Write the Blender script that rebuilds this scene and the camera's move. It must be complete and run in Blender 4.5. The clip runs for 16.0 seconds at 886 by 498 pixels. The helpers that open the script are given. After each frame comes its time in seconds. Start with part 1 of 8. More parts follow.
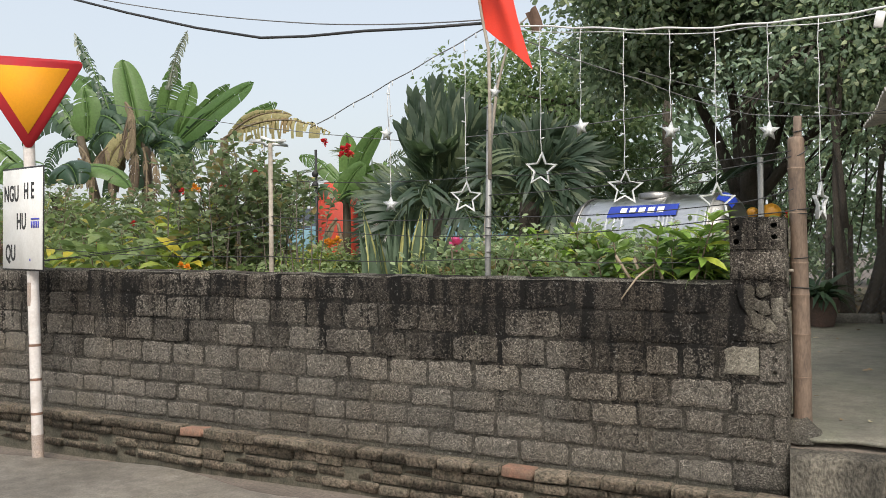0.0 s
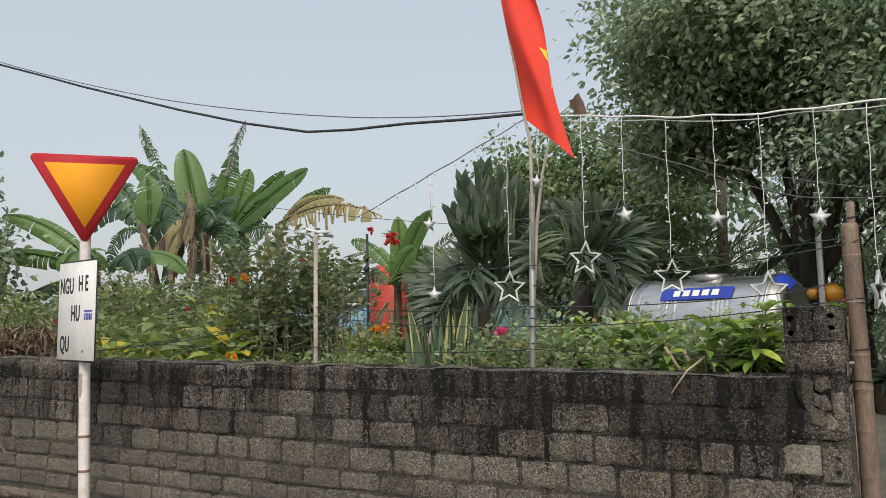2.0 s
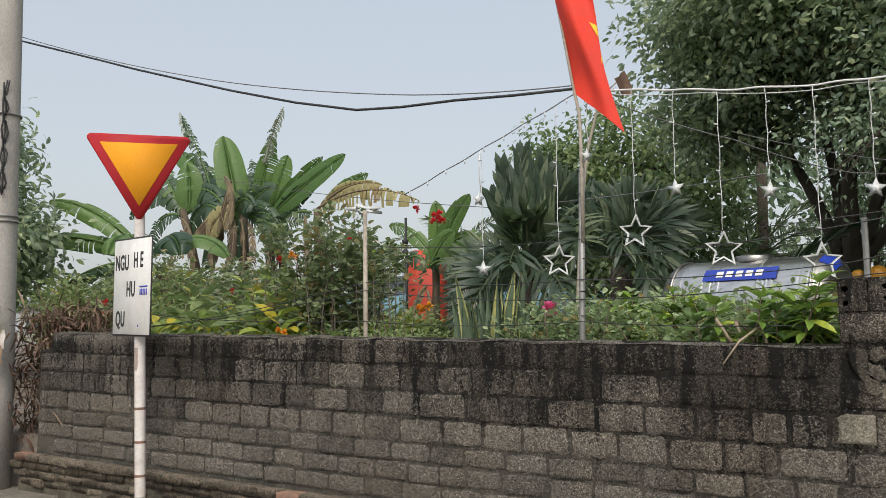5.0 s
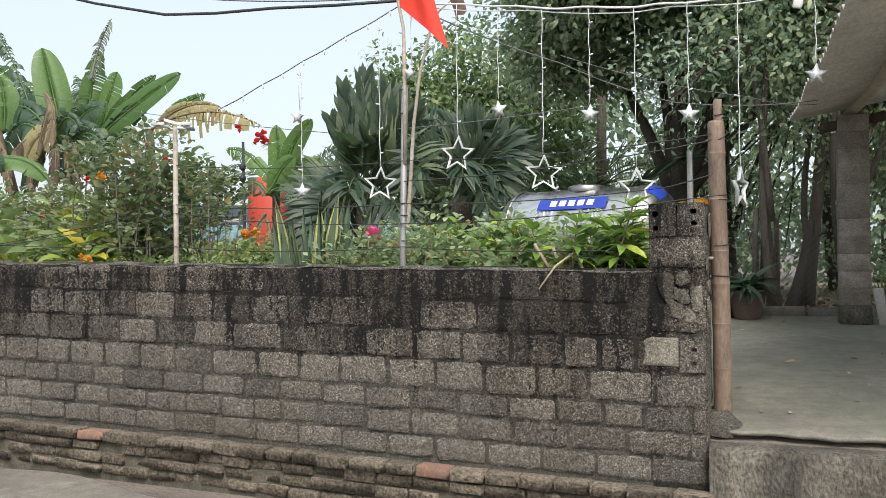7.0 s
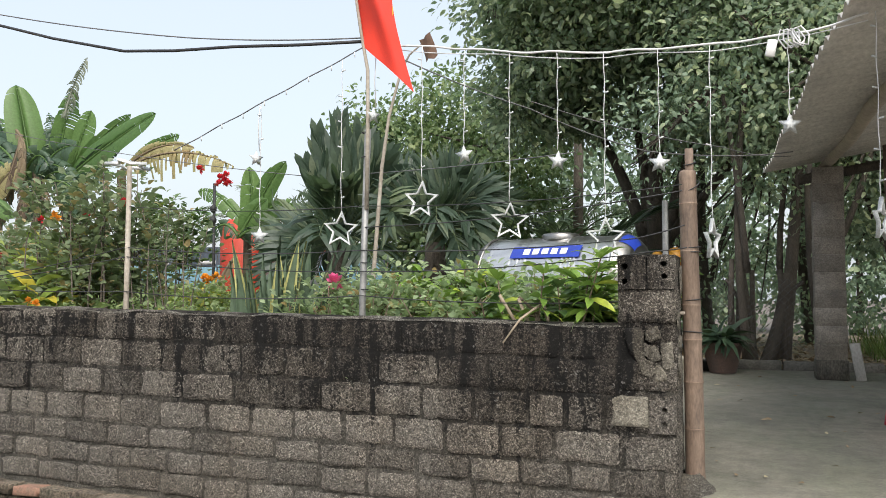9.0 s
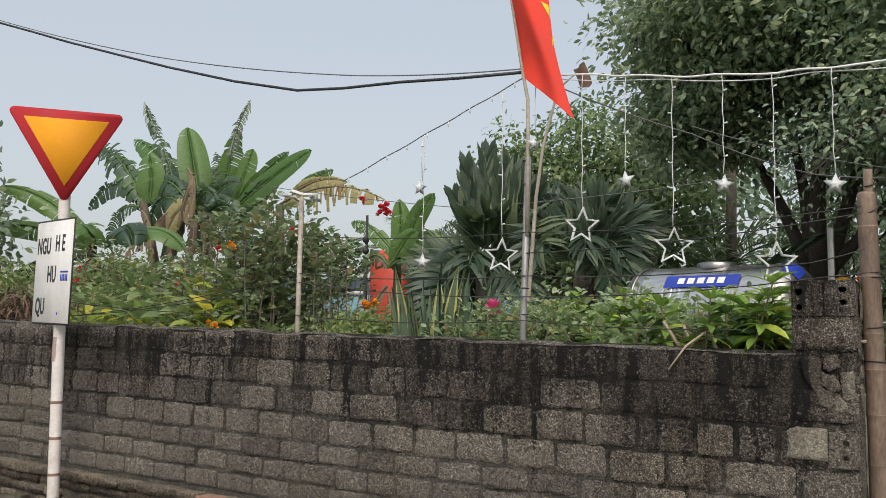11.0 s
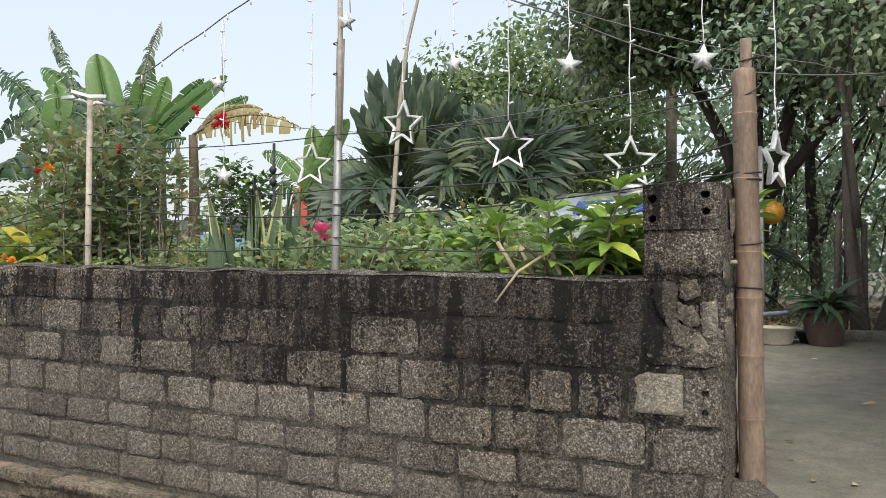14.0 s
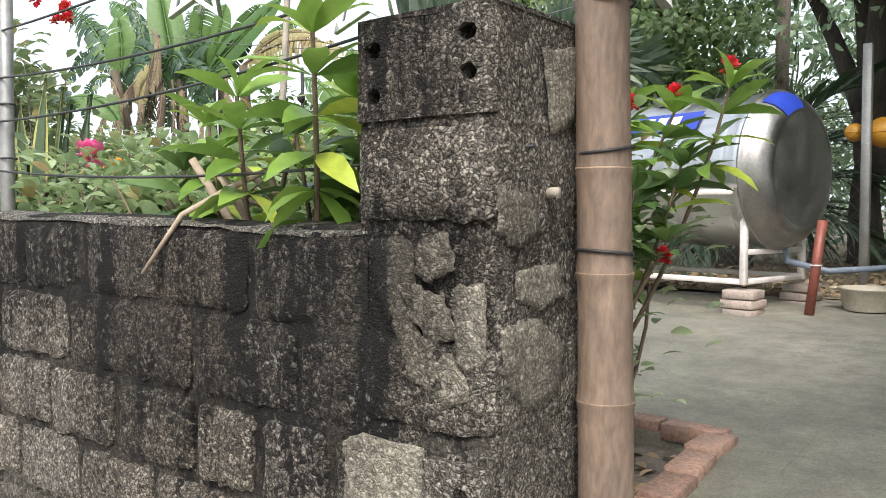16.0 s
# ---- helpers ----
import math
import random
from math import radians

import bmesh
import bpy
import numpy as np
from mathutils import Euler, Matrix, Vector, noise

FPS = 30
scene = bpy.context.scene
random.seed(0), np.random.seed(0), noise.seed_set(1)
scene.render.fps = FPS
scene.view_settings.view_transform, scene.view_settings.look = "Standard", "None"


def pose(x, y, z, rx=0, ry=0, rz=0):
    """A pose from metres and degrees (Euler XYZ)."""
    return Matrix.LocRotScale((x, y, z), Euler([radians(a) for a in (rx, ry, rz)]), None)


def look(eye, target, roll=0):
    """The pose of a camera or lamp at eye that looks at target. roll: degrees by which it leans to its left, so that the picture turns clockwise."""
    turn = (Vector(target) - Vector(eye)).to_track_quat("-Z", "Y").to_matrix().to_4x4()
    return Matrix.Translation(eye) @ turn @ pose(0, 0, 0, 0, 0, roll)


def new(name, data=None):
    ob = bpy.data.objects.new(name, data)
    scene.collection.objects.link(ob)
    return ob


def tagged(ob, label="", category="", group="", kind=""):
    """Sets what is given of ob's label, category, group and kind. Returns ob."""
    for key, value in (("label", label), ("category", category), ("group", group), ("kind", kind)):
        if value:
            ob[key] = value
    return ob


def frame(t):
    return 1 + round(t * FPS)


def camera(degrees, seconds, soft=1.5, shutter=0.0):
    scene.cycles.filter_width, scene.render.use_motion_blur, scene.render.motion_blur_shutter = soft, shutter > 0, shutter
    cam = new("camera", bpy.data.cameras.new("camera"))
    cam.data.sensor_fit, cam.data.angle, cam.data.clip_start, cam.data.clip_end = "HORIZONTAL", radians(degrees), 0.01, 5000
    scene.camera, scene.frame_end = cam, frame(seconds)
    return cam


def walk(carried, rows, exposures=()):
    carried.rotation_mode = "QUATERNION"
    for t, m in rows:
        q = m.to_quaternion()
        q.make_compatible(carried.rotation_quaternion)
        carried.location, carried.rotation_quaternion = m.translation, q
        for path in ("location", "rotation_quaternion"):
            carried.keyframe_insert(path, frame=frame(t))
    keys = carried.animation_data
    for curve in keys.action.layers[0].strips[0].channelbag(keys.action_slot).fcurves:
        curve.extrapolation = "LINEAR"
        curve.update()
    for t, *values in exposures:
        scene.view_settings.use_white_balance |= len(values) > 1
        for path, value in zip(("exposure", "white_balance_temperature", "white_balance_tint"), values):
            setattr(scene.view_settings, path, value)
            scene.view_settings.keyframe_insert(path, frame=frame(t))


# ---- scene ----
cam = camera(56.4, 16.0, 0.7)
PATH = [
    (0, (0.232, 0.146, 1.523), (-0.645, 1.944, 1.542), -0.6),
    (0.5, (0.267, 0.189, 1.54), (-0.63, 1.976, 1.556), -0.9),
    (1, (0.274, 0.198, 1.55), (-0.642, 1.974, 1.62), -1.0),
    (1.5, (0.276, 0.212, 1.575), (-0.67, 1.968, 1.729), -1.1),
    (2, (0.278, 0.227, 1.603), (-0.71, 1.954, 1.812), -1.0),
    (2.5, (0.254, 0.205, 1.588), (-0.763, 1.913, 1.809), -0.7),
    (3, (0.231, 0.175, 1.554), (-0.806, 1.87, 1.789), -0.3),
    (3.2, (0.254, 0.192, 1.554), (-0.801, 1.875, 1.79), -0.3),
    (5.3, (0.202, 0.107, 1.496), (-0.85, 1.801, 1.656), -1.0),
    (5.5, (0.205, 0.105, 1.495), (-0.82, 1.817, 1.629), -1.1),
    (6, (0.234, 0.095, 1.489), (-0.706, 1.859, 1.574), -1.3),
    (6.5, (0.302, 0.205, 1.472), (-0.537, 2.02, 1.511), -1.1),
    (7, (0.288, 0.436, 1.463), (-0.463, 2.289, 1.478), -0.7),
    (7.5, (0.358, 0.672, 1.474), (-0.36, 2.538, 1.485), -0.2),
    (8, (0.384, 0.733, 1.492), (-0.32, 2.605, 1.532), -0.1),
    (8.2, (0.367, 0.72, 1.505), (-0.329, 2.594, 1.562), -0.2),
    (10.3, (0.26, 0.578, 1.455), (-0.589, 2.377, 1.657), 0.7),
    (10.5, (0.25, 0.558, 1.452), (-0.647, 2.334, 1.654), 0.7),
    (11, (0.227, 0.547, 1.448), (-0.778, 2.264, 1.646), 0.9),
    (11.5, (0.203, 0.55, 1.444), (-0.875, 2.224, 1.636), 1.0),
    (12, (0.197, 0.564, 1.441), (-0.907, 2.222, 1.62), 1.0),
    (12.5, (0.255, 0.624, 1.434), (-0.812, 2.308, 1.588), 0.6),
    (13, (0.297, 0.864, 1.397), (-0.698, 2.594, 1.519), 0.2),
    (13.4, (0.304, 1.216, 1.402), (-0.652, 2.97, 1.497), 0.3),
    (13.5, (0.317, 1.309, 1.402), (-0.629, 3.069, 1.493), 0.2),
    (14, (0.45, 1.767, 1.399), (-0.493, 3.53, 1.452), -0.0),
    (14.5, (0.549, 2.25, 1.401), (-0.426, 3.996, 1.431), -0.2),
    (15, (0.62, 2.713, 1.411), (-0.412, 4.426, 1.412), 0.1),
    (15.5, (0.619, 3.209, 1.425), (-0.498, 4.868, 1.384), 0.4),
    (16, (0.618, 3.754, 1.402), (-0.594, 5.342, 1.31), -0.1),
]
EXPOSURES = [(0, 0.12, 6500, 10), (1, 0.17, 6500, 10), (1.5, -0.05, 6500, 10), (2, -0.18, 6500, 10), (2.5, -0.12, 6500, 10), (3, -0.13, 6500, 10), (5.5, -0.15, 6500, 10), (6, -0.05, 6420, 10), (6.5, 0.2, 6330, 10), (7, 0.37, 6270, 10), (8.2, 0.47, 6250, 10), (10.3, -0.08, 6500, 10), (11, -0.18, 6500, 10), (12, -0.13, 6500, 10), (12.5, -0.08, 6500, 10), (13, 0.07, 6460, 10), (14, 0.29, 6380, 10), (15, 0.55, 6260, 10), (16, 0.77, 6260, 10)]
walk(cam, [(t, look(eye, target, roll)) for t, eye, target, roll in PATH], EXPOSURES)

# ---- world, sun ----
world = bpy.data.worlds.new("overcast_sky")
scene.world = world
world.use_nodes = True
wn, wl = world.node_tree.nodes, world.node_tree.links
wn.clear()
sky = wn.new("ShaderNodeTexSky")
sky.sky_type, sky.sun_disc = "NISHITA", False
sky.sun_elevation, sky.sun_rotation = radians(50), radians(153)
sky.air_density, sky.dust_density, sky.ozone_density = 1.4, 5.0, 1.0
sky_bg = wn.new("ShaderNodeBackground")
sky_bg.inputs["Strength"].default_value = 0.07
wl.new(sky.outputs[0], sky_bg.inputs["Color"])
haze = wn.new("ShaderNodeBackground")
haze.inputs["Color"].default_value = (0.83, 0.87, 0.92, 1)
# an overcast dome: brighter towards the zenith than at the horizon
dome = wn.new("ShaderNodeNewGeometry")
height = wn.new("ShaderNodeSeparateXYZ")
wl.new(dome.outputs["Normal"], height.inputs[0])
rise = wn.new("ShaderNodeMapRange")
rise.inputs["From Min"].default_value, rise.inputs["From Max"].default_value = 0.25, 0.95
rise.inputs["To Min"].default_value, rise.inputs["To Max"].default_value = 0.60, 1.85
wl.new(height.outputs["Z"], rise.inputs["Value"])
wl.new(rise.outputs[0], haze.inputs["Strength"])
both = wn.new("ShaderNodeAddShader")
wl.new(sky_bg.outputs[0], both.inputs[0])
wl.new(haze.outputs[0], both.inputs[1])
wout = wn.new("ShaderNodeOutputWorld")
wl.new(both.outputs[0], wout.inputs["Surface"])

sun = new("sun", bpy.data.lights.new("sun", "SUN"))
sun.data.energy, sun.data.angle, sun.data.color = 2.8, radians(35), (1.0, 0.95, 0.88)
sun.matrix_world = look((4.5, -9, 12), (0, 0, 0))


# ---- materials ----
def shader(name):
    m = bpy.data.materials.new(name)
    m.use_nodes = True
    nt = m.node_tree
    return m, nt, nt.nodes["Principled BSDF"]


def n_noise(nt, scale, detail=4.0, rough=0.6, vec=None):
    n = nt.nodes.new("ShaderNodeTexNoise")
    n.inputs["Scale"].default_value, n.inputs["Detail"].default_value = scale, detail
    n.inputs["Roughness"].default_value = rough
    if vec is not None:
        nt.links.new(vec, n.inputs["Vector"])
    return n.outputs["Fac"]


def n_range(nt, val, a, b, c=0.0, d=1.0):
    n = nt.nodes.new("ShaderNodeMapRange")
    nt.links.new(val, n.inputs[0])
    for k, v in zip((1, 2, 3, 4), (a, b, c, d)):
        n.inputs[k].default_value = v
    return n.outputs[0]


def n_math(nt, op, a, b):
    n = nt.nodes.new("ShaderNodeMath")
    n.operation = op
    for k, v in ((0, a), (1, b)):
        if isinstance(v, (int, float)):
            n.inputs[k].default_value = v
        else:
            nt.links.new(v, n.inputs[k])
    return n.outputs[0]


def n_mix(nt, fac, a, b, blend="MIX"):
    n = nt.nodes.new("ShaderNodeMix")
    n.data_type, n.blend_type = "RGBA", blend
    for k, v in ((0, fac), (6, a), (7, b)):
        if isinstance(v, (int, float)):
            n.inputs[k].default_value = v
        elif isinstance(v, tuple):
            n.inputs[k].default_value = (*v, 1)
        else:
            nt.links.new(v, n.inputs[k])
    return n.outputs[2]


def n_pos(nt, sx=1, sy=1, sz=1):
    g = nt.nodes.new("ShaderNodeNewGeometry")
    if (sx, sy, sz) == (1, 1, 1):
        return g.outputs["Position"]
    m = nt.nodes.new("ShaderNodeMapping")
    m.inputs["Scale"].default_value = (sx, sy, sz)
    nt.links.new(g.outputs["Position"], m.inputs["Vector"])
    return m.outputs[0]


def n_bump(nt, bsdf, height, strength, dist=0.01):
    b = nt.nodes.new("ShaderNodeBump")
    b.inputs["Strength"].default_value, b.inputs["Distance"].default_value = strength, dist
    nt.links.new(height, b.inputs["Height"])
    nt.links.new(b.outputs[0], bsdf.inputs["Normal"])


def n_value(nt, col, fac):
    """col times a grey factor."""
    c = nt.nodes.new("ShaderNodeCombineColor")
    for k in range(3):
        nt.links.new(fac, c.inputs[k])
    return n_mix(nt, 1.0, col, c.outputs[0], "MULTIPLY")


def surf(name, c1, c2, scale=4.0, rough=0.8, metal=0.0, fine=60.0, bump=0.3, spread=0.25, rand=0.0, stretch=(1, 1, 1), dist=0.006):
    """A surface with stains at one scale and grain at another."""
    m, nt, b = shader(name)
    p = n_pos(nt, *stretch)
    big = n_range(nt, n_noise(nt, scale, 5, 0.65, p), 0.32, 0.68)
    col = n_mix(nt, big, c1, c2)
    grain = n_noise(nt, fine, 3, 0.6, p)
    col = n_value(nt, col, n_range(nt, grain, 0.25, 0.75, 1 - spread, 1 + spread))
    if rand:
        info = nt.nodes.new("ShaderNodeObjectInfo")
        col = n_value(nt, col, n_range(nt, info.outputs["Random"], 0, 1, 1 - rand, 1 + rand))
    nt.links.new(col, b.inputs["Base Color"])
    nt.links.new(n_range(nt, big, 0, 1, min(1, rough + 0.08), max(0.02, rough - 0.08)), b.inputs["Roughness"])
    b.inputs["Metallic"].default_value = metal
    if bump:
        n_bump(nt, b, grain, bump, dist)
    return m


def leaf_mat(name, c1, c2, c3=None, share=0.06, rough=0.45, through_light=0.3):
    """Leaves: each one its own green, some (share) of the colour c3, with light through the blade."""
    m, nt, b = shader(name)
    g = nt.nodes.new("ShaderNodeNewGeometry")
    r = g.outputs["Random Per Island"]
    col = n_mix(nt, r, c1, c2)
    if c3:
        w = nt.nodes.new("ShaderNodeTexWhiteNoise")
        w.noise_dimensions = "1D"
        nt.links.new(r, w.inputs["W"])
        col = n_mix(nt, n_range(nt, w.outputs[0], 1 - share, 1 - share * 0.6), col, c3)
    mot = n_noise(nt, 22, 4, 0.65, n_pos(nt))
    col = n_value(nt, col, n_range(nt, mot, 0.3, 0.7, 0.78, 1.22))
    nt.links.new(col, b.inputs["Base Color"])
    b.inputs["Roughness"].default_value = rough
    b.inputs["Specular IOR Level"].default_value = 0.4
    tr = nt.nodes.new("ShaderNodeBsdfTranslucent")
    nt.links.new(n_mix(nt, 0.3, col, (0.22, 0.34, 0.09)), tr.inputs["Color"])
    mx = nt.nodes.new("ShaderNodeMixShader")
    mx.inputs[0].default_value = through_light
    nt.links.new(b.outputs[0], mx.inputs[1])
    nt.links.new(tr.outputs[0], mx.inputs[2])
    nt.links.new(mx.outputs[0], nt.nodes["Material Output"].inputs["Surface"])
    return m


def floor_mat(name, c1, c2, moss):
    """Trodden concrete: broad damp stains, mossy films, worn scuffs and grit."""
    m, nt, b = shader(name)
    p = n_pos(nt)
    col = n_mix(nt, n_range(nt, n_noise(nt, 0.9, 6, 0.62, p), 0.36, 0.64), c1, c2)
    col = n_mix(nt, n_range(nt, n_noise(nt, 1.7, 5, 0.7, n_pos(nt, 1.3, 0.8, 1)), 0.46, 0.62, 0, 0.75), col, moss)
    col = n_value(nt, col, n_range(nt, n_noise(nt, 9, 6, 0.75, p), 0.3, 0.7, 0.72, 1.26))
    scuff = n_range(nt, n_noise(nt, 30, 5, 0.8, p), 0.62, 0.74)
    col = n_mix(nt, n_math(nt, "MULTIPLY", scuff, 0.55), col, (0.30, 0.28, 0.24))
    grain = n_noise(nt, 85, 4, 0.75, p)
    col = n_value(nt, col, n_range(nt, grain, 0.3, 0.7, 0.7, 1.28))
    nt.links.new(col, b.inputs["Base Color"])
    nt.links.new(n_range(nt, n_noise(nt, 1.2, 4, 0.6, p), 0.35, 0.65, 0.55, 0.92), b.inputs["Roughness"])
    n_bump(nt, b, n_math(nt, "ADD", grain, n_noise(nt, 14, 5, 0.7, p)), 0.5, 0.01)
    return m


def wall_mat(name, light, dark, warm, rand, drop=0.0, speck=1.0):
    """Aggregate concrete with the black algae that runs down from a wall's top in ragged tongues."""
    m, nt, b = shader(name)
    p = n_pos(nt)
    v = nt.nodes.new("ShaderNodeTexVoronoi")
    v.inputs["Scale"].default_value = 105
    wob = nt.nodes.new("ShaderNodeTexNoise")
    wob.inputs["Scale"].default_value, wob.inputs["Detail"].default_value = 95, 4
    nt.links.new(p, wob.inputs["Vector"])
    shift = nt.nodes.new("ShaderNodeVectorMath")
    shift.operation = "MULTIPLY_ADD"
    nt.links.new(wob.outputs["Color"], shift.inputs[0])
    shift.inputs[1].default_value = (0.021, 0.021, 0.021)
    nt.links.new(p, shift.inputs[2])
    nt.links.new(shift.outputs[0], v.inputs["Vector"])
    sepc = nt.nodes.new("ShaderNodeSeparateColor")
    nt.links.new(v.outputs["Color"], sepc.inputs[0])
    cell = sepc.outputs[0]
    ed = nt.nodes.new("ShaderNodeTexVoronoi")
    ed.feature = "DISTANCE_TO_EDGE"
    ed.inputs["Scale"].default_value = 105
    nt.links.new(shift.outputs[0], ed.inputs["Vector"])
    crack = ed.outputs["Distance"]
    grit = n_noise(nt, 120, 5, 0.85, p)
    blot = n_range(nt, n_noise(nt, 7, 6, 0.7, p), 0.3, 0.7)
    col = n_mix(nt, blot, light, dark)
    col = n_mix(nt, n_range(nt, n_noise(nt, 1.7, 3, 0.5, p), 0.45, 0.7, 0, 0.6), col, warm)
    if rand:
        info = nt.nodes.new("ShaderNodeObjectInfo")
        col = n_value(nt, col, n_range(nt, info.outputs["Random"], 0, 1, 1 - rand, 1 + rand))
    col = n_value(nt, col, n_range(nt, grit, 0.40, 0.62, 1 - 0.58 * speck, 1 + 0.6 * speck))
    # grains: each its own shade, with dark crevices between them
    col = n_value(nt, col, n_range(nt, cell, 0.0, 1.0, 1 - 0.4 * speck, 1 + 0.4 * speck))
    col = n_value(nt, col, n_range(nt, crack, 0.0, 0.24, 1 - 0.76 * speck, 1.14))
    # algae: a grey film that thickens upwards, with black runs that start at the top and at the joints
    sep = nt.nodes.new("ShaderNodeSeparateXYZ")
    nt.links.new(p, sep.inputs[0])
    broad = n_noise(nt, 1.6, 3, 0.55, n_pos(nt, 1, 1, 0.8))
    h = n_math(nt, "ADD", sep.outputs["Z"], n_range(nt, broad, 0.3, 0.7, -0.16, 0.16))
    h = n_math(nt, "ADD", h, n_range(nt, sep.outputs["X"], -3.2, -0.7, 0.0, 0.27))
    # less algae at the pillar's right side; paler colour makes up for missing light
    h = n_math(nt, "ADD", h, n_range(nt, sep.outputs["X"], -0.24, -0.07, 0.0, -0.55))
    h = n_math(nt, "ADD", h, n_range(nt, sep.outputs["Z"], 1.36, 1.46, 0.0, -0.60))
    if rand:
        h = n_math(nt, "ADD", h, n_range(nt, info.outputs["Random"], 0, 1, 0.10, -0.10))
    h = n_math(nt, "SUBTRACT", h, drop)
    crumb = n_range(nt, n_noise(nt, 40, 5, 0.8, p), 0.3, 0.7, -0.30, 0.30)
    cells = n_range(nt, cell, 0.0, 1.0, 0.22 * speck, -0.22 * speck)
    rag = n_math(nt, "ADD", crumb, cells)
    veil = n_range(nt, n_noise(nt, 1.0, 5, 0.65, n_pos(nt, 6, 6, 1.6)), 0.3, 0.7, -0.26, 0.26)
    film = n_math(nt, "ADD", n_math(nt, "ADD", h, veil), n_math(nt, "MULTIPLY", rag, 0.55))
    film = n_range(nt, film, 0.84, 1.34, 0.0, 0.80)
    col = n_mix(nt, film, col, n_mix(nt, 1.0, col, (0.215, 0.197, 0.19), "MULTIPLY"))
    run = n_range(nt, n_noise(nt, 1.0, 5, 0.66, n_pos(nt, 13, 13, 1.4)), 0.32, 0.68, -0.46, 0.46)
    smear = n_range(nt, n_noise(nt, 1.0, 5, 0.7, n_pos(nt, 4.2, 4.2, 2.6)), 0.3, 0.7, -0.24, 0.24)
    black = n_math(nt, "ADD", n_math(nt, "ADD", run, smear), n_range(nt, h, 0.78, 1.40, -0.52, 0.13))
    black = n_math(nt, "ADD", black, n_math(nt, "MULTIPLY", rag, 0.7))
    black = n_range(nt, black, -0.03, 0.22, 0.0, 0.93)
    col = n_mix(nt, black, col, (0.0125, 0.0118, 0.0112))
    # pale lichen crusts on the black
    lich = n_math(nt, "MULTIPLY", n_range(nt, n_noise(nt, 48, 3, 0.75, p), 0.60, 0.68), n_range(nt, n_noise(nt, 8, 3, 0.6, p), 0.46, 0.6))
    col = n_mix(nt, n_math(nt, "MULTIPLY", lich, 0.75), col, (0.40, 0.385, 0.35))
    # green film near the ground
    low = n_math(nt, "MULTIPLY", n_range(nt, sep.outputs["Z"], 0.42, 0.05), n_range(nt, n_noise(nt, 5, 5, 0.7, p), 0.42, 0.62))
    col = n_mix(nt, n_math(nt, "MULTIPLY", low, 0.6), col, (0.05, 0.055, 0.03))
    nt.links.new(col, b.inputs["Base Color"])
    b.inputs["Roughness"].default_value = 0.93
    b.inputs["Specular IOR Level"].default_value = 0.25
    rough_h = n_math(nt, "ADD", grit, n_math(nt, "MULTIPLY", n_noise(nt, 45, 4, 0.7, p), 0.8))
    grain_h = n_math(nt, "ADD", n_range(nt, crack, 0.0, 0.3, 0.0, 1.0 * speck), n_math(nt, "MULTIPLY", cell, 0.5 * speck))
    n_bump(nt, b, n_math(nt, "ADD", rough_h, grain_h), 0.35 + 0.65 * speck, 0.009)
    return m


M_BLOCK = wall_mat("aggregate_block", (0.39, 0.356, 0.306), (0.245, 0.225, 0.192), (0.32, 0.273, 0.212), 0.22)
M_MORTAR = wall_mat("old_mortar", (0.20, 0.185, 0.157), (0.082, 0.077, 0.066), (0.17, 0.147, 0.116), 0.0, -0.19, 0.7)
M_PLASTER = wall_mat("cement_patch", (0.35, 0.325, 0.265), (0.18, 0.168, 0.14), (0.31, 0.27, 0.205), 0.1, 0.30, 0.6)
M_CRUST = wall_mat("plaster_crust", (0.33, 0.303, 0.245), (0.155, 0.143, 0.118), (0.30, 0.262, 0.2), 0.1, 0.24, 0.65)
M_COPING = wall_mat("lichened_coping", (0.34, 0.32, 0.28), (0.13, 0.122, 0.105), (0.28, 0.245, 0.2), 0.0, 0.9, 0.9)
M_BRICK = surf("mossy_brick", (0.20, 0.158, 0.118), (0.082, 0.074, 0.052), 16, 0.95, 0, 60, 1.0, 0.85, 0.25, (1, 1, 1), 0.016)
M_FOOT = surf("mossy_mortar", (0.115, 0.102, 0.075), (0.045, 0.043, 0.03), 9, 0.95, 0, 70, 0.9, 0.5)
M_BRICK_RED = surf("red_brick", (0.27, 0.145, 0.10), (0.15, 0.105, 0.075), 14, 0.9, 0, 90, 0.6, 0.35, 0.2)
M_BRICK_PALE = surf("pale_brick", (0.42, 0.33, 0.27), (0.33, 0.28, 0.25), 14, 0.9, 0, 90, 0.6, 0.3, 0.15)
M_BRICK_EDGE = surf("worn_red_brick", (0.36, 0.215, 0.16), (0.23, 0.16, 0.125), 14, 0.9, 0, 70, 0.7, 0.4, 0.2)
M_KERB = surf("damp_kerb", (0.17, 0.16, 0.14), (0.09, 0.085, 0.072), 5, 0.95, 0, 60, 0.6, 0.4)
M_STAINED = surf("stained_concrete", (0.17, 0.153, 0.122), (0.028, 0.026, 0.021), 4, 0.95, 0, 70, 1.0, 0.7, 0, (1, 1, 0.5), 0.02)
M_YARD = floor_mat("yard_concrete", (0.24, 0.222, 0.178), (0.14, 0.136, 0.11), (0.185, 0.188, 0.14))
M_ROAD = floor_mat("road_concrete", (0.36, 0.325, 0.275), (0.20, 0.18, 0.15), (0.26, 0.235, 0.19))
M_DIRT = surf("damp_dirt", (0.17, 0.14, 0.115), (0.10, 0.085, 0.07), 3.0, 0.95, 0, 45, 0.8, 0.4)
M_LITTER = surf("leaf_litter", (0.30, 0.24, 0.16), (0.15, 0.12, 0.085), 5.0, 0.95, 0, 30, 1.0, 0.5, dist=0.02)
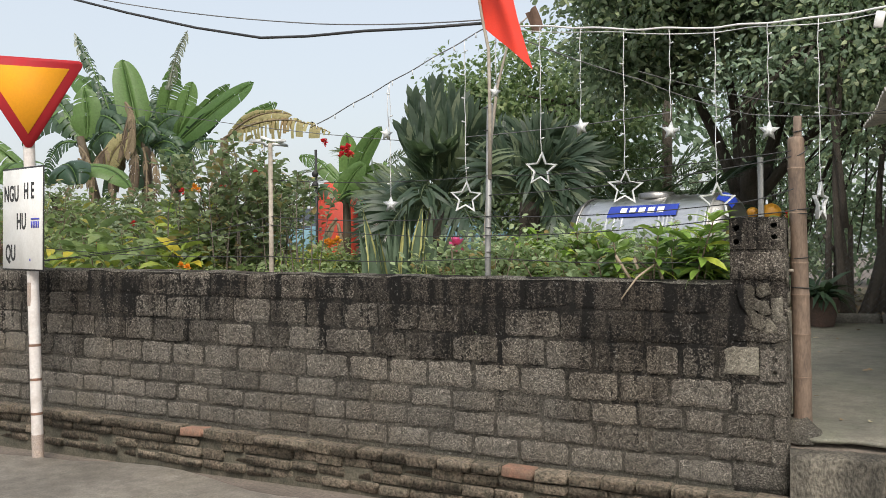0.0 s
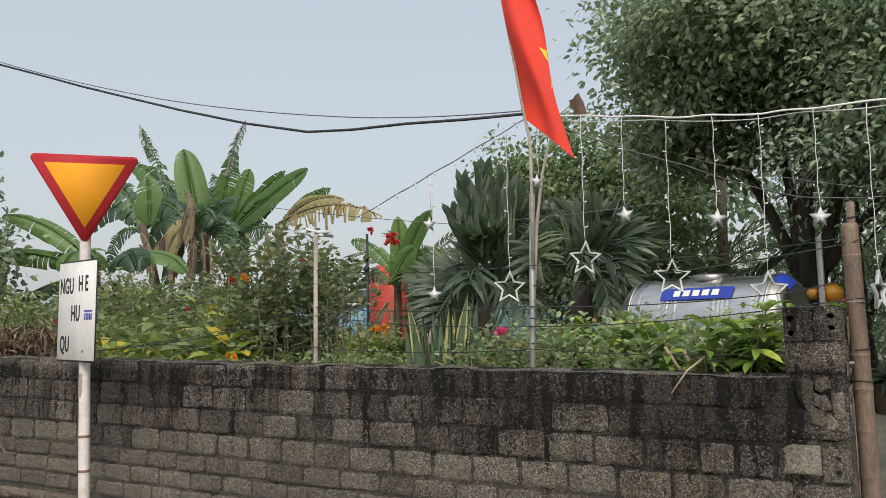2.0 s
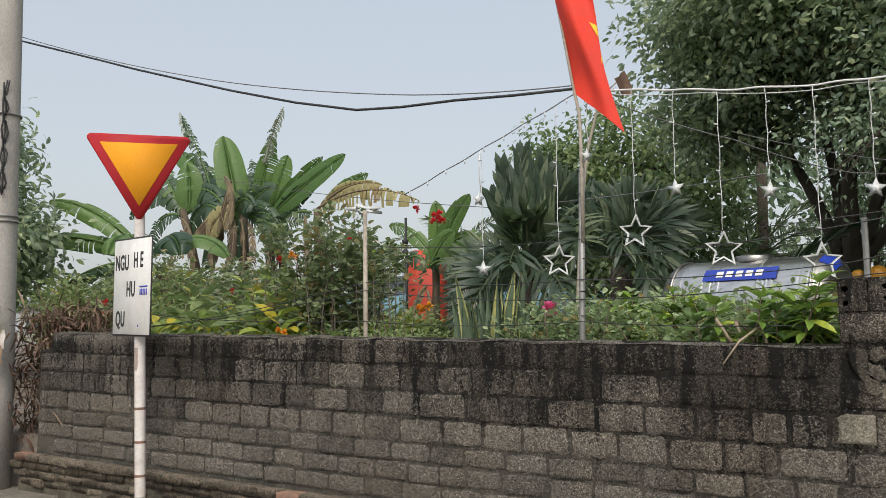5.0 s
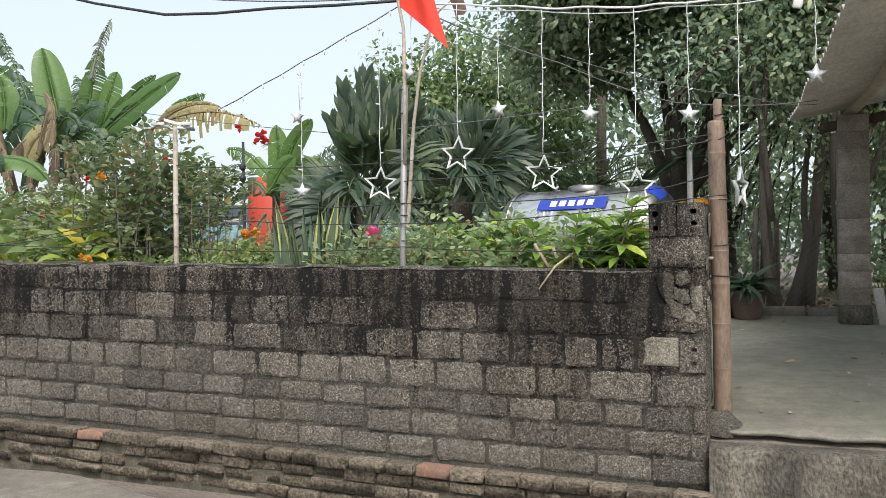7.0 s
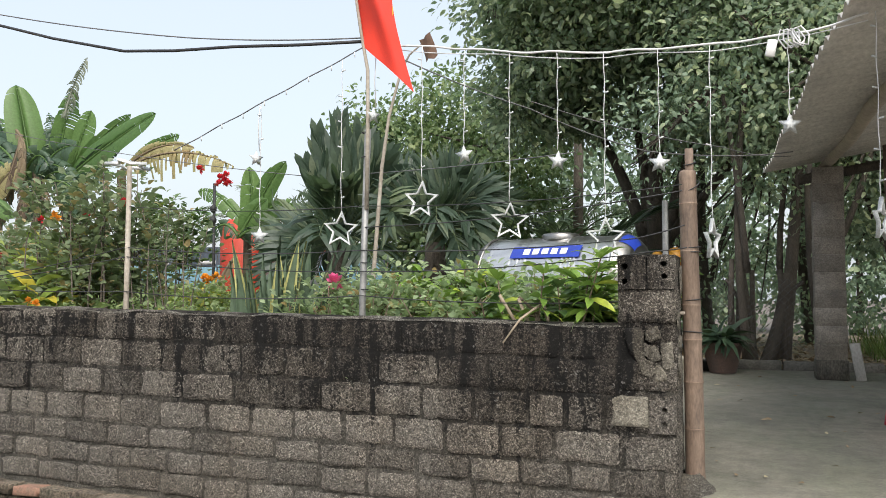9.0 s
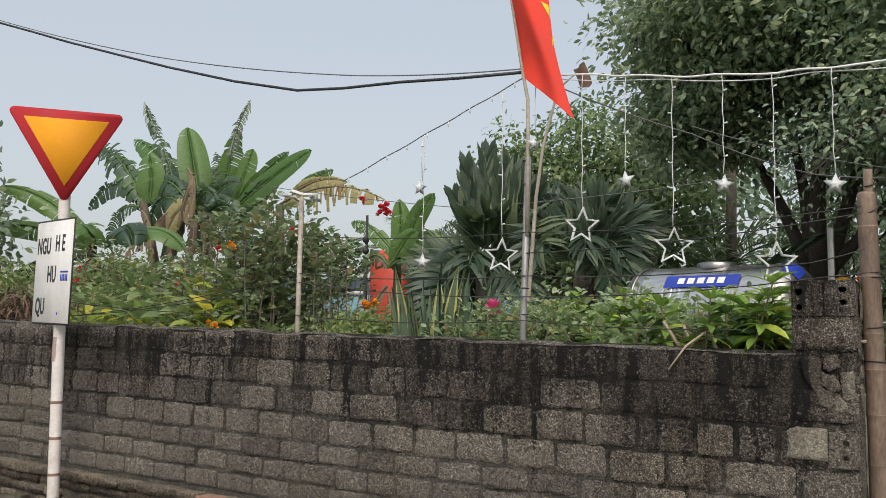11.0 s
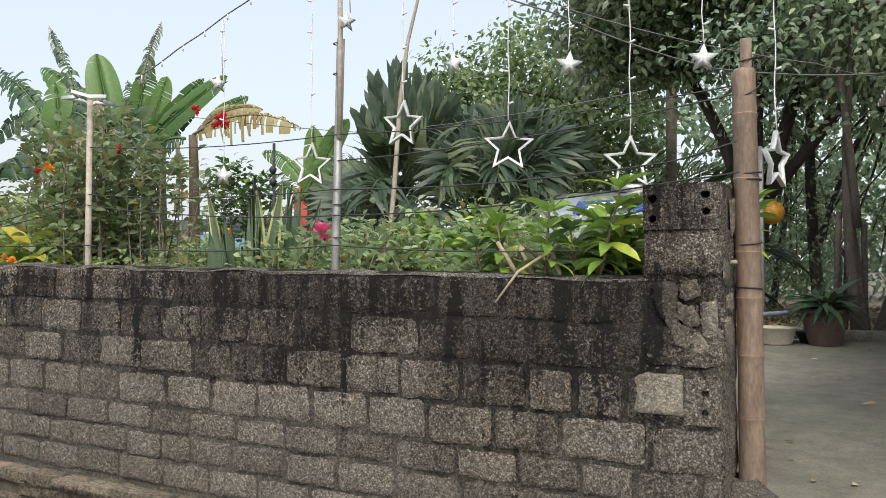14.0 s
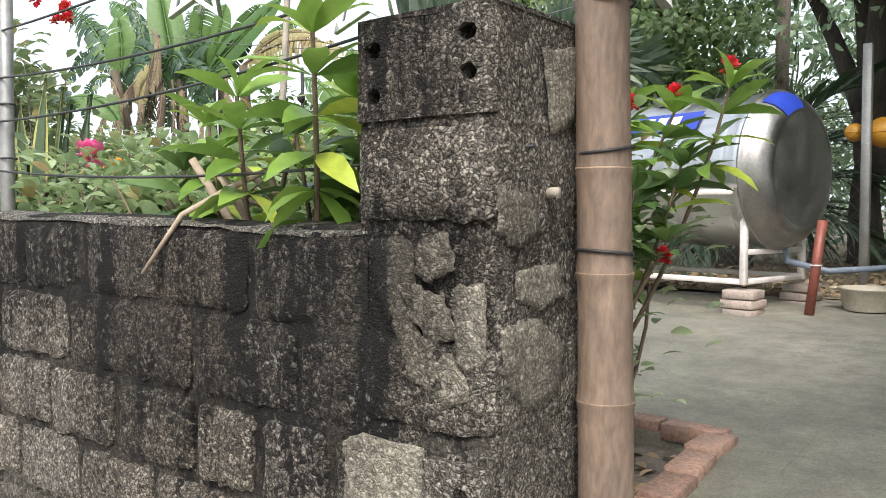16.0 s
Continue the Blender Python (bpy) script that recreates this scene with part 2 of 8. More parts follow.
M_BAMBOO = surf("dry_bamboo", (0.235, 0.168, 0.122), (0.12, 0.086, 0.064), 4.0, 0.65, 0, 30, 0.3, 0.3, 0.0, (3.5, 3.5, 1.0))
M_PURLIN = surf("pale_bamboo", (0.48, 0.42, 0.34), (0.36, 0.31, 0.25), 3, 0.7, 0, 22, 0.2, 0.2)
M_BAMBOO_NODE = surf("bamboo_node", (0.24, 0.16, 0.11), (0.34, 0.25, 0.17), 12, 0.7, 0, 60, 0.3, 0.3)
M_CANE = surf("grey_cane", (0.40, 0.36, 0.30), (0.28, 0.24, 0.19), 4, 0.7, 0, 40, 0.2, 0.25)
M_GALV = surf("galvanised_pipe", (0.33, 0.33, 0.32), (0.22, 0.22, 0.21), 6, 0.55, 0.6, 60, 0.1, 0.15)
M_CABLE = surf("black_cable", (0.02, 0.02, 0.022), (0.035, 0.035, 0.035), 10, 0.5, 0, 80, 0.0, 0.1)
M_GREYCABLE = surf("grey_cable", (0.16, 0.16, 0.16), (0.10, 0.10, 0.10), 10, 0.6, 0, 80, 0.0, 0.1)
M_WHITECABLE = surf("white_cable", (0.72, 0.72, 0.72), (0.6, 0.6, 0.6), 10, 0.45, 0, 80, 0.0, 0.08)
M_STAR = surf("frosted_plastic", (0.66, 0.68, 0.67), (0.50, 0.52, 0.52), 30, 0.35, 0, 130, 0.4, 0.22)
M_STEEL = surf("brushed_steel", (0.64, 0.64, 0.63), (0.52, 0.52, 0.51), 3, 0.34, 1.0, 70, 0.06, 0.12, 0, (0.6, 6, 6))
# duller steel, its colour also darkened for the dark surroundings the end cap reflects
M_STEEL_DULL = surf("dull_steel", (0.37, 0.36, 0.345), (0.26, 0.252, 0.24), 4, 0.42, 1.0, 60, 0.06, 0.15)
M_BLUE = surf("blue_print", (0.02, 0.05, 0.36), (0.02, 0.04, 0.28), 6, 0.35, 0, 60, 0.0, 0.08)
M_WHITE = surf("white_paint", (0.76, 0.76, 0.74), (0.64, 0.63, 0.60), 5, 0.5, 0, 50, 0.05, 0.06)
M_WHITE_WORN = surf("worn_white_paint", (0.74, 0.71, 0.68), (0.56, 0.50, 0.46), 7, 0.55, 0, 60, 0.15, 0.1)
M_SIGN_RED = surf("sign_red", (0.42, 0.012, 0.02), (0.34, 0.01, 0.016), 6, 0.75, 0, 60, 0.0, 0.05)
M_SIGN_AMBER = surf("sign_amber", (0.78, 0.33, 0.006), (0.72, 0.29, 0.006), 4, 0.75, 0, 60, 0.0, 0.05)
M_BLACK = surf("black_paint", (0.015, 0.015, 0.016), (0.03, 0.03, 0.03), 9, 0.6, 0, 60, 0.0, 0.2)
M_INK = surf("blue_ink", (0.03, 0.04, 0.40), (0.06, 0.07, 0.45), 30, 0.6, 0, 90, 0.0, 0.2)
M_GREYMETAL = surf("grey_metal_back", (0.35, 0.36, 0.37), (0.27, 0.28, 0.28), 6, 0.5, 0.5, 60, 0.05, 0.1)
M_POLE = surf("cast_concrete", (0.42, 0.40, 0.37), (0.30, 0.285, 0.26), 3, 0.9, 0, 70, 0.4, 0.2, 0, (1, 1, 0.5))
M_ROOF = surf("fibre_cement_sheet", (0.60, 0.57, 0.52), (0.45, 0.43, 0.40), 2.5, 0.9, 0, 40, 0.3, 0.25)
M_RED_PLASTIC = surf("red_plastic", (0.62, 0.03, 0.06), (0.52, 0.025, 0.05), 6, 0.35, 0, 60, 0.0, 0.08)
M_RED_PIPE = surf("rusty_red_pipe", (0.26, 0.07, 0.05), (0.15, 0.055, 0.04), 9, 0.5, 0.2, 60, 0.1, 0.25)
M_BLUE_PIPE = surf("blue_grey_pvc", (0.20, 0.24, 0.30), (0.15, 0.18, 0.23), 9, 0.45, 0, 60, 0.0, 0.12)
M_BASIN = surf("beige_plastic", (0.46, 0.42, 0.33), (0.36, 0.33, 0.26), 8, 0.5, 0, 60, 0.05, 0.15)
M_TERRA = surf("dark_terracotta", (0.115, 0.072, 0.055), (0.07, 0.05, 0.042), 8, 0.85, 0, 60, 0.2, 0.25)
M_BUOY = surf("yellow_plastic", (0.55, 0.27, 0.02), (0.40, 0.18, 0.02), 7, 0.45, 0, 60, 0.0, 0.15)
M_BARK = surf("dark_bark", (0.12, 0.10, 0.08), (0.07, 0.06, 0.048), 5, 0.95, 0, 40, 1.0, 0.45, 0, (3, 3, 0.8), 0.02)
M_BARK_PALE = surf("pale_bark", (0.24, 0.20, 0.16), (0.13, 0.11, 0.09), 5, 0.95, 0, 40, 0.9, 0.4, 0.2, (3, 3, 0.8), 0.015)
M_TWIG = surf("twig", (0.20, 0.15, 0.10), (0.12, 0.09, 0.065), 8, 0.9, 0, 60, 0.3, 0.3)
M_TWIG_PALE = surf("bare_stick", (0.42, 0.34, 0.25), (0.28, 0.22, 0.16), 8, 0.8, 0, 60, 0.3, 0.2)
M_STEM_BANANA = surf("banana_stem", (0.11, 0.085, 0.05), (0.055, 0.04, 0.026), 4, 0.7, 0, 30, 0.5, 0.4, 0.1, (4, 4, 0.7))
M_FLAG = surf("red_cloth", (0.72, 0.045, 0.02), (0.62, 0.035, 0.018), 5, 0.75, 0, 150, 0.1, 0.08)
M_FLAG_STAR = surf("yellow_cloth", (0.80, 0.55, 0.03), (0.74, 0.5, 0.03), 5, 0.75, 0, 150, 0.1, 0.06)
M_RED_TARP = surf("red_tarpaulin", (0.58, 0.06, 0.03), (0.42, 0.05, 0.03), 2, 0.6, 0, 30, 0.2, 0.12)
M_TEAL = surf("teal_sheeting", (0.16, 0.30, 0.36), (0.12, 0.24, 0.30), 1.5, 0.6, 0, 20, 0.1, 0.12)
M_BANNER = surf("dark_banner", (0.05, 0.065, 0.085), (0.035, 0.045, 0.06), 2, 0.6, 0, 30, 0.0, 0.1)
M_FAR_WALL = surf("pale_render_wall", (0.55, 0.54, 0.52), (0.44, 0.43, 0.41), 1.0, 0.9, 0, 20, 0.1, 0.1)
M_FAR_ROOF = surf("grey_sheet_roof", (0.30, 0.31, 0.33), (0.22, 0.23, 0.25), 1.0, 0.7, 0, 20, 0.1, 0.1)
M_PETAL_RED = leaf_mat("red_petal", (0.55, 0.01, 0.03), (0.70, 0.03, 0.05), through_light=0.25)
M_PETAL_PINK = leaf_mat("pink_petal", (0.80, 0.09, 0.30), (0.85, 0.20, 0.42), through_light=0.25)
M_PETAL_ORANGE = leaf_mat("orange_petal", (0.80, 0.28, 0.02), (0.85, 0.40, 0.04), through_light=0.25)
L_TREE = leaf_mat("dark_tree_leaf", (0.16, 0.225, 0.15), (0.38, 0.46, 0.30), (0.54, 0.61, 0.36), 0.24, 0.32, 0.54)
L_JACK = leaf_mat("jackfruit_leaf", (0.12, 0.19, 0.085), (0.25, 0.33, 0.14), (0.36, 0.43, 0.2), 0.12, 0.34, 0.42)
L_FAR = leaf_mat("far_tree_leaf", (0.19, 0.27, 0.19), (0.31, 0.40, 0.27), (0.38, 0.46, 0.28), 0.08, 0.45, 0.48)
L_MID = leaf_mat("garden_leaf", (0.155, 0.22, 0.09), (0.29, 0.36, 0.145), (0.36, 0.34, 0.08), 0.08, 0.42, 0.42)
L_BOUG = leaf_mat("bougainvillea_leaf", (0.14, 0.185, 0.10), (0.27, 0.325, 0.18), (0.36, 0.28, 0.13), 0.14, 0.45, 0.38)
L_ROSE = leaf_mat("rose_leaf", (0.235, 0.315, 0.17), (0.43, 0.52, 0.28), (0.34, 0.25, 0.1), 0.06, 0.45, 0.42)
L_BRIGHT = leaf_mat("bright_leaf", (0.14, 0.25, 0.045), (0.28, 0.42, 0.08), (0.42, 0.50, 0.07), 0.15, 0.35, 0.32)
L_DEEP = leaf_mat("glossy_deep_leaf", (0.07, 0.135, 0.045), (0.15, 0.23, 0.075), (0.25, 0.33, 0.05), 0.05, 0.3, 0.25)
L_CROTON = leaf_mat("yellow_green_leaf", (0.16, 0.25, 0.045), (0.32, 0.38, 0.07), (0.50, 0.42, 0.05), 0.2, 0.4, 0.35)
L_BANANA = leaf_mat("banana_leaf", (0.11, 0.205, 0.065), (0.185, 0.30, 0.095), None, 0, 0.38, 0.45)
# darker copy of the banana leaf: shade among the leaves put into the colour
L_BANANA_SHADED = leaf_mat("shaded_banana_leaf", (0.03, 0.062, 0.038), (0.065, 0.11, 0.06), None, 0, 0.42, 0.2)
L_DEAD = leaf_mat("dead_leaf", (0.16, 0.12, 0.08), (0.30, 0.235, 0.15), (0.10, 0.07, 0.05), 0.3, 0.8, 0.25)
L_YELLOWING = leaf_mat("yellowing_leaf", (0.46, 0.41, 0.20), (0.36, 0.31, 0.15), (0.3, 0.2, 0.1), 0.2, 0.6, 0.35)
L_PALM = leaf_mat("dark_palm_leaf", (0.040, 0.068, 0.047), (0.080, 0.115, 0.075), (0.15, 0.185, 0.115), 0.10, 0.42, 0.32)
L_PALM_PALE = leaf_mat("pale_palm_leaf", (0.10, 0.14, 0.08), (0.18, 0.22, 0.12), None, 0, 0.5, 0.3)
L_SNAKE = leaf_mat("snake_plant_leaf", (0.08, 0.13, 0.08), (0.14, 0.19, 0.12), None, 0, 0.4, 0.1)
L_SNAKE_EDGE = leaf_mat("snake_plant_edge", (0.50, 0.50, 0.18), (0.55, 0.52, 0.22), None, 0, 0.4, 0.1)
L_GRASS = leaf_mat("grass_blade", (0.10, 0.17, 0.04), (0.20, 0.27, 0.07), (0.34, 0.30, 0.12), 0.15, 0.55, 0.3)
L_BRUSH = leaf_mat("dry_brush", (0.09, 0.055, 0.042), (0.17, 0.105, 0.075), (0.28, 0.2, 0.13), 0.15, 0.9, 0.1)
L_FALLEN = leaf_mat("fallen_leaf", (0.22, 0.15, 0.09), (0.36, 0.27, 0.17), (0.42, 0.36, 0.24), 0.2, 0.9, 0.1)


# ---- mesh helpers ----
class Geo:
    """Collects vertices and faces of one mesh."""

    def __init__(self):
        self.v, self.f, self.n = [], [], 0

    def add(self, verts, faces):
        verts = np.asarray(verts, float).reshape(-1, 3)
        self.v.append(verts)
        self.f += [tuple(i + self.n for i in f) for f in faces]
        self.n += len(verts)
        return self

    def tube(self, pts, radii, seg=8, cap=True):
        pts = [Vector(p) for p in pts]
        if isinstance(radii, (int, float)):
            radii = [radii] * len(pts)
        verts, faces = [], []
        side = None
        for i, p in enumerate(pts):
            d = (pts[min(i + 1, len(pts) - 1)] - pts[max(i - 1, 0)]).normalized()
            if side is None:
                side = d.orthogonal().normalized()
            side = (side - d * side.dot(d)).normalized()
            up = d.cross(side)
            for k in range(seg):
                a = 2 * math.pi * k / seg
                verts.append(p + (side * math.cos(a) + up * math.sin(a)) * radii[i])
        for i in range(len(pts) - 1):
            for k in range(seg):
                k2 = (k + 1) % seg
                faces.append((i * seg + k, i * seg + k2, (i + 1) * seg + k2, (i + 1) * seg + k))
        if cap:
            faces.append(tuple(reversed(range(seg))))
            faces.append(tuple(range((len(pts) - 1) * seg, len(pts) * seg)))
        return self.add([tuple(v) for v in verts], faces)

    def box(self, c, s, bevel=0.0, m=None):
        x, y, z = (k / 2 for k in s)
        b = min(bevel, x * 0.9, y * 0.9, z * 0.9)
        if b <= 0:
            vs = [(i * x, j * y, k * z) for i in (-1, 1) for j in (-1, 1) for k in (-1, 1)]
            fs = [(0, 1, 3, 2), (4, 6, 7, 5), (0, 4, 5, 1), (2, 3, 7, 6), (0, 2, 6, 4), (1, 5, 7, 3)]
        else:
            bm = bmesh.new()
            bmesh.ops.create_cube(bm, size=1, matrix=Matrix.Diagonal((*s, 1)))
            bmesh.ops.bevel(bm, geom=bm.edges[:], offset=b, segments=1, affect="EDGES")
            bm.verts.index_update()
            vs = [tuple(v.co) for v in bm.verts]
            fs = [tuple(v.index for v in f.verts) for f in bm.faces]
            bm.free()
        if m is not None:
            vs = [tuple(m @ Vector(v)) for v in vs]
        return self.add([(v[0] + c[0], v[1] + c[1], v[2] + c[2]) for v in vs], fs)

    def grid(self, pts, closed=False):
        """pts: rows of points, joined by quads."""
        rows, cols = len(pts), len(pts[0])
        faces = []
        for i in range(rows - 1):
            for j in range(cols - (0 if closed else 1)):
                j2 = (j + 1) % cols
                faces.append((i * cols + j, i * cols + j2, (i + 1) * cols + j2, (i + 1) * cols + j))
        return self.add([tuple(p) for r in pts for p in r], faces)

    def lathe(self, profile, seg=32, m=None):
        """profile: (radius, height) pairs, turned about z."""
        rows = []
        for r, h in profile:
            row = [Vector((r * math.cos(2 * math.pi * k / seg), r * math.sin(2 * math.pi * k / seg), h)) for k in range(seg)]
            rows.append([m @ v for v in row] if m is not None else row)
        return self.grid(rows, True)

    def prism(self, outline, depth, m=None):
        """A flat outline in x, z given thickness along y."""
        n = len(outline)
        vs = [Vector((x, -depth / 2, z)) for x, z in outline] + [Vector((x, depth / 2, z)) for x, z in outline]
        fs = [tuple(range(n)), tuple(reversed(range(n, 2 * n)))]
        fs += [(k, k + n, (k + 1) % n + n, (k + 1) % n) for k in range(n)]
        if m is not None:
            vs = [m @ v for v in vs]
        return self.add([tuple(v) for v in vs], fs)

    def mesh(self, name, smooth=False):
        me = bpy.data.meshes.new(name)
        verts = np.concatenate(self.v) if self.v else np.zeros((0, 3))
        tot = np.array([len(f) for f in self.f], np.int32)
        me.vertices.add(len(verts))
        me.vertices.foreach_set("co", verts.astype(np.float32).ravel())
        me.loops.add(int(tot.sum()))
        me.loops.foreach_set("vertex_index", np.array([i for f in self.f for i in f], np.int32))
        me.polygons.add(len(tot))
        me.polygons.foreach_set("loop_start", np.concatenate([[0], np.cumsum(tot)[:-1]]).astype(np.int32))
        if smooth:
            me.polygons.foreach_set("use_smooth", np.ones(len(tot), bool))
        me.update(calc_edges=True)
        me.validate()
        return me


def unit(a):
    return a / np.maximum(np.linalg.norm(a, axis=-1, keepdims=True), 1e-9)


def leaves_mesh(name, P, D, L, W, droop=0.2, fine=False, rng=None, up=None):
    """One mesh of many leaves: bases P, directions D, lengths L, widths W."""
    rng = rng or np.random.default_rng(1)
    n = len(P)
    D = unit(D)
    U = unit((np.array([0, 0, 1.0]) if up is None else up) + rng.normal(0, 0.35, (n, 3)))
    S = unit(np.cross(D, U))
    N = np.cross(S, D)
    L, W = (np.broadcast_to(a, (n,)).reshape(n, 1) for a in (L, W))
    dr = droop * L
    if fine:
        st = ((0.25, 0.72, 0.03), (0.5, 1.0, 0.16), (0.78, 0.66, 0.5))
        vs = [P]
        for t, w, d in st:
            c = P + D * L * t - N * dr * d
            e = N * W * 0.13 * w
            vs += [c - S * W * 0.5 * w + e, c, c + S * W * 0.5 * w + e]
        vs.append(P + D * L * 0.98 - N * dr)
        k = len(vs)
        fs = [(0, 2, 1), (0, 3, 2), (1, 2, 5, 4), (2, 3, 6, 5), (4, 5, 8, 7), (5, 6, 9, 8), (7, 8, 10), (8, 9, 10)]
    else:
        c1, c2 = P + D * L * 0.36, P + D * L * 0.74 - N * dr * 0.4
        e = N * W * 0.1
        vs = [P, c1 - S * W * 0.5 + e, c1 + S * W * 0.5 + e, c2 - S * W * 0.36 + e, c2 + S * W * 0.36 + e, P + D * L - N * dr]
        k = 6
        fs = [(0, 2, 1), (1, 2, 4, 3), (3, 4, 5)]
    V = np.stack(vs, 1).reshape(-1, 3)
    me = bpy.data.meshes.new(name)
    me.vertices.add(len(V))
    me.vertices.foreach_set("co", V.astype(np.float32).ravel())
    flat = np.array([i for f in fs for i in f], np.int32)
    tot = np.array([len(f) for f in fs], np.int32)
    idx = (np.arange(n, dtype=np.int32)[:, None] * k + flat[None]).ravel()
    me.loops.add(len(idx))
    me.loops.foreach_set("vertex_index", idx)
    tots = np.tile(tot, n)
    me.polygons.add(len(tots))
    me.polygons.foreach_set("loop_start", np.concatenate([[0], np.cumsum(tots)[:-1]]).astype(np.int32))
    me.polygons.foreach_set("use_smooth", np.ones(len(tots), bool))
    me.update(calc_edges=True)
    return me


def link(name, me, material, parent=None, label="", kind=""):
    ob = new(name, me)
    if not me.materials:
        me.materials.append(material)
    if parent is not None:
        ob.parent = parent
    return tagged(ob, label, kind=kind)


def part(name, geo, material, parent=None, label="", smooth=False, kind=""):
    return link(name, geo.mesh(name, smooth), material, parent, label, kind)


def thing(name, at, label, category, group="", kind=""):
    """An Empty at a thing's base."""
    e = new(name)
    e.empty_display_size = 0.05
    e.location = at
    return tagged(e, label, category, group, kind)


def under(name, geo, material, e, label="", smooth=False, kind=""):
    """A part given in world coordinates under an Empty that is only moved."""
    ob = part(name, geo, material, e, label, smooth, kind)
    ob.matrix_parent_inverse = Matrix.Translation(-Vector(e.location))
    return ob


def leaf_part(name, e, material, P, D, L, W, droop=0.2, fine=False, rng=None, label="", up=None):
    ob = link(name, leaves_mesh(name, P, D, L, W, droop, fine, rng, up), material, e, label)
    ob.matrix_parent_inverse = Matrix.Translation(-Vector(e.location))
    return ob


def bez(a, b, sag, n=12):
    """A hanging line from a to b."""
    a, b = Vector(a), Vector(b)
    return [a.lerp(b, i / n) - Vector((0, 0, sag * 4 * (i / n) * (1 - i / n))) for i in range(n + 1)]


def slope(x):
    return -0.0165 * (x + 2.0)


def ground_z(y):
    if y < 4.84:
        return 0.0
    return min(0.50 + 0.04 * (y - 4.7), 0.74)


WALL_Y = 4.757


# ---- ground, road, yard ----
def build_ground():
    ys = [-400, -60, -20, -8, -3, 0, 2, 3, 4, 4.5, 4.835, 4.842, 5.2, 6, 7, 8, 8.97, 12, 16, 20, 30, 60, 150, 500, 2500]
    xs = [-2500, -500, -120, -50, -25, -15, -10, -7, -5, -3, -1, 0, 1, 3, 6, 10, 18, 40, 120, 500, 2500]
    rows = []
    for y in ys:
        z = ground_z(y)
        rows.append([(x, y, z + (0.02 * noise.noise(Vector((x, y, 0))) if abs(x) < 30 and y < 40 and y > 5.5 else 0)) for x in xs])
    g = Geo().grid(rows)
    return part("ground", g, M_DIRT, None, "damp brown earth strip and garden soil", kind="structure")


build_ground()


def build_road():
    xs = [-40 + 0.25 * i for i in range(321)]
    top, bot, back = [], [], []
    for x in xs:
        e = 4.42 + 0.16 * noise.noise(Vector((x * 0.7, 3, 0))) + 0.05 * noise.noise(Vector((x * 4, 9, 0)))
        if -5.0 < x < -3.1:
            e += 0.25 * math.sin(math.pi * (x + 5.0) / 1.9)
        if x < -6.5:
            e += 0.35
        top.append((x, e - 0.03, 0.032))
        bot.append((x, e, 0.004))
        back.append((x, -9, 0.032))
    g = Geo().grid([back, top, bot])
    return part("road", g, M_ROAD, None, "worn pale concrete village road", kind="structure")


build_road()


def yard_z(y):
    return ground_z(max(y, 4.845)) + 0.055


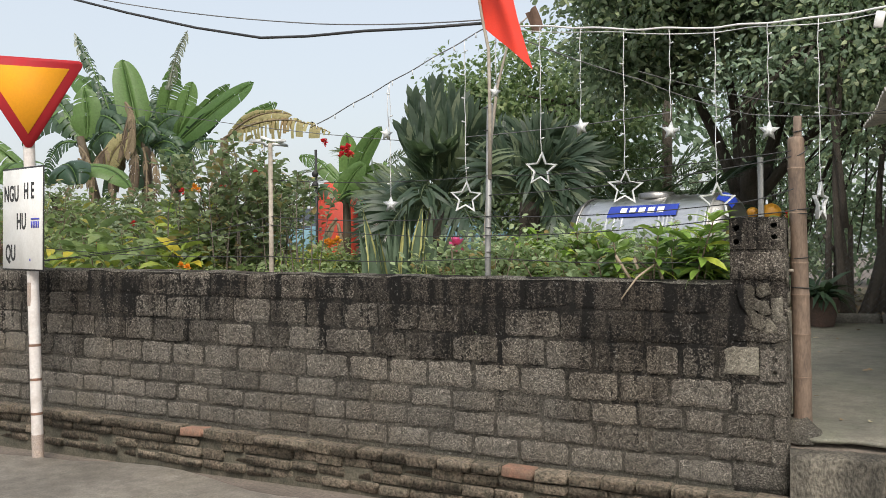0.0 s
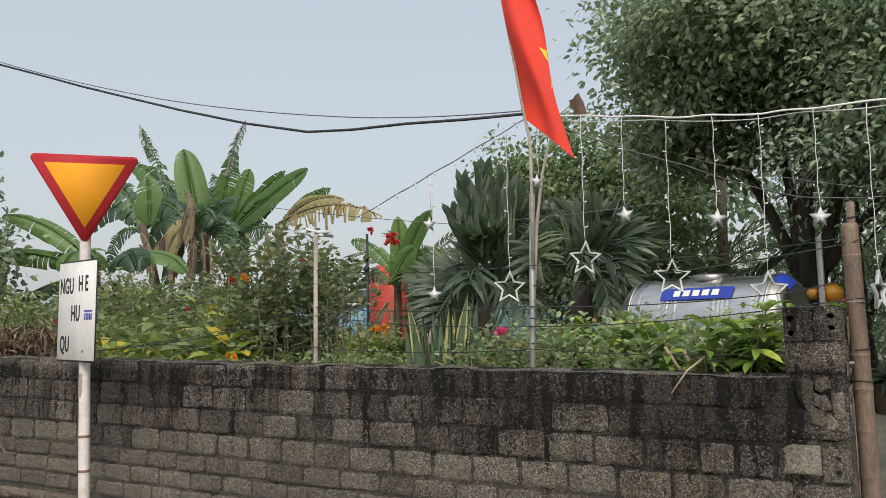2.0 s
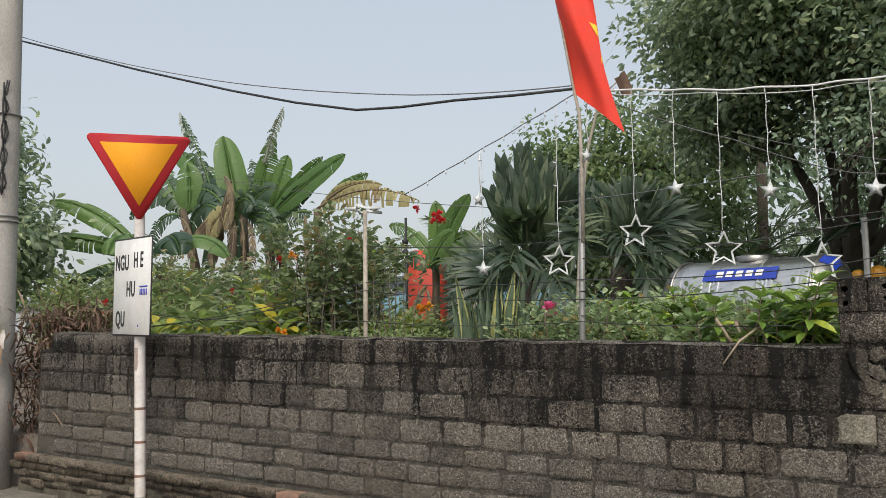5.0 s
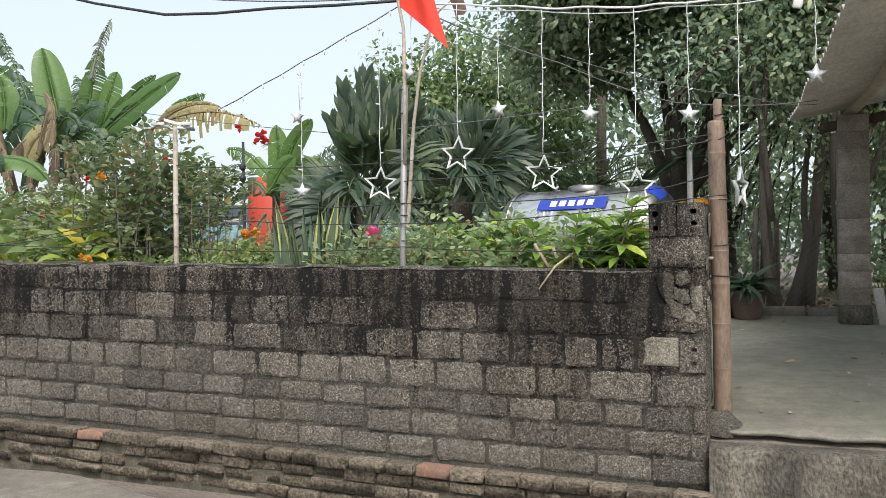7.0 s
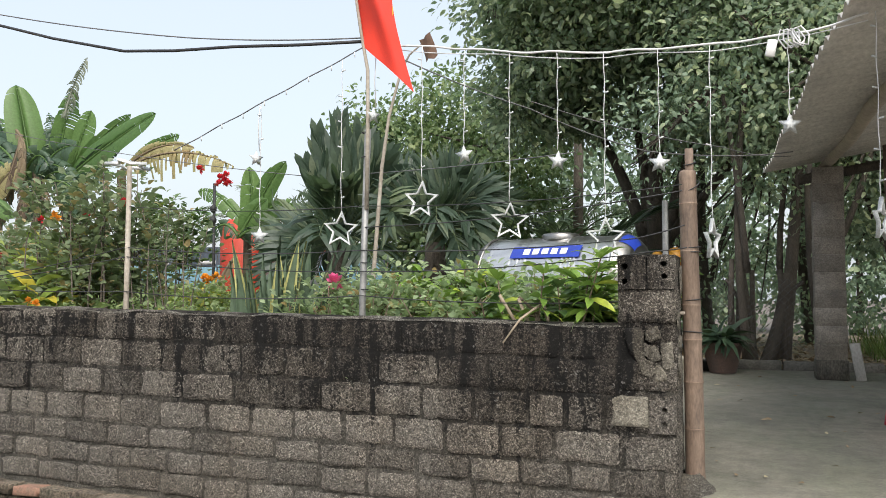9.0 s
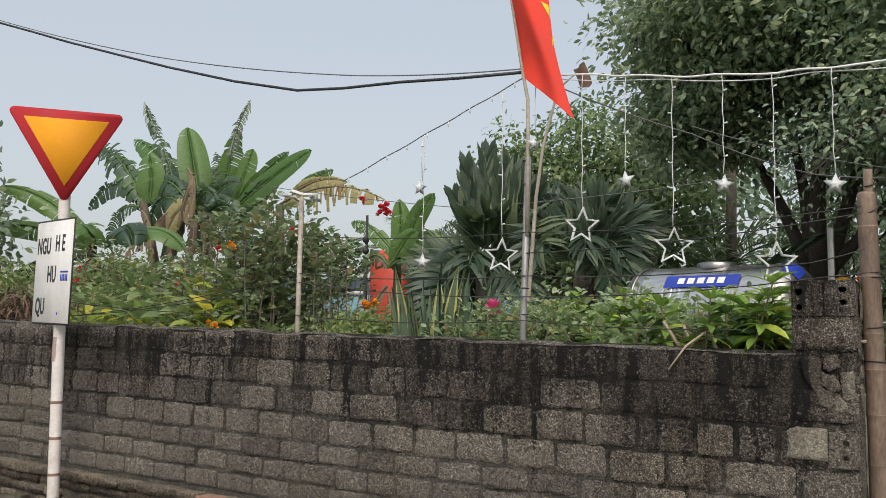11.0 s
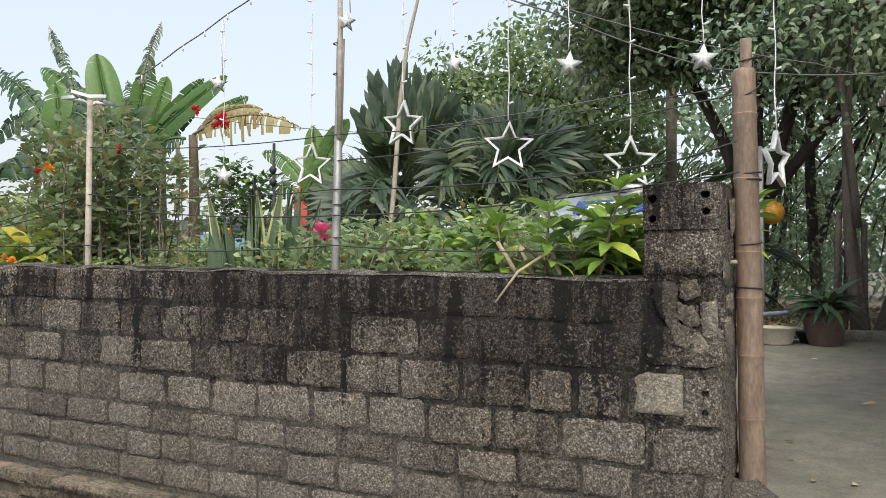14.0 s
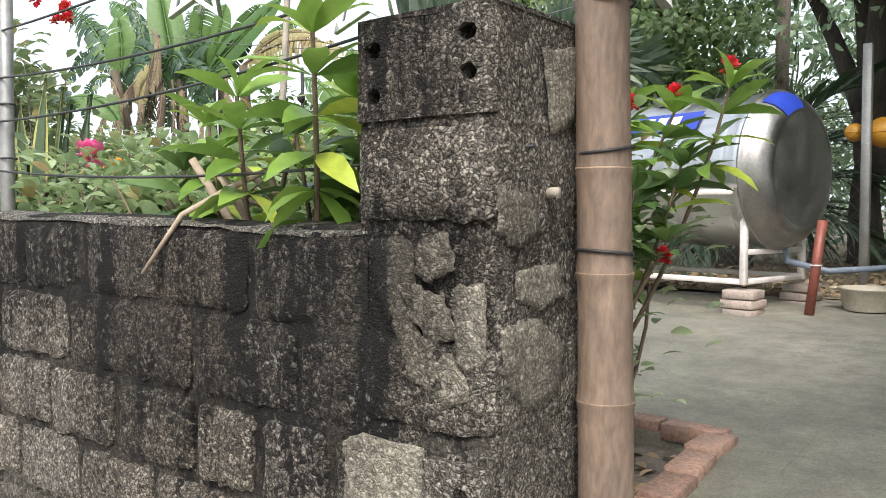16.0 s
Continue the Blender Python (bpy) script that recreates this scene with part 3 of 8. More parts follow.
def build_yard():
    rng = random.Random(4)
    xs = [-0.06 + 0.05 * i for i in range(168)]
    edge = [4.872 + 0.045 * noise.noise(Vector((i * 0.13, 3, 1))) + 0.02 * noise.noise(Vector((i * 0.55, 7, 1))) + rng.uniform(-0.008, 0.008) for i in range(168)]
    ys = [None, 5.0, 5.4, 5.9, 6.4, 7.0, 7.6, 8.2, 8.8, 9.4, 10.05]
    rows = [[(x, e + 0.3, yard_z(e) - 0.03) for x, e in zip(xs, edge)], [(x, e + 0.006, yard_z(e) - 0.026) for x, e in zip(xs, edge)], [(x, e, yard_z(e) - 0.006) for x, e in zip(xs, edge)]]
    for y in ys:
        rows.append([(x, e + 0.012 if y is None else y, yard_z(e if y is None else y) + 0.006 * noise.noise(Vector((x, (y or 4.7), 5)))) for x, e in zip(xs, edge)])
    g = Geo().grid(rows)
    xs2 = [-3.4 + 0.2 * i for i in range(17)]
    g.grid([[(x if x < -0.25 else -0.06, y, yard_z(y)) for x in xs2 + [-0.06]] for y in (6.48, 7.0, 7.6, 8.2, 8.8, 9.4, 10.05)])
    g.grid([[(-3.4 + 0.2 * i, 6.48, yard_z(6.48) - d) for i in range(18)] for d in (0, 0.08)])
    g.grid([[(-0.32 + 0.065 * i, y, yard_z(y) - 0.001) for i in range(5)] for y in (5.06, 5.4, 5.9, 6.4, 6.50)])
    part("yard_floor", g, M_YARD, None, "stained grey concrete yard floor", kind="structure")
    # rough foundation under the yard's front edge
    g = Geo()
    n = 200
    rows = []
    for k, (dy, z) in enumerate(((0.0, 0.0), (-0.01, 0.15), (0.0, 0.3), (-0.004, 0.4), (0.004, 0.47), (0.012, 0.49), (0.035, 0.503), (0.09, 0.506), (0.15, 0.503), (0.19, 0.48), (0.2, 0.36), (0.5, 0.36))):
        rows.append([(-0.04 + 0.04 * i, 4.70 + dy + 0.014 * noise.noise(Vector((i * 0.3, k * 0.9, 2))) + 0.008 * noise.noise(Vector((i * 0.9, k * 2.3, 4))), z + (0.018 * noise.noise(Vector((i * 0.13, 8, 0.3))) + 0.006 * noise.noise(Vector((i * 0.8, 3, k))) if k > 3 else 0)) for i in range(n)])
    g.grid(rows)
    part("yard_foundation", g, M_STAINED, None, "rough stained block foundation below the yard", kind="structure", smooth=False)
    # kerb at the far side
    g = Geo()
    x = -0.4
    while x < 7:
        g.box((x + 0.48, 10.1, 0.80 + rng.uniform(-0.006, 0.006)), (0.94, 0.11, 0.12), 0.012)
        x += 0.96
    part("kerb", g, M_KERB, None, "low grey concrete kerb behind the yard", kind="structure")
    # leaf litter behind
    g = Geo().grid([[(-6 + 1.0 * i, y, 0.765 + 0.04 * noise.noise(Vector((i * 0.9, y, 3)))) for i in range(24)] for y in (10.15, 10.5, 10.9, 11.2, 12.2, 13.5, 15, 17, 20)])
    part("litter_bed", g, M_LITTER, None, "brown ground covered with fallen leaves", kind="structure")


build_yard()


# ---- block wall ----
def block_variant(seed, nx=13, nz=8):
    """A unit block face (1 x 1) with worn, rounded, uneven edges, 0.06 deep."""
    rng = random.Random(seed)
    rows = []
    for k in range(nz + 1):
        row = []
        for i in range(nx + 1):
            u, w = i / nx - 0.5, k / nz - 0.5
            eu, ew = i in (0, nx), k in (0, nz)
            y = 0.005 * noise.noise(Vector((u * 5.5, w * 3.2, seed * 9.1))) + 0.003 * noise.noise(Vector((u * 17, w * 10, seed * 5.3))) + rng.uniform(-0.0012, 0.0012)
            if eu or ew:
                y += 0.006 + rng.uniform(0, 0.005)
                u += (rng.uniform(-0.010, 0.020) if eu else 0) * (-1 if i else 1)
                w += (rng.uniform(-0.02, 0.045) if ew else 0) * (-1 if k else 1)
            if eu and ew:
                y, u, w = 0.011, u * rng.uniform(0.94, 0.985), w * rng.uniform(0.86, 0.96)
            row.append((u, y, w))
        rows.append(row)
    g = Geo().grid(rows)
    ring = rows[0] + [r[-1] for r in rows[1:]] + rows[-1][-2::-1] + [r[0] for r in rows[-2:0:-1]]
    g.grid([[(u, 0.06, w) for u, _, w in ring], ring], True)
    me = g.mesh("block")
    me.materials.append(M_BLOCK)
    return me


def holed_end(w, h, d, holes, r):
    """A block seen end-on, with its cores as real holes."""
    bm = bmesh.new()
    rng = random.Random(int(w * 1000) + len(holes))
    outer = [bm.verts.new((x, rng.uniform(0, 0.006), z)) for x, z in ((-w / 2, -h / 2), (0, -h / 2), (w / 2, -h / 2), (w / 2, 0), (w / 2, h / 2), (0, h / 2), (-w / 2, h / 2), (-w / 2, 0))]
    edges = [bm.edges.new((outer[k], outer[(k + 1) % 8])) for k in range(8)]
    for hx, hz in holes:
        ring = []
        for k in range(9):
            a = 2 * math.pi * k / 9
            q = r * rng.uniform(0.85, 1.15)
            ring.append(bm.verts.new((hx + q * math.cos(a), 0.003, hz + q * 0.9 * math.sin(a))))
        deep = [bm.verts.new((v.co.x * 1.0, 0.09, v.co.z)) for v in ring]
        edges += [bm.edges.new((ring[k], ring[(k + 1) % 9])) for k in range(9)]
        for k in range(9):
            bm.faces.new((ring[k], ring[(k + 1) % 9], deep[(k + 1) % 9], deep[k]))
        bm.faces.new(deep)
    bmesh.ops.triangle_fill(bm, edges=edges, use_beauty=True)
    back = [bm.verts.new((v.co.x * 1.0, d, v.co.z)) for v in outer]
    for k in range(8):
        bm.faces.new((outer[k], outer[(k + 1) % 8], back[(k + 1) % 8], back[k]))
    bm.faces.new(back)
    bmesh.ops.recalc_face_normals(bm, faces=bm.faces[:])
    me = bpy.data.meshes.new("block")
    bm.to_mesh(me)
    bm.free()
    me.materials.append(M_BLOCK)
    return me


COURSES = [(1.225, 1.395), (1.052, 1.222), (0.882, 1.046), (0.712, 0.874), (0.582, 0.704), (0.447, 0.575), (0.315, 0.440)]
JOINTS = [
    [-0.32, -0.61, -0.89, -1.20, -1.48, -1.78, -2.08, -2.37, -2.67, -2.97, -3.27, -3.57, -3.88, -4.18, -4.5, -4.82, -5.13, -5.45, -5.77, -6.08, -6.4, -6.7, -6.98],
    [-0.33, -0.48, -0.79, -0.99, -1.27, -1.62, -1.91, -2.2, -2.49, -2.77, -3.06, -3.36, -3.68, -3.99, -4.31, -4.63, -4.95, -5.26, -5.58, -5.9, -6.22, -6.54, -6.86, -7.19],
    [-0.17, -0.40, -0.59, -0.78, -1.07, -1.36, -1.65, -1.96, -2.30, -2.54, -2.90, -3.21, -3.50, -3.82, -4.10, -4.44, -4.73, -5.06, -5.31, -5.61, -5.91, -6.24, -6.55, -6.87, -7.19],
    [-0.05, -0.31, -0.65, -0.93, -1.23, -1.52, -1.82, -2.14, -2.42, -2.72, -3.06, -3.36, -3.65, -3.96, -4.26, -4.56, -4.87, -5.19, -5.53, -5.86, -6.12, -6.43, -6.76, -7.19],
    [-0.05, -0.13, -0.36, -0.57, -0.82, -1.09, -1.39, -1.68, -1.97, -2.26, -2.56, -2.82, -3.14, -3.45, -3.78, -4.05, -4.38, -4.68, -5.0, -5.33, -5.78, -6.19, -6.67, -7.19],
    [-0.05, -0.14, -0.45, -0.76, -1.07, -1.38, -1.68, -1.97, -2.29, -2.54, -2.75, -3.0, -3.27, -3.6, -3.92, -4.21, -4.53, -4.87, -5.19, -5.5, -5.82, -6.23, -6.67, -7.19],
    [-0.05, -0.32, -0.61, -0.91, -1.22, -1.53, -1.83, -2.13, -2.43, -2.74, -3.05, -3.36, -3.68, -4.0, -4.31, -4.63, -4.95, -5.27, -5.6, -5.92, -6.25, -6.6, -6.95],
]


def build_wall():
    xs = [-7.20 + 0.05 * i for i in range(138)] + [-0.31]
    def top(x):
        step = -0.165 if x < -7.0 else 0
        return 1.405 + slope(x) + step + 0.012 * noise.noise(Vector((x * 2.2, 1, 0))) + 0.006 * noise.noise(Vector((x * 9, 1, 0)))
    rows = []
    for k in range(22):
        rows.append([(x, WALL_Y + 0.0125 + 0.0095 * noise.noise(Vector((x * 4.5, k * 0.35, 7))) + 0.004 * noise.noise(Vector((x * 17, k * 1.3, 2))), 0.1 + (top(x) - 0.12) * k / 22) for x in xs])
    for y, dz, base in ((WALL_Y + 0.009, -0.02, 0), (WALL_Y + 0.02, -0.003, 0), (WALL_Y + 0.08, 0.004, 0), (WALL_Y + 0.135, -0.004, 0), (WALL_Y + 0.15, -0.02, 0), (WALL_Y + 0.15, 0, 1)):
        rows.append([(x, y, 0.1 if base else top(x) + dz) for x in xs])
    g = Geo().grid(rows)
    g.grid([[(-7.20, WALL_Y + 0.15, 0.1), (-7.20, WALL_Y + 0.009, 0.1)], [(-7.20, WALL_Y + 0.15, top(-7.2) - 0.02), (-7.20, WALL_Y + 0.009, top(-7.2) - 0.02)]])
    g.box((-0.185, WALL_Y + 0.08, 0.62), (0.262, 0.14, 1.1))
    wall = part("garden_wall", g, M_MORTAR, None, "weathered grey hollow-block garden wall with black algae", kind="structure")
    rows = []
    for k, (y, dz) in enumerate(((0.006, -0.008), (0.008, 0.0), (0.022, 0.005), (0.075, 0.009), (0.13, 0.006), (0.156, -0.014))):
        rows.append([(x, WALL_Y + y + 0.006 * noise.noise(Vector((x * 6, k, 1))), top(x) + dz - 0.007 + 0.014 * noise.noise(Vector((x * 3.3, k * 0.4, 5))) + 0.004 * noise.noise(Vector((x * 15, k * 2, 5)))) for x in xs if x > -7.0])
    part("coping", Geo().grid(rows), M_COPING, wall, "pale lichened mortar coping")
    return wall


garden_wall = build_wall()


def slab(outline, depth, m, seed=0):
    """A thin crust with an uneven rim: rings from the rim in to the middle."""
    rows = []
    for q, y in ((1.0, 0.004), (0.97, -depth * 0.8), (0.7, -depth), (0.35, -depth * 1.1), (0.02, -depth)):
        rows.append([m @ Vector((x * q, y + 0.0015 * noise.noise(Vector((x * 60 * q, z * 60 * q, seed))), z * q)) for x, z in outline])
    return Geo().grid(rows, True)


def build_pillar():
    e = thing("gate_pillar", (-0.185, WALL_Y + 0.14, 0.3), "blackened concrete-block gate pillar with open cores and plaster patches", "pillar")
    g = Geo()
    rows = []
    zs = [0.3 + 0.03 * i for i in range(42)] + [1.548]
    for k, z in enumerate(zs):
        row = []
        for j in range(48):
            s = j / 12
            q, f = int(s), s - int(s)
            x, y = ((f, 0), (1, f), (1 - f, 1), (0, 1 - f))[q]
            n = 0.009 * noise.noise(Vector((x * 5, y * 5, z * 9))) + 0.006 * noise.noise(Vector((x * 14, y * 14, z * 40)))
            cx, cy = x - 0.5, y - 0.5
            row.append((-0.184 + cx * (0.275 + n * 2), WALL_Y + 0.141 + cy * (0.264 + n * 1.2), z))
        rows.append(row)
    rows.append([(-0.184 + (p[0] + 0.184) * 0.9, WALL_Y + 0.14 + (p[1] - WALL_Y - 0.14) * 0.9, 1.55) for p in rows[-1]])
    g.grid(rows, True)
    under("core", g, M_BLOCK, e, "rough rendered shaft")
    # top course: four blocks end-on, cores towards the road
    me = holed_end(0.137, 0.165, 0.275, [(-0.035, 0.03), (-0.035, -0.043)], 0.017)
    me2 = holed_end(0.134, 0.165, 0.275, [(0.012, 0.04), (0.014, -0.02)], 0.016)
    for k, (x, d) in enumerate(((-0.210, me), (-0.071, me2))):
        ob = link("block", d, M_BLOCK, e)
        ob.matrix_basis = Matrix.Translation((x + 0.139, -0.141 + 0.001 * k, 1.33)) @ Matrix.Rotation(radians((-0.8, 0.9)[k]), 4, "Y")
    g = Geo()
    rows = []
    for z, q in ((1.706, 1.0), (1.714, 0.96), (1.719, 0.6), (1.721, 0.1)):
        rows.append([(-0.185 + q * 0.138 * max(-1, min(1, 1.4 * math.cos(2 * math.pi * j / 24))), WALL_Y + 0.14 + q * 0.138 * max(-1, min(1, 1.4 * math.sin(2 * math.pi * j / 24))), z - 0.002 + 0.006 * noise.noise(Vector((j * 0.9, q * 3, 4)))) for j in range(24)])
    g.grid(rows, True)
    under("cap", g, M_MORTAR, e, "uneven mortar cap")
    # joint between the two top courses and a plain block below it
    for c, (x0, x1, z0, z1, y) in enumerate(((-0.276, -0.002, 1.385, 1.533, -0.004), (-0.274, -0.004, 1.06, 1.205, -0.003))):
        ob = link("block", BLOCKS[c], M_BLOCK, e)
        ob.matrix_basis = Matrix.Translation(((x0 + x1) / 2 + 0.14, y - 0.143, (z0 + z1) / 2 - 0.3)) @ Matrix.Diagonal((x1 - x0, 1, z1 - z0, 1))
    for c, (y0, y1, z0, z1) in enumerate(((0.004, 0.27, 1.39, 1.53), (0.004, 0.27, 1.06, 1.2), (0.004, 0.27, 0.89, 1.04), (0.004, 0.27, 0.72, 0.87))):
        ob = link("block", BLOCKS[2 + c], M_BLOCK, e)
        ob.matrix_basis = Matrix.Translation((0.1405, (y0 + y1) / 2 - 0.14, (z0 + z1) / 2 - 0.3)) @ Matrix.Rotation(radians(90), 4, "Z") @ Matrix.Diagonal((y1 - y0, 1, z1 - z0, 1))
    # peeling plaster: crusts with broken, angular edges
    for k, (side, corners) in enumerate((
            (0, ((-0.284, 1.337), (-0.234, 1.346), (-0.207, 1.328), (-0.214, 1.268), (-0.200, 1.222), (-0.236, 1.218), (-0.262, 1.258), (-0.276, 1.300))),
            (0, ((-0.216, 1.212), (-0.176, 1.196), (-0.124, 1.168), (-0.106, 1.124), (-0.152, 1.114), (-0.176, 1.132), (-0.206, 1.140))),
            (0, ((-0.196, 1.276), (-0.150, 1.262), (-0.128, 1.222), (-0.158, 1.204), (-0.196, 1.228))),
            (0, ((-0.116, 1.272), (-0.072, 1.280), (-0.068, 1.192), (-0.088, 1.172), (-0.112, 1.180))),
            (0, ((-0.190, 1.352), (-0.140, 1.360), (-0.128, 1.318), (-0.168, 1.298), (-0.188, 1.312))),
            (1, ((0.010, 1.425), (0.085, 1.418), (0.100, 1.372), (0.045, 1.352), (0.012, 1.378))),
            (1, ((0.060, 1.305), (0.150, 1.312), (0.175, 1.270), (0.110, 1.255), (0.058, 1.272))),
            (1, ((0.020, 1.215), (0.095, 1.222), (0.165, 1.176), (0.150, 1.118), (0.080, 1.108), (0.030, 1.150))),
            (1, ((0.130, 1.640), (0.215, 1.655), (0.205, 1.560), (0.150, 1.540))))):
        cx, cz = sum(c[0] for c in corners) / len(corners), sum(c[1] for c in corners) / len(corners)
        out = []
        for a, b in zip(corners, corners[1:] + corners[:1]):
            for i in range(7):
                x, z = 1.3 * (a[0] + (b[0] - a[0]) * i / 7 - cx), 1.3 * (a[1] + (b[1] - a[1]) * i / 7 - cz)
                out.append((x + 0.009 * noise.noise(Vector((x * 70, z * 70, k))), z + 0.009 * noise.noise(Vector((x * 70, z * 70, k + 9)))))
        m = Matrix.Translation((cx, WALL_Y - 0.004 - 0.0013 * k, cz)) if not side else Matrix.Translation((-0.042 + 0.0013 * (k - 5), WALL_Y + cx, cz)) @ Matrix.Rotation(radians(90), 4, "Z")
        under("plaster_patch", slab(out, 0.003, m, k), M_CRUST, e, "cracked pale plaster crust")


# ---- bamboo gate post ----
def build_bamboo_post():
    e = thing("bamboo_post", (0.003, 4.99, yard_z(4.99)), "thick dry brown bamboo gate post bound with wire", "post")
    base, x, y = yard_z(4.99) - 0.02, 0.003, 4.99
    nodes_z = [0.62, 0.86, 1.09, 1.30, 1.47, 1.74, 1.98]
    rows, seg = [], 20
    zs = sorted(set([base + 0.03 * i for i in range(54)] + [z + d for z in nodes_z for d in (-0.012, 0, 0.012)]))
    zs = [z for z in zs if z < 2.155]
    for z in zs:
        r = 0.0475 - 0.005 * (z - 0.55) / 1.6
        near = min(abs(z - n) for n in nodes_z)
        r *= 1 + (0.05 if near < 0.006 else 0.0) + 0.02 * math.exp(-(near / 0.03) ** 2)
        cx, cy = x + 0.008 * math.sin(z * 2.0), y + 0.006 * math.sin(z * 1.3 + 1)
        rows.append([(cx + r * math.cos(a), cy + r * math.sin(a), z) for a in (2 * math.pi * k / seg for k in range(seg))])
    rows.append([(x + 0.8 * (p[0] - x), y + 0.8 * (p[1] - y), 2.15) for p in rows[-1]])
    rows.append([(x + 0.8 * (p[0] - x), y + 0.8 * (p[1] - y), 2.05) for p in rows[-1]])
    under("culm", Geo().grid(rows, True), M_BAMBOO, e, smooth=True)
    for z in nodes_z:
        r = 0.049 - 0.005 * (z - 0.55) / 1.6
        g = Geo().tube([(x + 0.008 * math.sin(z * 2) + r * math.cos(a), y + 0.006 * math.sin(z * 1.3 + 1) + r * math.sin(a), z) for a in (2 * math.pi * k / 20 for k in range(21))], 0.0022, 5)
        under("node_ring", g, M_BAMBOO_NODE, e)
    g = Geo().box((x + 0.003, y - 0.016, 2.165), (0.042, 0.016, 0.19), 0.004)
    under("split_tip", g, M_BAMBOO, e, "split bamboo tongue")
    for z, t in ((2.185, 0.01), (2.07, 0.03), (1.76, 0.004), (1.735, 0.0), (1.50, 0.006), (1.335, -0.004)):
        r = 0.048 - 0.005 * (z - 0.55) / 1.6 if z < 2.15 else 0.03
        g = Geo().tube([(x + 0.006 + r * math.cos(a), y + r * math.sin(a), z + t * math.sin(a + 0.6)) for a in (2 * math.pi * k / 18 for k in range(19))], 0.003, 5)
        under("wire_tie", g, M_CABLE, e, "dark wire binding")
    # cement lump at the foot
    g = Geo().lathe([(0.13, base - 0.02), (0.125, base + 0.03), (0.10, base + 0.05), (0.07, base + 0.075), (0.055, base + 0.10)], 14, Matrix.Translation((x - 0.02, y - 0.02, 0)))
    for v in g.v:
        v += np.array([[0.012 * noise.noise(Vector(p) * 22) for _ in range(1)] * 2 + [0.012 * noise.noise(Vector(p) * 19)] for p in v])
    under("cement_foot", g, M_MORTAR, e, "rough cement collar")


def build_conduit():
    g = Geo().tube([(-0.032, 5.036, 0.55), (-0.03, 5.036, 0.8), (-0.032, 5.038, 1.0), (-0.031, 5.036, 1.22)], 0.005, 8)
    part("conduit", g, M_CANE, None, "thin white plastic conduit between pillar and bamboo", smooth=True)
    bpy.data.objects["conduit"]["category"] = "pipe"
    g = Geo().tube([(-0.048, 4.90, 1.425), (-0.036, 4.89, 1.43), (-0.020, 4.885, 1.432)], [0.006, 0.009, 0.007], 8)
    tagged(part("insulator", g, M_CANE, None, "small white insulator knob on the pillar", smooth=True), category="insulator")


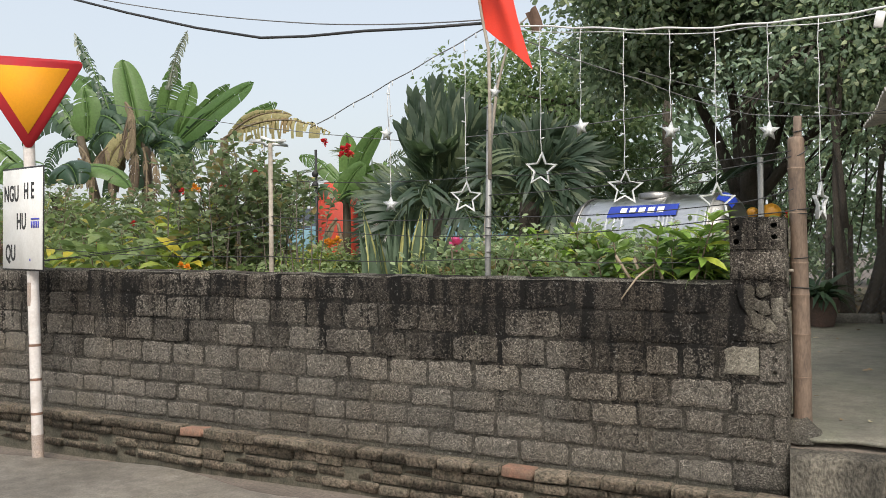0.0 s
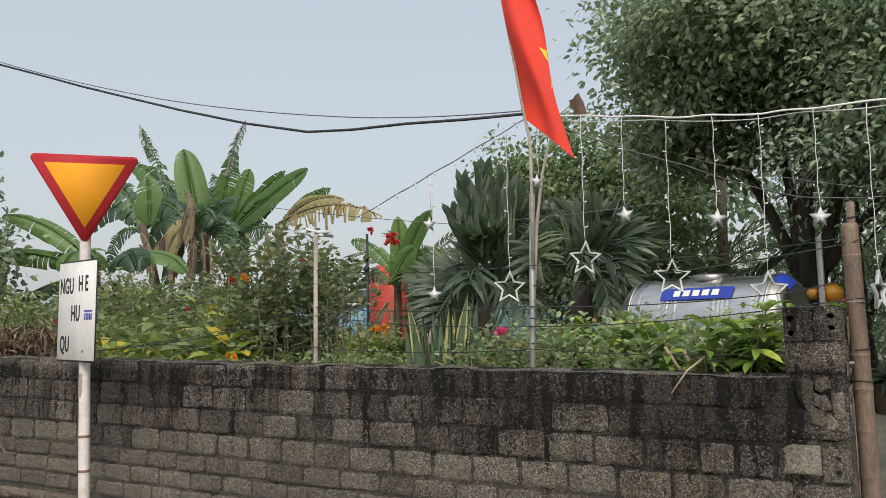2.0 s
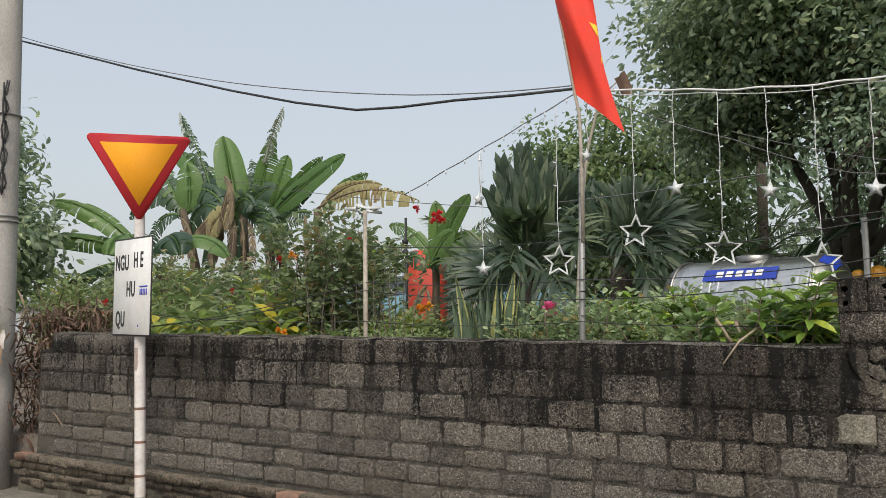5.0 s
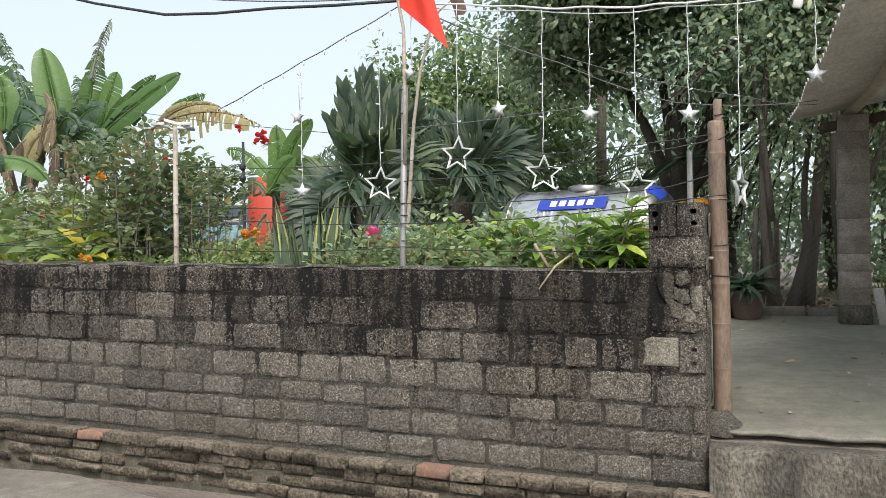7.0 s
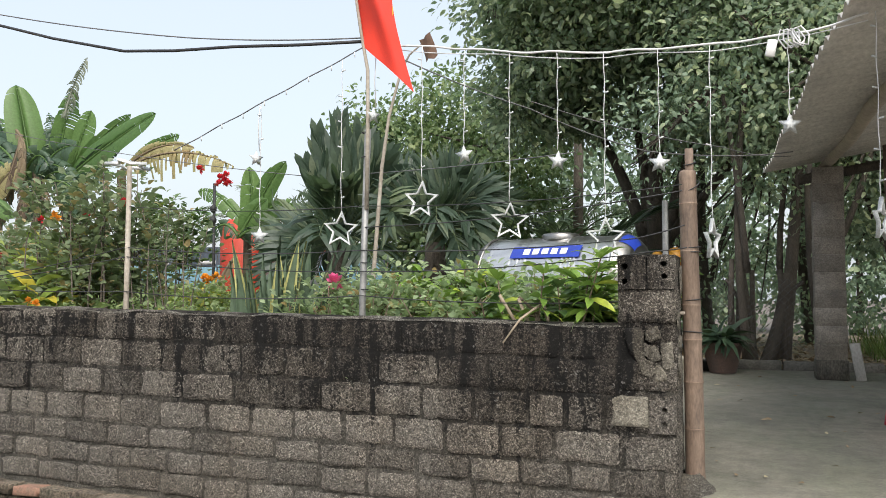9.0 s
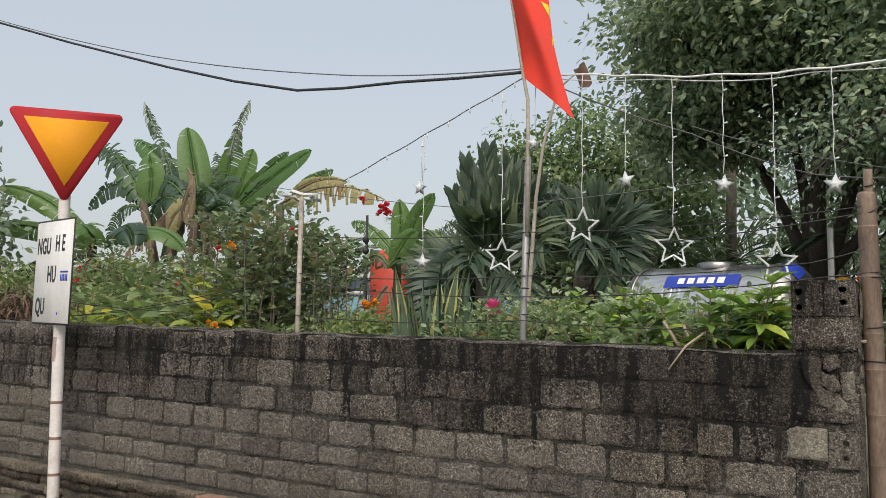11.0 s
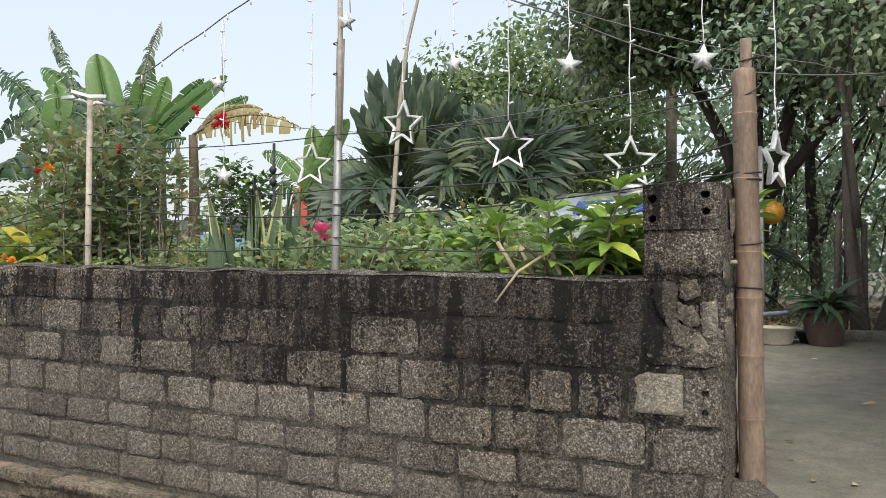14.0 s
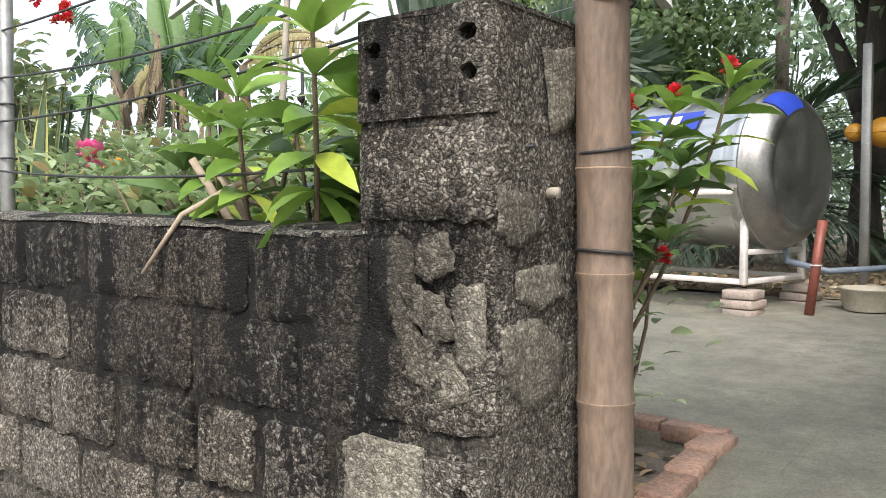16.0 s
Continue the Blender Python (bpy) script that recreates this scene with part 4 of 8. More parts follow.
# ---- sign ----
def build_sign():
    P0 = Vector((-5.435, 4.60, 0.0))
    top = Vector((-5.540, 4.60, 3.06))
    e = thing("road_sign", P0, "amber give-way triangle and white warning plate on a white post", "road sign")
    rows = [P0.lerp(top, i / 24) for i in range(25)]
    under("post", Geo().tube(rows, 0.042, 16), M_WHITE_WORN, e, "white round steel post with faded bands", smooth=True)
    for z, h in ((0.10, 0.20), (0.36, 0.02), (0.88, 0.02), (0.62, 0.02)):
        a, b = P0.lerp(top, max(0, z - h / 2) / 3.06), P0.lerp(top, (z + h / 2) / 3.06)
        under("band", Geo().tube([a, b], 0.0432, 16, False), M_BRICK_PALE if h > 0.1 else M_BRICK_RED, e, "faded red-brown band")
    under("sticker", Geo().grid([[(-5.48 + 0.0435 * math.sin(a), 4.60 - 0.0435 * math.cos(a), z) for a in (-0.5 + 0.15 * k for k in range(8))] for z in (1.18, 1.36)]), M_BRICK_PALE, e, "torn brown sticker")
    # triangle, facing the road's far side
    face = Matrix.Rotation(math.atan2(5.6, 4.4), 4, "Z")
    c = Vector((-5.535, 4.60, 0)) + face @ Vector((0, -0.055, 0))

    def tri(size, r):
        out = []
        for k in range(3):
            a = -math.pi / 2 + 2 * math.pi * k / 3
            R = size / math.sqrt(3) - 2 * r
            cx, cz = R * math.cos(a), R * math.sin(a)
            for j in range(7):
                b = a - math.pi / 3 + 2 * math.pi / 3 * j / 6
                out.append((cx + r * math.cos(b), cz + r * math.sin(b)))
        return out

    zc = 2.415 + 0.79 / math.sqrt(3) - 0.03
    tilt = Matrix.Rotation(radians(-1.0), 4, "Y")
    under("red_border", Geo().prism(tri(0.84, 0.035), 0.006, Matrix.Translation((c.x, c.y, zc)) @ face @ tilt), M_SIGN_RED, e, "dark red triangular border")
    c2 = c + face @ Vector((0, -0.006, 0))
    under("amber_field", Geo().prism(tri(0.60, 0.004), 0.004, Matrix.Translation((c2.x, c2.y, zc)) @ face @ tilt), M_SIGN_AMBER, e, "amber reflective triangle")
    c3 = c + face @ Vector((0, 0.006, 0))
    under("back_plate", Geo().prism(tri(0.83, 0.035), 0.004, Matrix.Translation((c3.x, c3.y, zc)) @ face @ tilt), M_GREYMETAL, e)
    # plate, turned towards traffic
    turn = Matrix.Rotation(radians(-12), 4, "Z")
    pc = Vector((-5.505, 4.60, 1.845)) + turn @ Vector((0.0, -0.058, 0))
    lay = Matrix.Translation(pc) @ turn @ Matrix.Rotation(radians(1.0), 4, "Y")
    w, h = 0.66, 0.79
    under("plate_back", Geo().box((0, 0, 0), (w, 0.006, h), 0.002, lay), M_BLACK, e, "black plate border")
    face_g = Geo().box((0, -0.005, 0), (w - 0.028, 0.006, h - 0.028), 0.002)
    for v in face_g.v:
        v[:] = [tuple(lay @ Vector(p)) for p in v]
    plate = under("plate", face_g, M_WHITE, e, "white warning plate with partly lost lettering")

    def word(text, x, z, size, mat_, squeeze=0.62, bold=0.004):
        cu = bpy.data.curves.new("letters", "FONT")
        cu.body, cu.size, cu.extrude, cu.offset = text, size, 0.0012, bold
        cu.space_character = 1.05
        tmp = bpy.data.objects.new("letters", cu)
        scene.collection.objects.link(tmp)
        dg = bpy.context.evaluated_depsgraph_get()
        me = bpy.data.meshes.new_from_object(tmp.evaluated_get(dg))
        bpy.data.objects.remove(tmp)
        me.transform(lay @ Matrix.Translation((x, -0.0092, z)) @ Matrix.Rotation(radians(90), 4, "X") @ Matrix.Diagonal((squeeze, 1, 1, 1)))
        ob = link("lettering", me, mat_, e)
        me.materials.clear()
        me.materials.append(mat_)
        ob.matrix_parent_inverse = Matrix.Translation(-Vector(e.location))

    word("NGU", -0.29, 0.14, 0.17, M_BLACK)
    word("H E", 0.03, 0.155, 0.17, M_BLACK)
    word("HU", -0.085, -0.075, 0.17, M_BLACK)
    word("QU", -0.265, -0.315, 0.17, M_BLACK)
    for k in range(5):
        g = Geo().box((0.155 + 0.026 * k, -0.0092, -0.045), (0.016, 0.002, 0.05))
        for v in g.v:
            v[:] = [tuple(lay @ Vector(p)) for p in v]
        under("stamp_bar", g, M_INK, e, "blue stamped bar")
    for c, d in (((0.21, -0.0092, -0.002), (0.13, 0.002, 0.012)), ((0.13, -0.0092, -0.31), (0.014, 0.002, 0.02))):
        g = Geo().box(c, d)
        for v in g.v:
            v[:] = [tuple(lay @ Vector(p)) for p in v]
        under("stamp_bar", g, M_INK, e, "blue stamped bar")
    for z in (1.6, 2.1, 2.56, 2.9):
        q = P0.lerp(top, z / 3.06)
        under("clamp", Geo().tube([q - Vector((0, 0, 0.012)), q + Vector((0, 0, 0.012))], 0.047, 16), M_GREYMETAL, e, "steel clamp ring")
    e.location += Vector((0.105, -0.135, 0.0))  # the post stands clear of the footing


build_sign()


# ---- utility pole ----
def build_utility_pole():
    e = thing("utility_pole", (-7.64, 4.60, 0), "grey tapered concrete utility pole with cables and litter", "pole")
    rows = [(-7.64, 4.60, z) for z in (0, 1, 2, 3, 4, 5, 6, 7.5)]
    under("shaft", Geo().tube(rows, [0.165 - 0.009 * z[2] for z in rows], 20), M_POLE, e, smooth=True)
    for z in (2.55, 2.6, 3.6):
        under("strap", Geo().tube([(-7.64, 4.60, z), (-7.64, 4.60, z + 0.02)], 0.152 - 0.006 * z / 2.5 + 0.008, 20), M_GALV, e, "steel strap")
    for k in range(3):
        c = [(-7.51 + 0.03 * math.sin(3 * i + k), 4.50 + 0.02 * k, 3.9 - 0.12 * i + 0.03 * math.sin(i * 2 + k)) for i in range(10)]
        under("loose_cable", Geo().tube(c, 0.008, 6), M_CABLE, e, "loose black cable loops", smooth=True)
    for k in range(9):
        z = 0.72 - 0.055 * k
        under("stencil_bar", Geo().grid([[(-7.64 + 0.162 * math.sin(a), 4.62 - 0.162 * math.cos(a), z + dz) for a in (0.35, 0.45, 0.55, 0.65)] for dz in (0, 0.035)]), M_BLACK, e, "black stencilled bar")
    rng = np.random.default_rng(5)
    for mat_, pos in ((L_CROTON, (-7.50, 4.45, 1.68)), (M_WHITE_WORN, (-7.45, 4.48, 1.52)), (L_FALLEN, (-7.47, 4.46, 1.38))):
        rows = [[(pos[0] + 0.05 * u + 0.02 * rng.random(), pos[1] - 0.02 * rng.random(), pos[2] - 0.06 * v) for u in range(4)] for v in range(4)]
        under("litter_scrap", Geo().grid(rows), mat_, e, "caught scrap of bag or leaf", smooth=True)


build_utility_pole()


# ---- plants ----
LAID = set(bpy.data.objects)
def limb(a, b, r0, r1, bend=0.15, n=7, seed=0):
    rng = random.Random(seed)
    a, b = Vector(a), Vector(b)
    L = (b - a).length
    off = Vector((rng.uniform(-1, 1), rng.uniform(-1, 1), rng.uniform(-0.3, 0.6))) * bend * L
    pts = [a.lerp(b, i / n) + off * 4 * (i / n) * (1 - i / n) * 0.5 for i in range(n + 1)]
    return pts, [r0 + (r1 - r0) * i / n for i in range(n + 1)]


def crown_points(blobs, per, rng, spread=0.28, size=1.0):
    """Leaf bases in clumps spread over ellipsoids: blobs of (centre, radii, clumps)."""
    P, D, U = [], [], []
    for c, r, n in blobs:
        d = unit(rng.normal(size=(n, 3)))
        q = rng.uniform(0.45, 1.0, (n, 1)) ** 0.6
        cl = np.array(c) + d * q * np.array(r) * (1 + 0.18 * rng.normal(size=(n, 1)))
        pts = np.repeat(cl, per, 0)
        off = rng.normal(0, spread, (len(pts), 3)) * np.array([1, 1, 0.6])
        P.append(pts + off)
        D.append(unit(off) + 0.4 * np.repeat(d, per, 0) + np.array([0, 0, -0.35]) + rng.normal(0, 0.65, off.shape))
        U.append(np.repeat(d, per, 0) + np.array([0, 0, 0.55]))
    return np.concatenate(P), np.concatenate(D), np.concatenate(U)


def make_tree(name, base, label, trunk_r, forks, blobs, per, leaf, mat_leaf, mat_bark, seed, spread=0.3, fine=False, group=""):
    rng = np.random.default_rng(seed)
    e = thing(name, base, label, "tree", group)
    g = Geo()
    for k, (p, r) in enumerate(forks):
        start = Vector(base) if len(p) == 1 else Vector(p[0])
        pts, rad = limb(start, p[-1], r, r * 0.55, 0.12, 8, seed + k)
        if len(p) == 1:
            rad[0] *= 1.25
        g.tube(pts, rad, 10)
    tips = [f[0][-1] for f in forks]
    under("trunk", g, mat_bark, e, smooth=True)
    g = Geo()
    for c, r, n in blobs:
        near = min(tips, key=lambda t: (Vector(t) - Vector(c)).length)
        for k in range(7):
            d = Vector(rng.normal(size=3)).normalized()
            end = Vector(c) + Vector((d.x * r[0], d.y * r[1], d.z * r[2])) * 0.9
            pts, rad = limb(near, end, trunk_r * 0.28, 0.008, 0.2, 7, seed * 31 + k)
            g.tube(pts, rad, 6)
    under("branching", g, mat_bark, e, smooth=True, kind="stuff")
    P, D, U = crown_points(blobs, per, rng, spread)
    leaf_part("crown", e, mat_leaf, P, D, rng.uniform(0.7, 1.25, len(P)) * leaf[0], rng.uniform(0.8, 1.2, len(P)) * leaf[1], 0.25, fine, rng, up=U)
    return e


def banana_leaf(e, base, az, el, L, W, droop, tear, material, rng, label="", hang=0.0):
    """A blade in strips from a curved midrib; tear opens and drops the strips."""
    base = Vector(base)
    n = 22
    mid, dirs = [], []
    p, ang = base.copy(), el
    h = Vector((math.cos(az), math.sin(az), 0))
    for i in range(n + 1):
        d = h * math.cos(ang) + Vector((0, 0, math.sin(ang)))
        mid.append(p.copy())
        dirs.append(d)
        p = p + d * (L / n)
        ang -= droop / n * (0.4 + 1.2 * i / n)
    g = Geo()
    side0 = Vector((-math.sin(az), math.cos(az), 0))
    roll = 0.95 * math.cos(az - RIGHT) * rng.uniform(0.2, 1.1) if material in (L_BANANA, L_BANANA_SHADED) else 0.0
    for s in (-1, 1):
        strip_angle, short = 0.0, 1.0
        cuts = [rng.random() < 0.12 + 0.5 * tear for _ in range(n + 1)]
        for i in range(n):
            t0, t1 = i / n, (i + 1) / n
            if cuts[i] or i == 0:
                strip_angle = rng.uniform(-0.12, 0.12) + tear * rng.uniform(0.1, 1.3)
                short = 0.3 if tear > 0.6 and rng.random() < 0.15 else 1.0
            gap = rng.uniform(0.1, 0.45) * tear / n if cuts[i + 1] else 0.0
            ws = []
            for t in (t0, t1 - gap):
                ws.append(W * 0.5 * (max(0.0, math.sin(math.pi * min(1, t * 0.93 + 0.05))) ** 0.45) * (1 if tear < 0.5 else rng.uniform(0.75, 1.05)) * short)
            pts = []
            for tt, w in ((t0, ws[0]), (t1 - gap, ws[1])):
                k = min(n - 1, int(tt * n))
                f = tt * n - k
                m = mid[k].lerp(mid[k + 1], f)
                up = dirs[k].cross(side0).normalized() * (1 if dirs[k].cross(side0).z > 0 else -1)
                side, up = side0 * math.cos(roll) + up * math.sin(roll), up * math.cos(roll) - side0 * math.sin(roll)
                row = []
                root = mid[i] if tt == t0 else mid[i + 1]
                for q in (0.0, 0.35, 0.7, 1.0):
                    a = 0.35 - 0.5 * q - strip_angle * q - hang * q
                    row.append((m if q else root) + (side * s * math.cos(a) + up * math.sin(a)) * w * q)
                pts.append(row)
            g.grid(pts)
    ob = under("leaf", g, material, e, label, smooth=True)
    bm = bmesh.new()
    bm.from_mesh(ob.data)
    bmesh.ops.remove_doubles(bm, verts=bm.verts[:], dist=0.0004)
    bm.to_mesh(ob.data)
    bm.free()
    g = Geo().tube(mid, [0.028 * (1 - 0.8 * i / n) * L / 2 for i in range(n + 1)], 6)
    under("midrib", g, L_BANANA if material in (L_BANANA, L_BANANA_SHADED) else L_DEAD, e, smooth=True)
    return ob


def frond(e, base, az, el, L, droop, pairs, ll, lw, material, rng, lift=0.35, hang=0.15, name="frond"):
    """A feather-shaped palm leaf."""
    base = Vector(base)
    n = 20
    h = Vector((math.cos(az), math.sin(az), 0))
    mid, p, ang = [], base.copy(), el
    dirs = []
    for i in range(n + 1):
        d = h * math.cos(ang) + Vector((0, 0, math.sin(ang)))
        mid.append(p.copy())
        dirs.append(d)
        p = p + d * (L / n)
        ang -= droop / n
    side0 = np.array((-math.sin(az), math.cos(az), 0.0))
    P, D, LL = [], [], []
    for k in range(pairs):
        t = 0.12 + 0.88 * k / (pairs - 1)
        i = min(n - 1, int(t * n))
        m = np.array(mid[i].lerp(mid[i + 1], t * n - i))
        d = np.array(dirs[i])
        upv = np.cross(d, side0)
        if upv[2] < 0:
            upv = -upv
        for s in (-1, 1):
            P.append(m)
            D.append(side0 * s * (1.0 - 0.55 * t) + d * (0.45 + 0.7 * t) + upv * lift + rng.normal(0, 0.07, 3))
            LL.append(ll * (0.65 + 0.5 * math.sin(math.pi * min(1, 0.15 + 0.8 * t))) * rng.uniform(0.88, 1.08))
    ob = leaf_part(name, e, material, np.array(P), np.array(D), np.array(LL), lw, hang, False, rng)
    under("rachis", Geo().tube(mid, [0.022 * (1 - 0.85 * i / n) for i in range(n + 1)], 6), material, e, smooth=True)
    return ob


def bush(name, base, label, r, stems, leaves, leaf, mat_leaf, seed, tall=1.0, fine=True, droop=0.25, category="shrub", mat_twig=None, up_bias=0.3, whorl=0, low=0.68, wood=0.009):
    """Branching stems with leaves set along their upper halves."""
    rng = np.random.default_rng(seed)
    e = thing(name, base, label, category)
    g = Geo()
    P, D = [], []
    b = np.array(base, float)
    for k in range(stems):
        a = rng.uniform(0, 2 * math.pi)
        q = math.sqrt(rng.random())
        tip = b + np.array([r[0] * q * math.cos(a), r[1] * q * math.sin(a), tall * rng.uniform(0.78, 1.0) * (1 - 0.15 * q * q)])
        foot = b + np.array([r[0] * 0.3 * q * math.cos(a), r[1] * 0.3 * q * math.sin(a), -0.05])
        pts, rad = limb(foot, tip, wood, 0.003, 0.15 if whorl else 0.38, 8, seed * 77 + k)
        g.tube(pts, rad, 5)
        for j in range(leaves):
            t = 1 - low * rng.random() ** 1.25 if not whorl else 1 - abs(rng.normal(0, 0.16))
            t = min(1, max(0.2, t))
            i = min(7, int(t * 8))
            m = np.array(pts[i].lerp(pts[i + 1], t * 8 - i))
            ang = rng.uniform(0, 2 * math.pi)
            twig = np.array([math.cos(ang), math.sin(ang), rng.uniform(-0.1, 0.6)])
            off = 0.0 if whorl else rng.uniform(0, 0.2)
            P.append(m + twig * off)
            D.append(twig + np.array([0, 0, up_bias]) + rng.normal(0, 0.25, 3))
    under("twiggery", g, mat_twig or M_TWIG, e, smooth=True, kind="stuff")
    n = len(P)
    leaf_part("foliage", e, mat_leaf, np.array(P), np.array(D), rng.uniform(0.65, 1.2, n) * leaf[0], rng.uniform(0.8, 1.15, n) * leaf[1], droop, fine, rng)
    return e


RIGHT = 0.40  # heading along the road, across the garden


def banana(name, label, base, crown, stems, spec, seed):
    rng = random.Random(seed)
    e = thing(name, base, label, "banana plant")
    for k, (dx, dy, r, h) in enumerate(stems):
        pts, rad = limb((base[0] + dx, base[1] + dy, 0.78), (base[0] + dx * 0.7, base[1] + dy * 0.7, 0.82 + h), r, r * 0.6, 0.05, 8, k + seed)
        under("pseudostem", Geo().tube(pts, rad, 12), M_STEM_BANANA, e, smooth=True)
        for j in range(3):
            a = rng.uniform(0, 6.28)
            q = pts[4 + j]
            banana_leaf(e, q, a, rng.uniform(-0.9, -0.4), rng.uniform(0.6, 1.1), 0.22, 0.9, 0.9, L_DEAD, rng, "dry hanging sheath")
    for az, el, L, W, dr, tear, mt, dx, dz, hang in spec:
        b = Vector(crown) + Vector((dx * math.cos(RIGHT), dx * math.sin(RIGHT), dz))
        banana_leaf(e, b, az, el, L, W * (1.2 if mt in (L_BANANA, L_BANANA_SHADED) else 1.1), dr, tear, mt, rng, "withered brown leaf" if mt is L_DEAD else ("yellowing drooping leaf" if mt is L_YELLOWING else ""), hang=hang)
    return e


def build_far_banana():
    B, K, X = L_BANANA, L_BANANA_SHADED, L_DEAD
    banana("banana_plant", "banana plant with long drooping torn leaves", (-12.65, 10.9, 0.82), (-12.65, 10.9, 2.85), ((0, 0, 0.14, 2.0), (0.4, 0.3, 0.12, 1.8)),
           ((3.54, 0.75, 2.1, 0.45, 0.8, 0.3, B, 0, 0.1, 0.2), (3.60, 0.35, 2.2, 0.42, 0.6, 0.45, B, 0, 0.0, 0.3), (3.50, -0.05, 2.1, 0.42, 0.9, 0.6, K, 0, -0.1, 0.5), (0.3, 0.55, 1.7, 0.6, 1.7, 0.3, B, 0.3, 0.0, 0), (-0.4, 0.6, 1.5, 0.62, 1.9, 0.3, K, 0.3, 0, 0),
            (-1.2, 0.6, 1.5, 0.6, 1.9, 0.4, B, 0.1, 0, 0), (5.2, 0.0, 1.3, 0.45, 1.2, 0.9, X, 0.2, -0.3, 0.5), (2.7, 0.7, 1.5, 0.5, 1.3, 0.6, B, 0.1, 0, 0)), 22)


build_far_banana()


def build_palms():
    rng = np.random.default_rng(31)
    e = thing("dark_palm", (-1.9, 13.0, 0.82), "broad dark palm with arching fronds", "palm")
    under("trunk", Geo().tube([(-1.9, 13.0, 0.75), (-1.9, 13.0, 1.4)], [0.2, 0.15], 12), M_BARK, e, smooth=True)
    for k in range(16):
        az = k * 2.399
        frond(e, (-1.9, 13.0, 1.35), az, 1.25 - 1.05 * k / 16, rng.uniform(1.6, 2.1), 1.0 + 0.6 * k / 16, 32, 0.6, 0.05, L_PALM, rng, 0.15, 0.25)
    e = thing("slender_palm", (-2.3, 16.8, 0.82), "slender pale palm behind the garden", "palm")
    under("trunk", Geo().tube([(-2.3, 16.8, 0.75), (-2.25, 16.8, 3), (-2.2, 16.8, 6.5)], [0.12, 0.10, 0.09], 12), M_BARK_PALE, e, smooth=True)
    for k in range(12):
        az = k * 2.399
        frond(e, (-2.6, 17.4, 2.3), az, 1.35 - 0.9 * k / 12, 2.3, 1.4, 34, 0.6, 0.035, L_PALM_PALE, rng, 0.2, 0.3)
    e = thing("feathery_palm", (-9.0, 17.0, 0.82), "distant pale feathery palm", "palm")
    under("trunk", Geo().tube([(-9.0, 17, 0.75), (-9.0, 17, 2.6)], [0.16, 0.13], 10), M_BARK_PALE, e, smooth=True)
    for k in range(14):
        frond(e, (-9.0, 17, 2.6), k * 2.399, 1.35 - 1.0 * k / 14, 2.0, 1.3, 32, 0.5, 0.035, L_PALM_PALE, rng, 0.2, 0.3)


build_palms()

# large trees
make_tree("jackfruit_tree", (-4.9, 17.3, 0.82), "rounded dense green tree behind the palms", 0.18,
          [([(-4.9, 17.3, 3.0)], 0.18), ([(-4.9, 17.3, 2.2), (-5.8, 17.0, 4.2)], 0.1), ([(-4.9, 17.3, 2.4), (-3.8, 17.2, 4.5)], 0.1)],
          [((-5.95, 17.0, 4.15), (1.4, 1.4, 1.35), 100), ((-4.1, 17.0, 4.4), (1.7, 1.5, 1.6), 100), ((-4.7, 16.6, 2.7), (2.0, 1.2, 1.1), 80)],
          70, (0.14, 0.078), L_JACK, M_BARK, 5, 0.22)
make_tree("leafy_tree", (-14.8, 8.4, 0.82), "leafy green tree beyond the utility pole", 0.15,
          [([(-14.8, 8.4, 3.0)], 0.15), ([(-14.8, 8.4, 2.3), (-14.0, 8.6, 4.0)], 0.09)],
          [((-14.9, 8.4, 4.2), (1.5, 1.4, 1.5), 120), ((-14.3, 8.7, 3.0), (1.4, 1.2, 1.0), 80), ((-15.5, 8.0, 2.2), (1.6, 1.2, 1.2), 80)],
          70, (0.17, 0.08), L_TREE, M_BARK, 7, 0.26)


def build_wood():
    """The wood behind the yard: single trees with thin trunks."""
    rng = random.Random(12)
    spots = [(0.55, 10.2), (0.95, 11.0), (1.35, 10.3), (2.3, 11.6), (3.2, 10.8), (2.9, 13.4), (4.4, 12.5), (0.2, 15.0), (1.8, 15.5), (3.6, 15.6), (5.4, 14.8), (-0.6, 17.0), (6.8, 13.0), (8.5, 16.0)]
    for k, (x, y) in enumerate(spots):
        h = rng.uniform(2.8, 4.6)
        tip = (x + rng.uniform(-0.5, 0.5), y + rng.uniform(-0.3, 0.3), 0.8 + h)
        blobs = [((tip[0], tip[1], tip[2]), (1.3, 1.2, 1.0), 30), ((tip[0] + rng.uniform(-0.8, 0.8), tip[1], tip[2] - 1.2), (1.0, 0.9, 0.6), 10)]
        if y > 14:
            blobs.append(((x, y, 2.0), (1.5, 0.8, 1.1), 20))
        make_tree("wood_tree", (x, y, 0.80), "thin dark trunk tree in the wood behind the yard", 0.09, [([tip], rng.uniform(0.05, 0.11)), ([(x, y, 1.8), (x + rng.uniform(-1, 1), y, 3.8)], 0.04)],
                  blobs, 80, (0.09, 0.042), L_TREE if k % 3 else L_FAR, M_BARK, 100 + k, 0.26, group="wood behind the yard")
    # far hedge of small trees that closes the view
    for k in range(9):
        x = -3.0 + 3.2 * k
        y = 21 + rng.uniform(-1, 2)
        make_tree("far_tree", (x, y, 0.80), "dense far tree closing the wood", 0.1, [([(x, y, 3.0)], 0.1)], [((x, y, 2.0), (2.2, 1.0, 1.3), 46), ((x + 0.6, y, 4.0), (1.8, 1.0, 1.3), 34)], 26, (0.26, 0.12), L_FAR, M_BARK, 200 + k, 0.35, group="far trees")


build_wood()


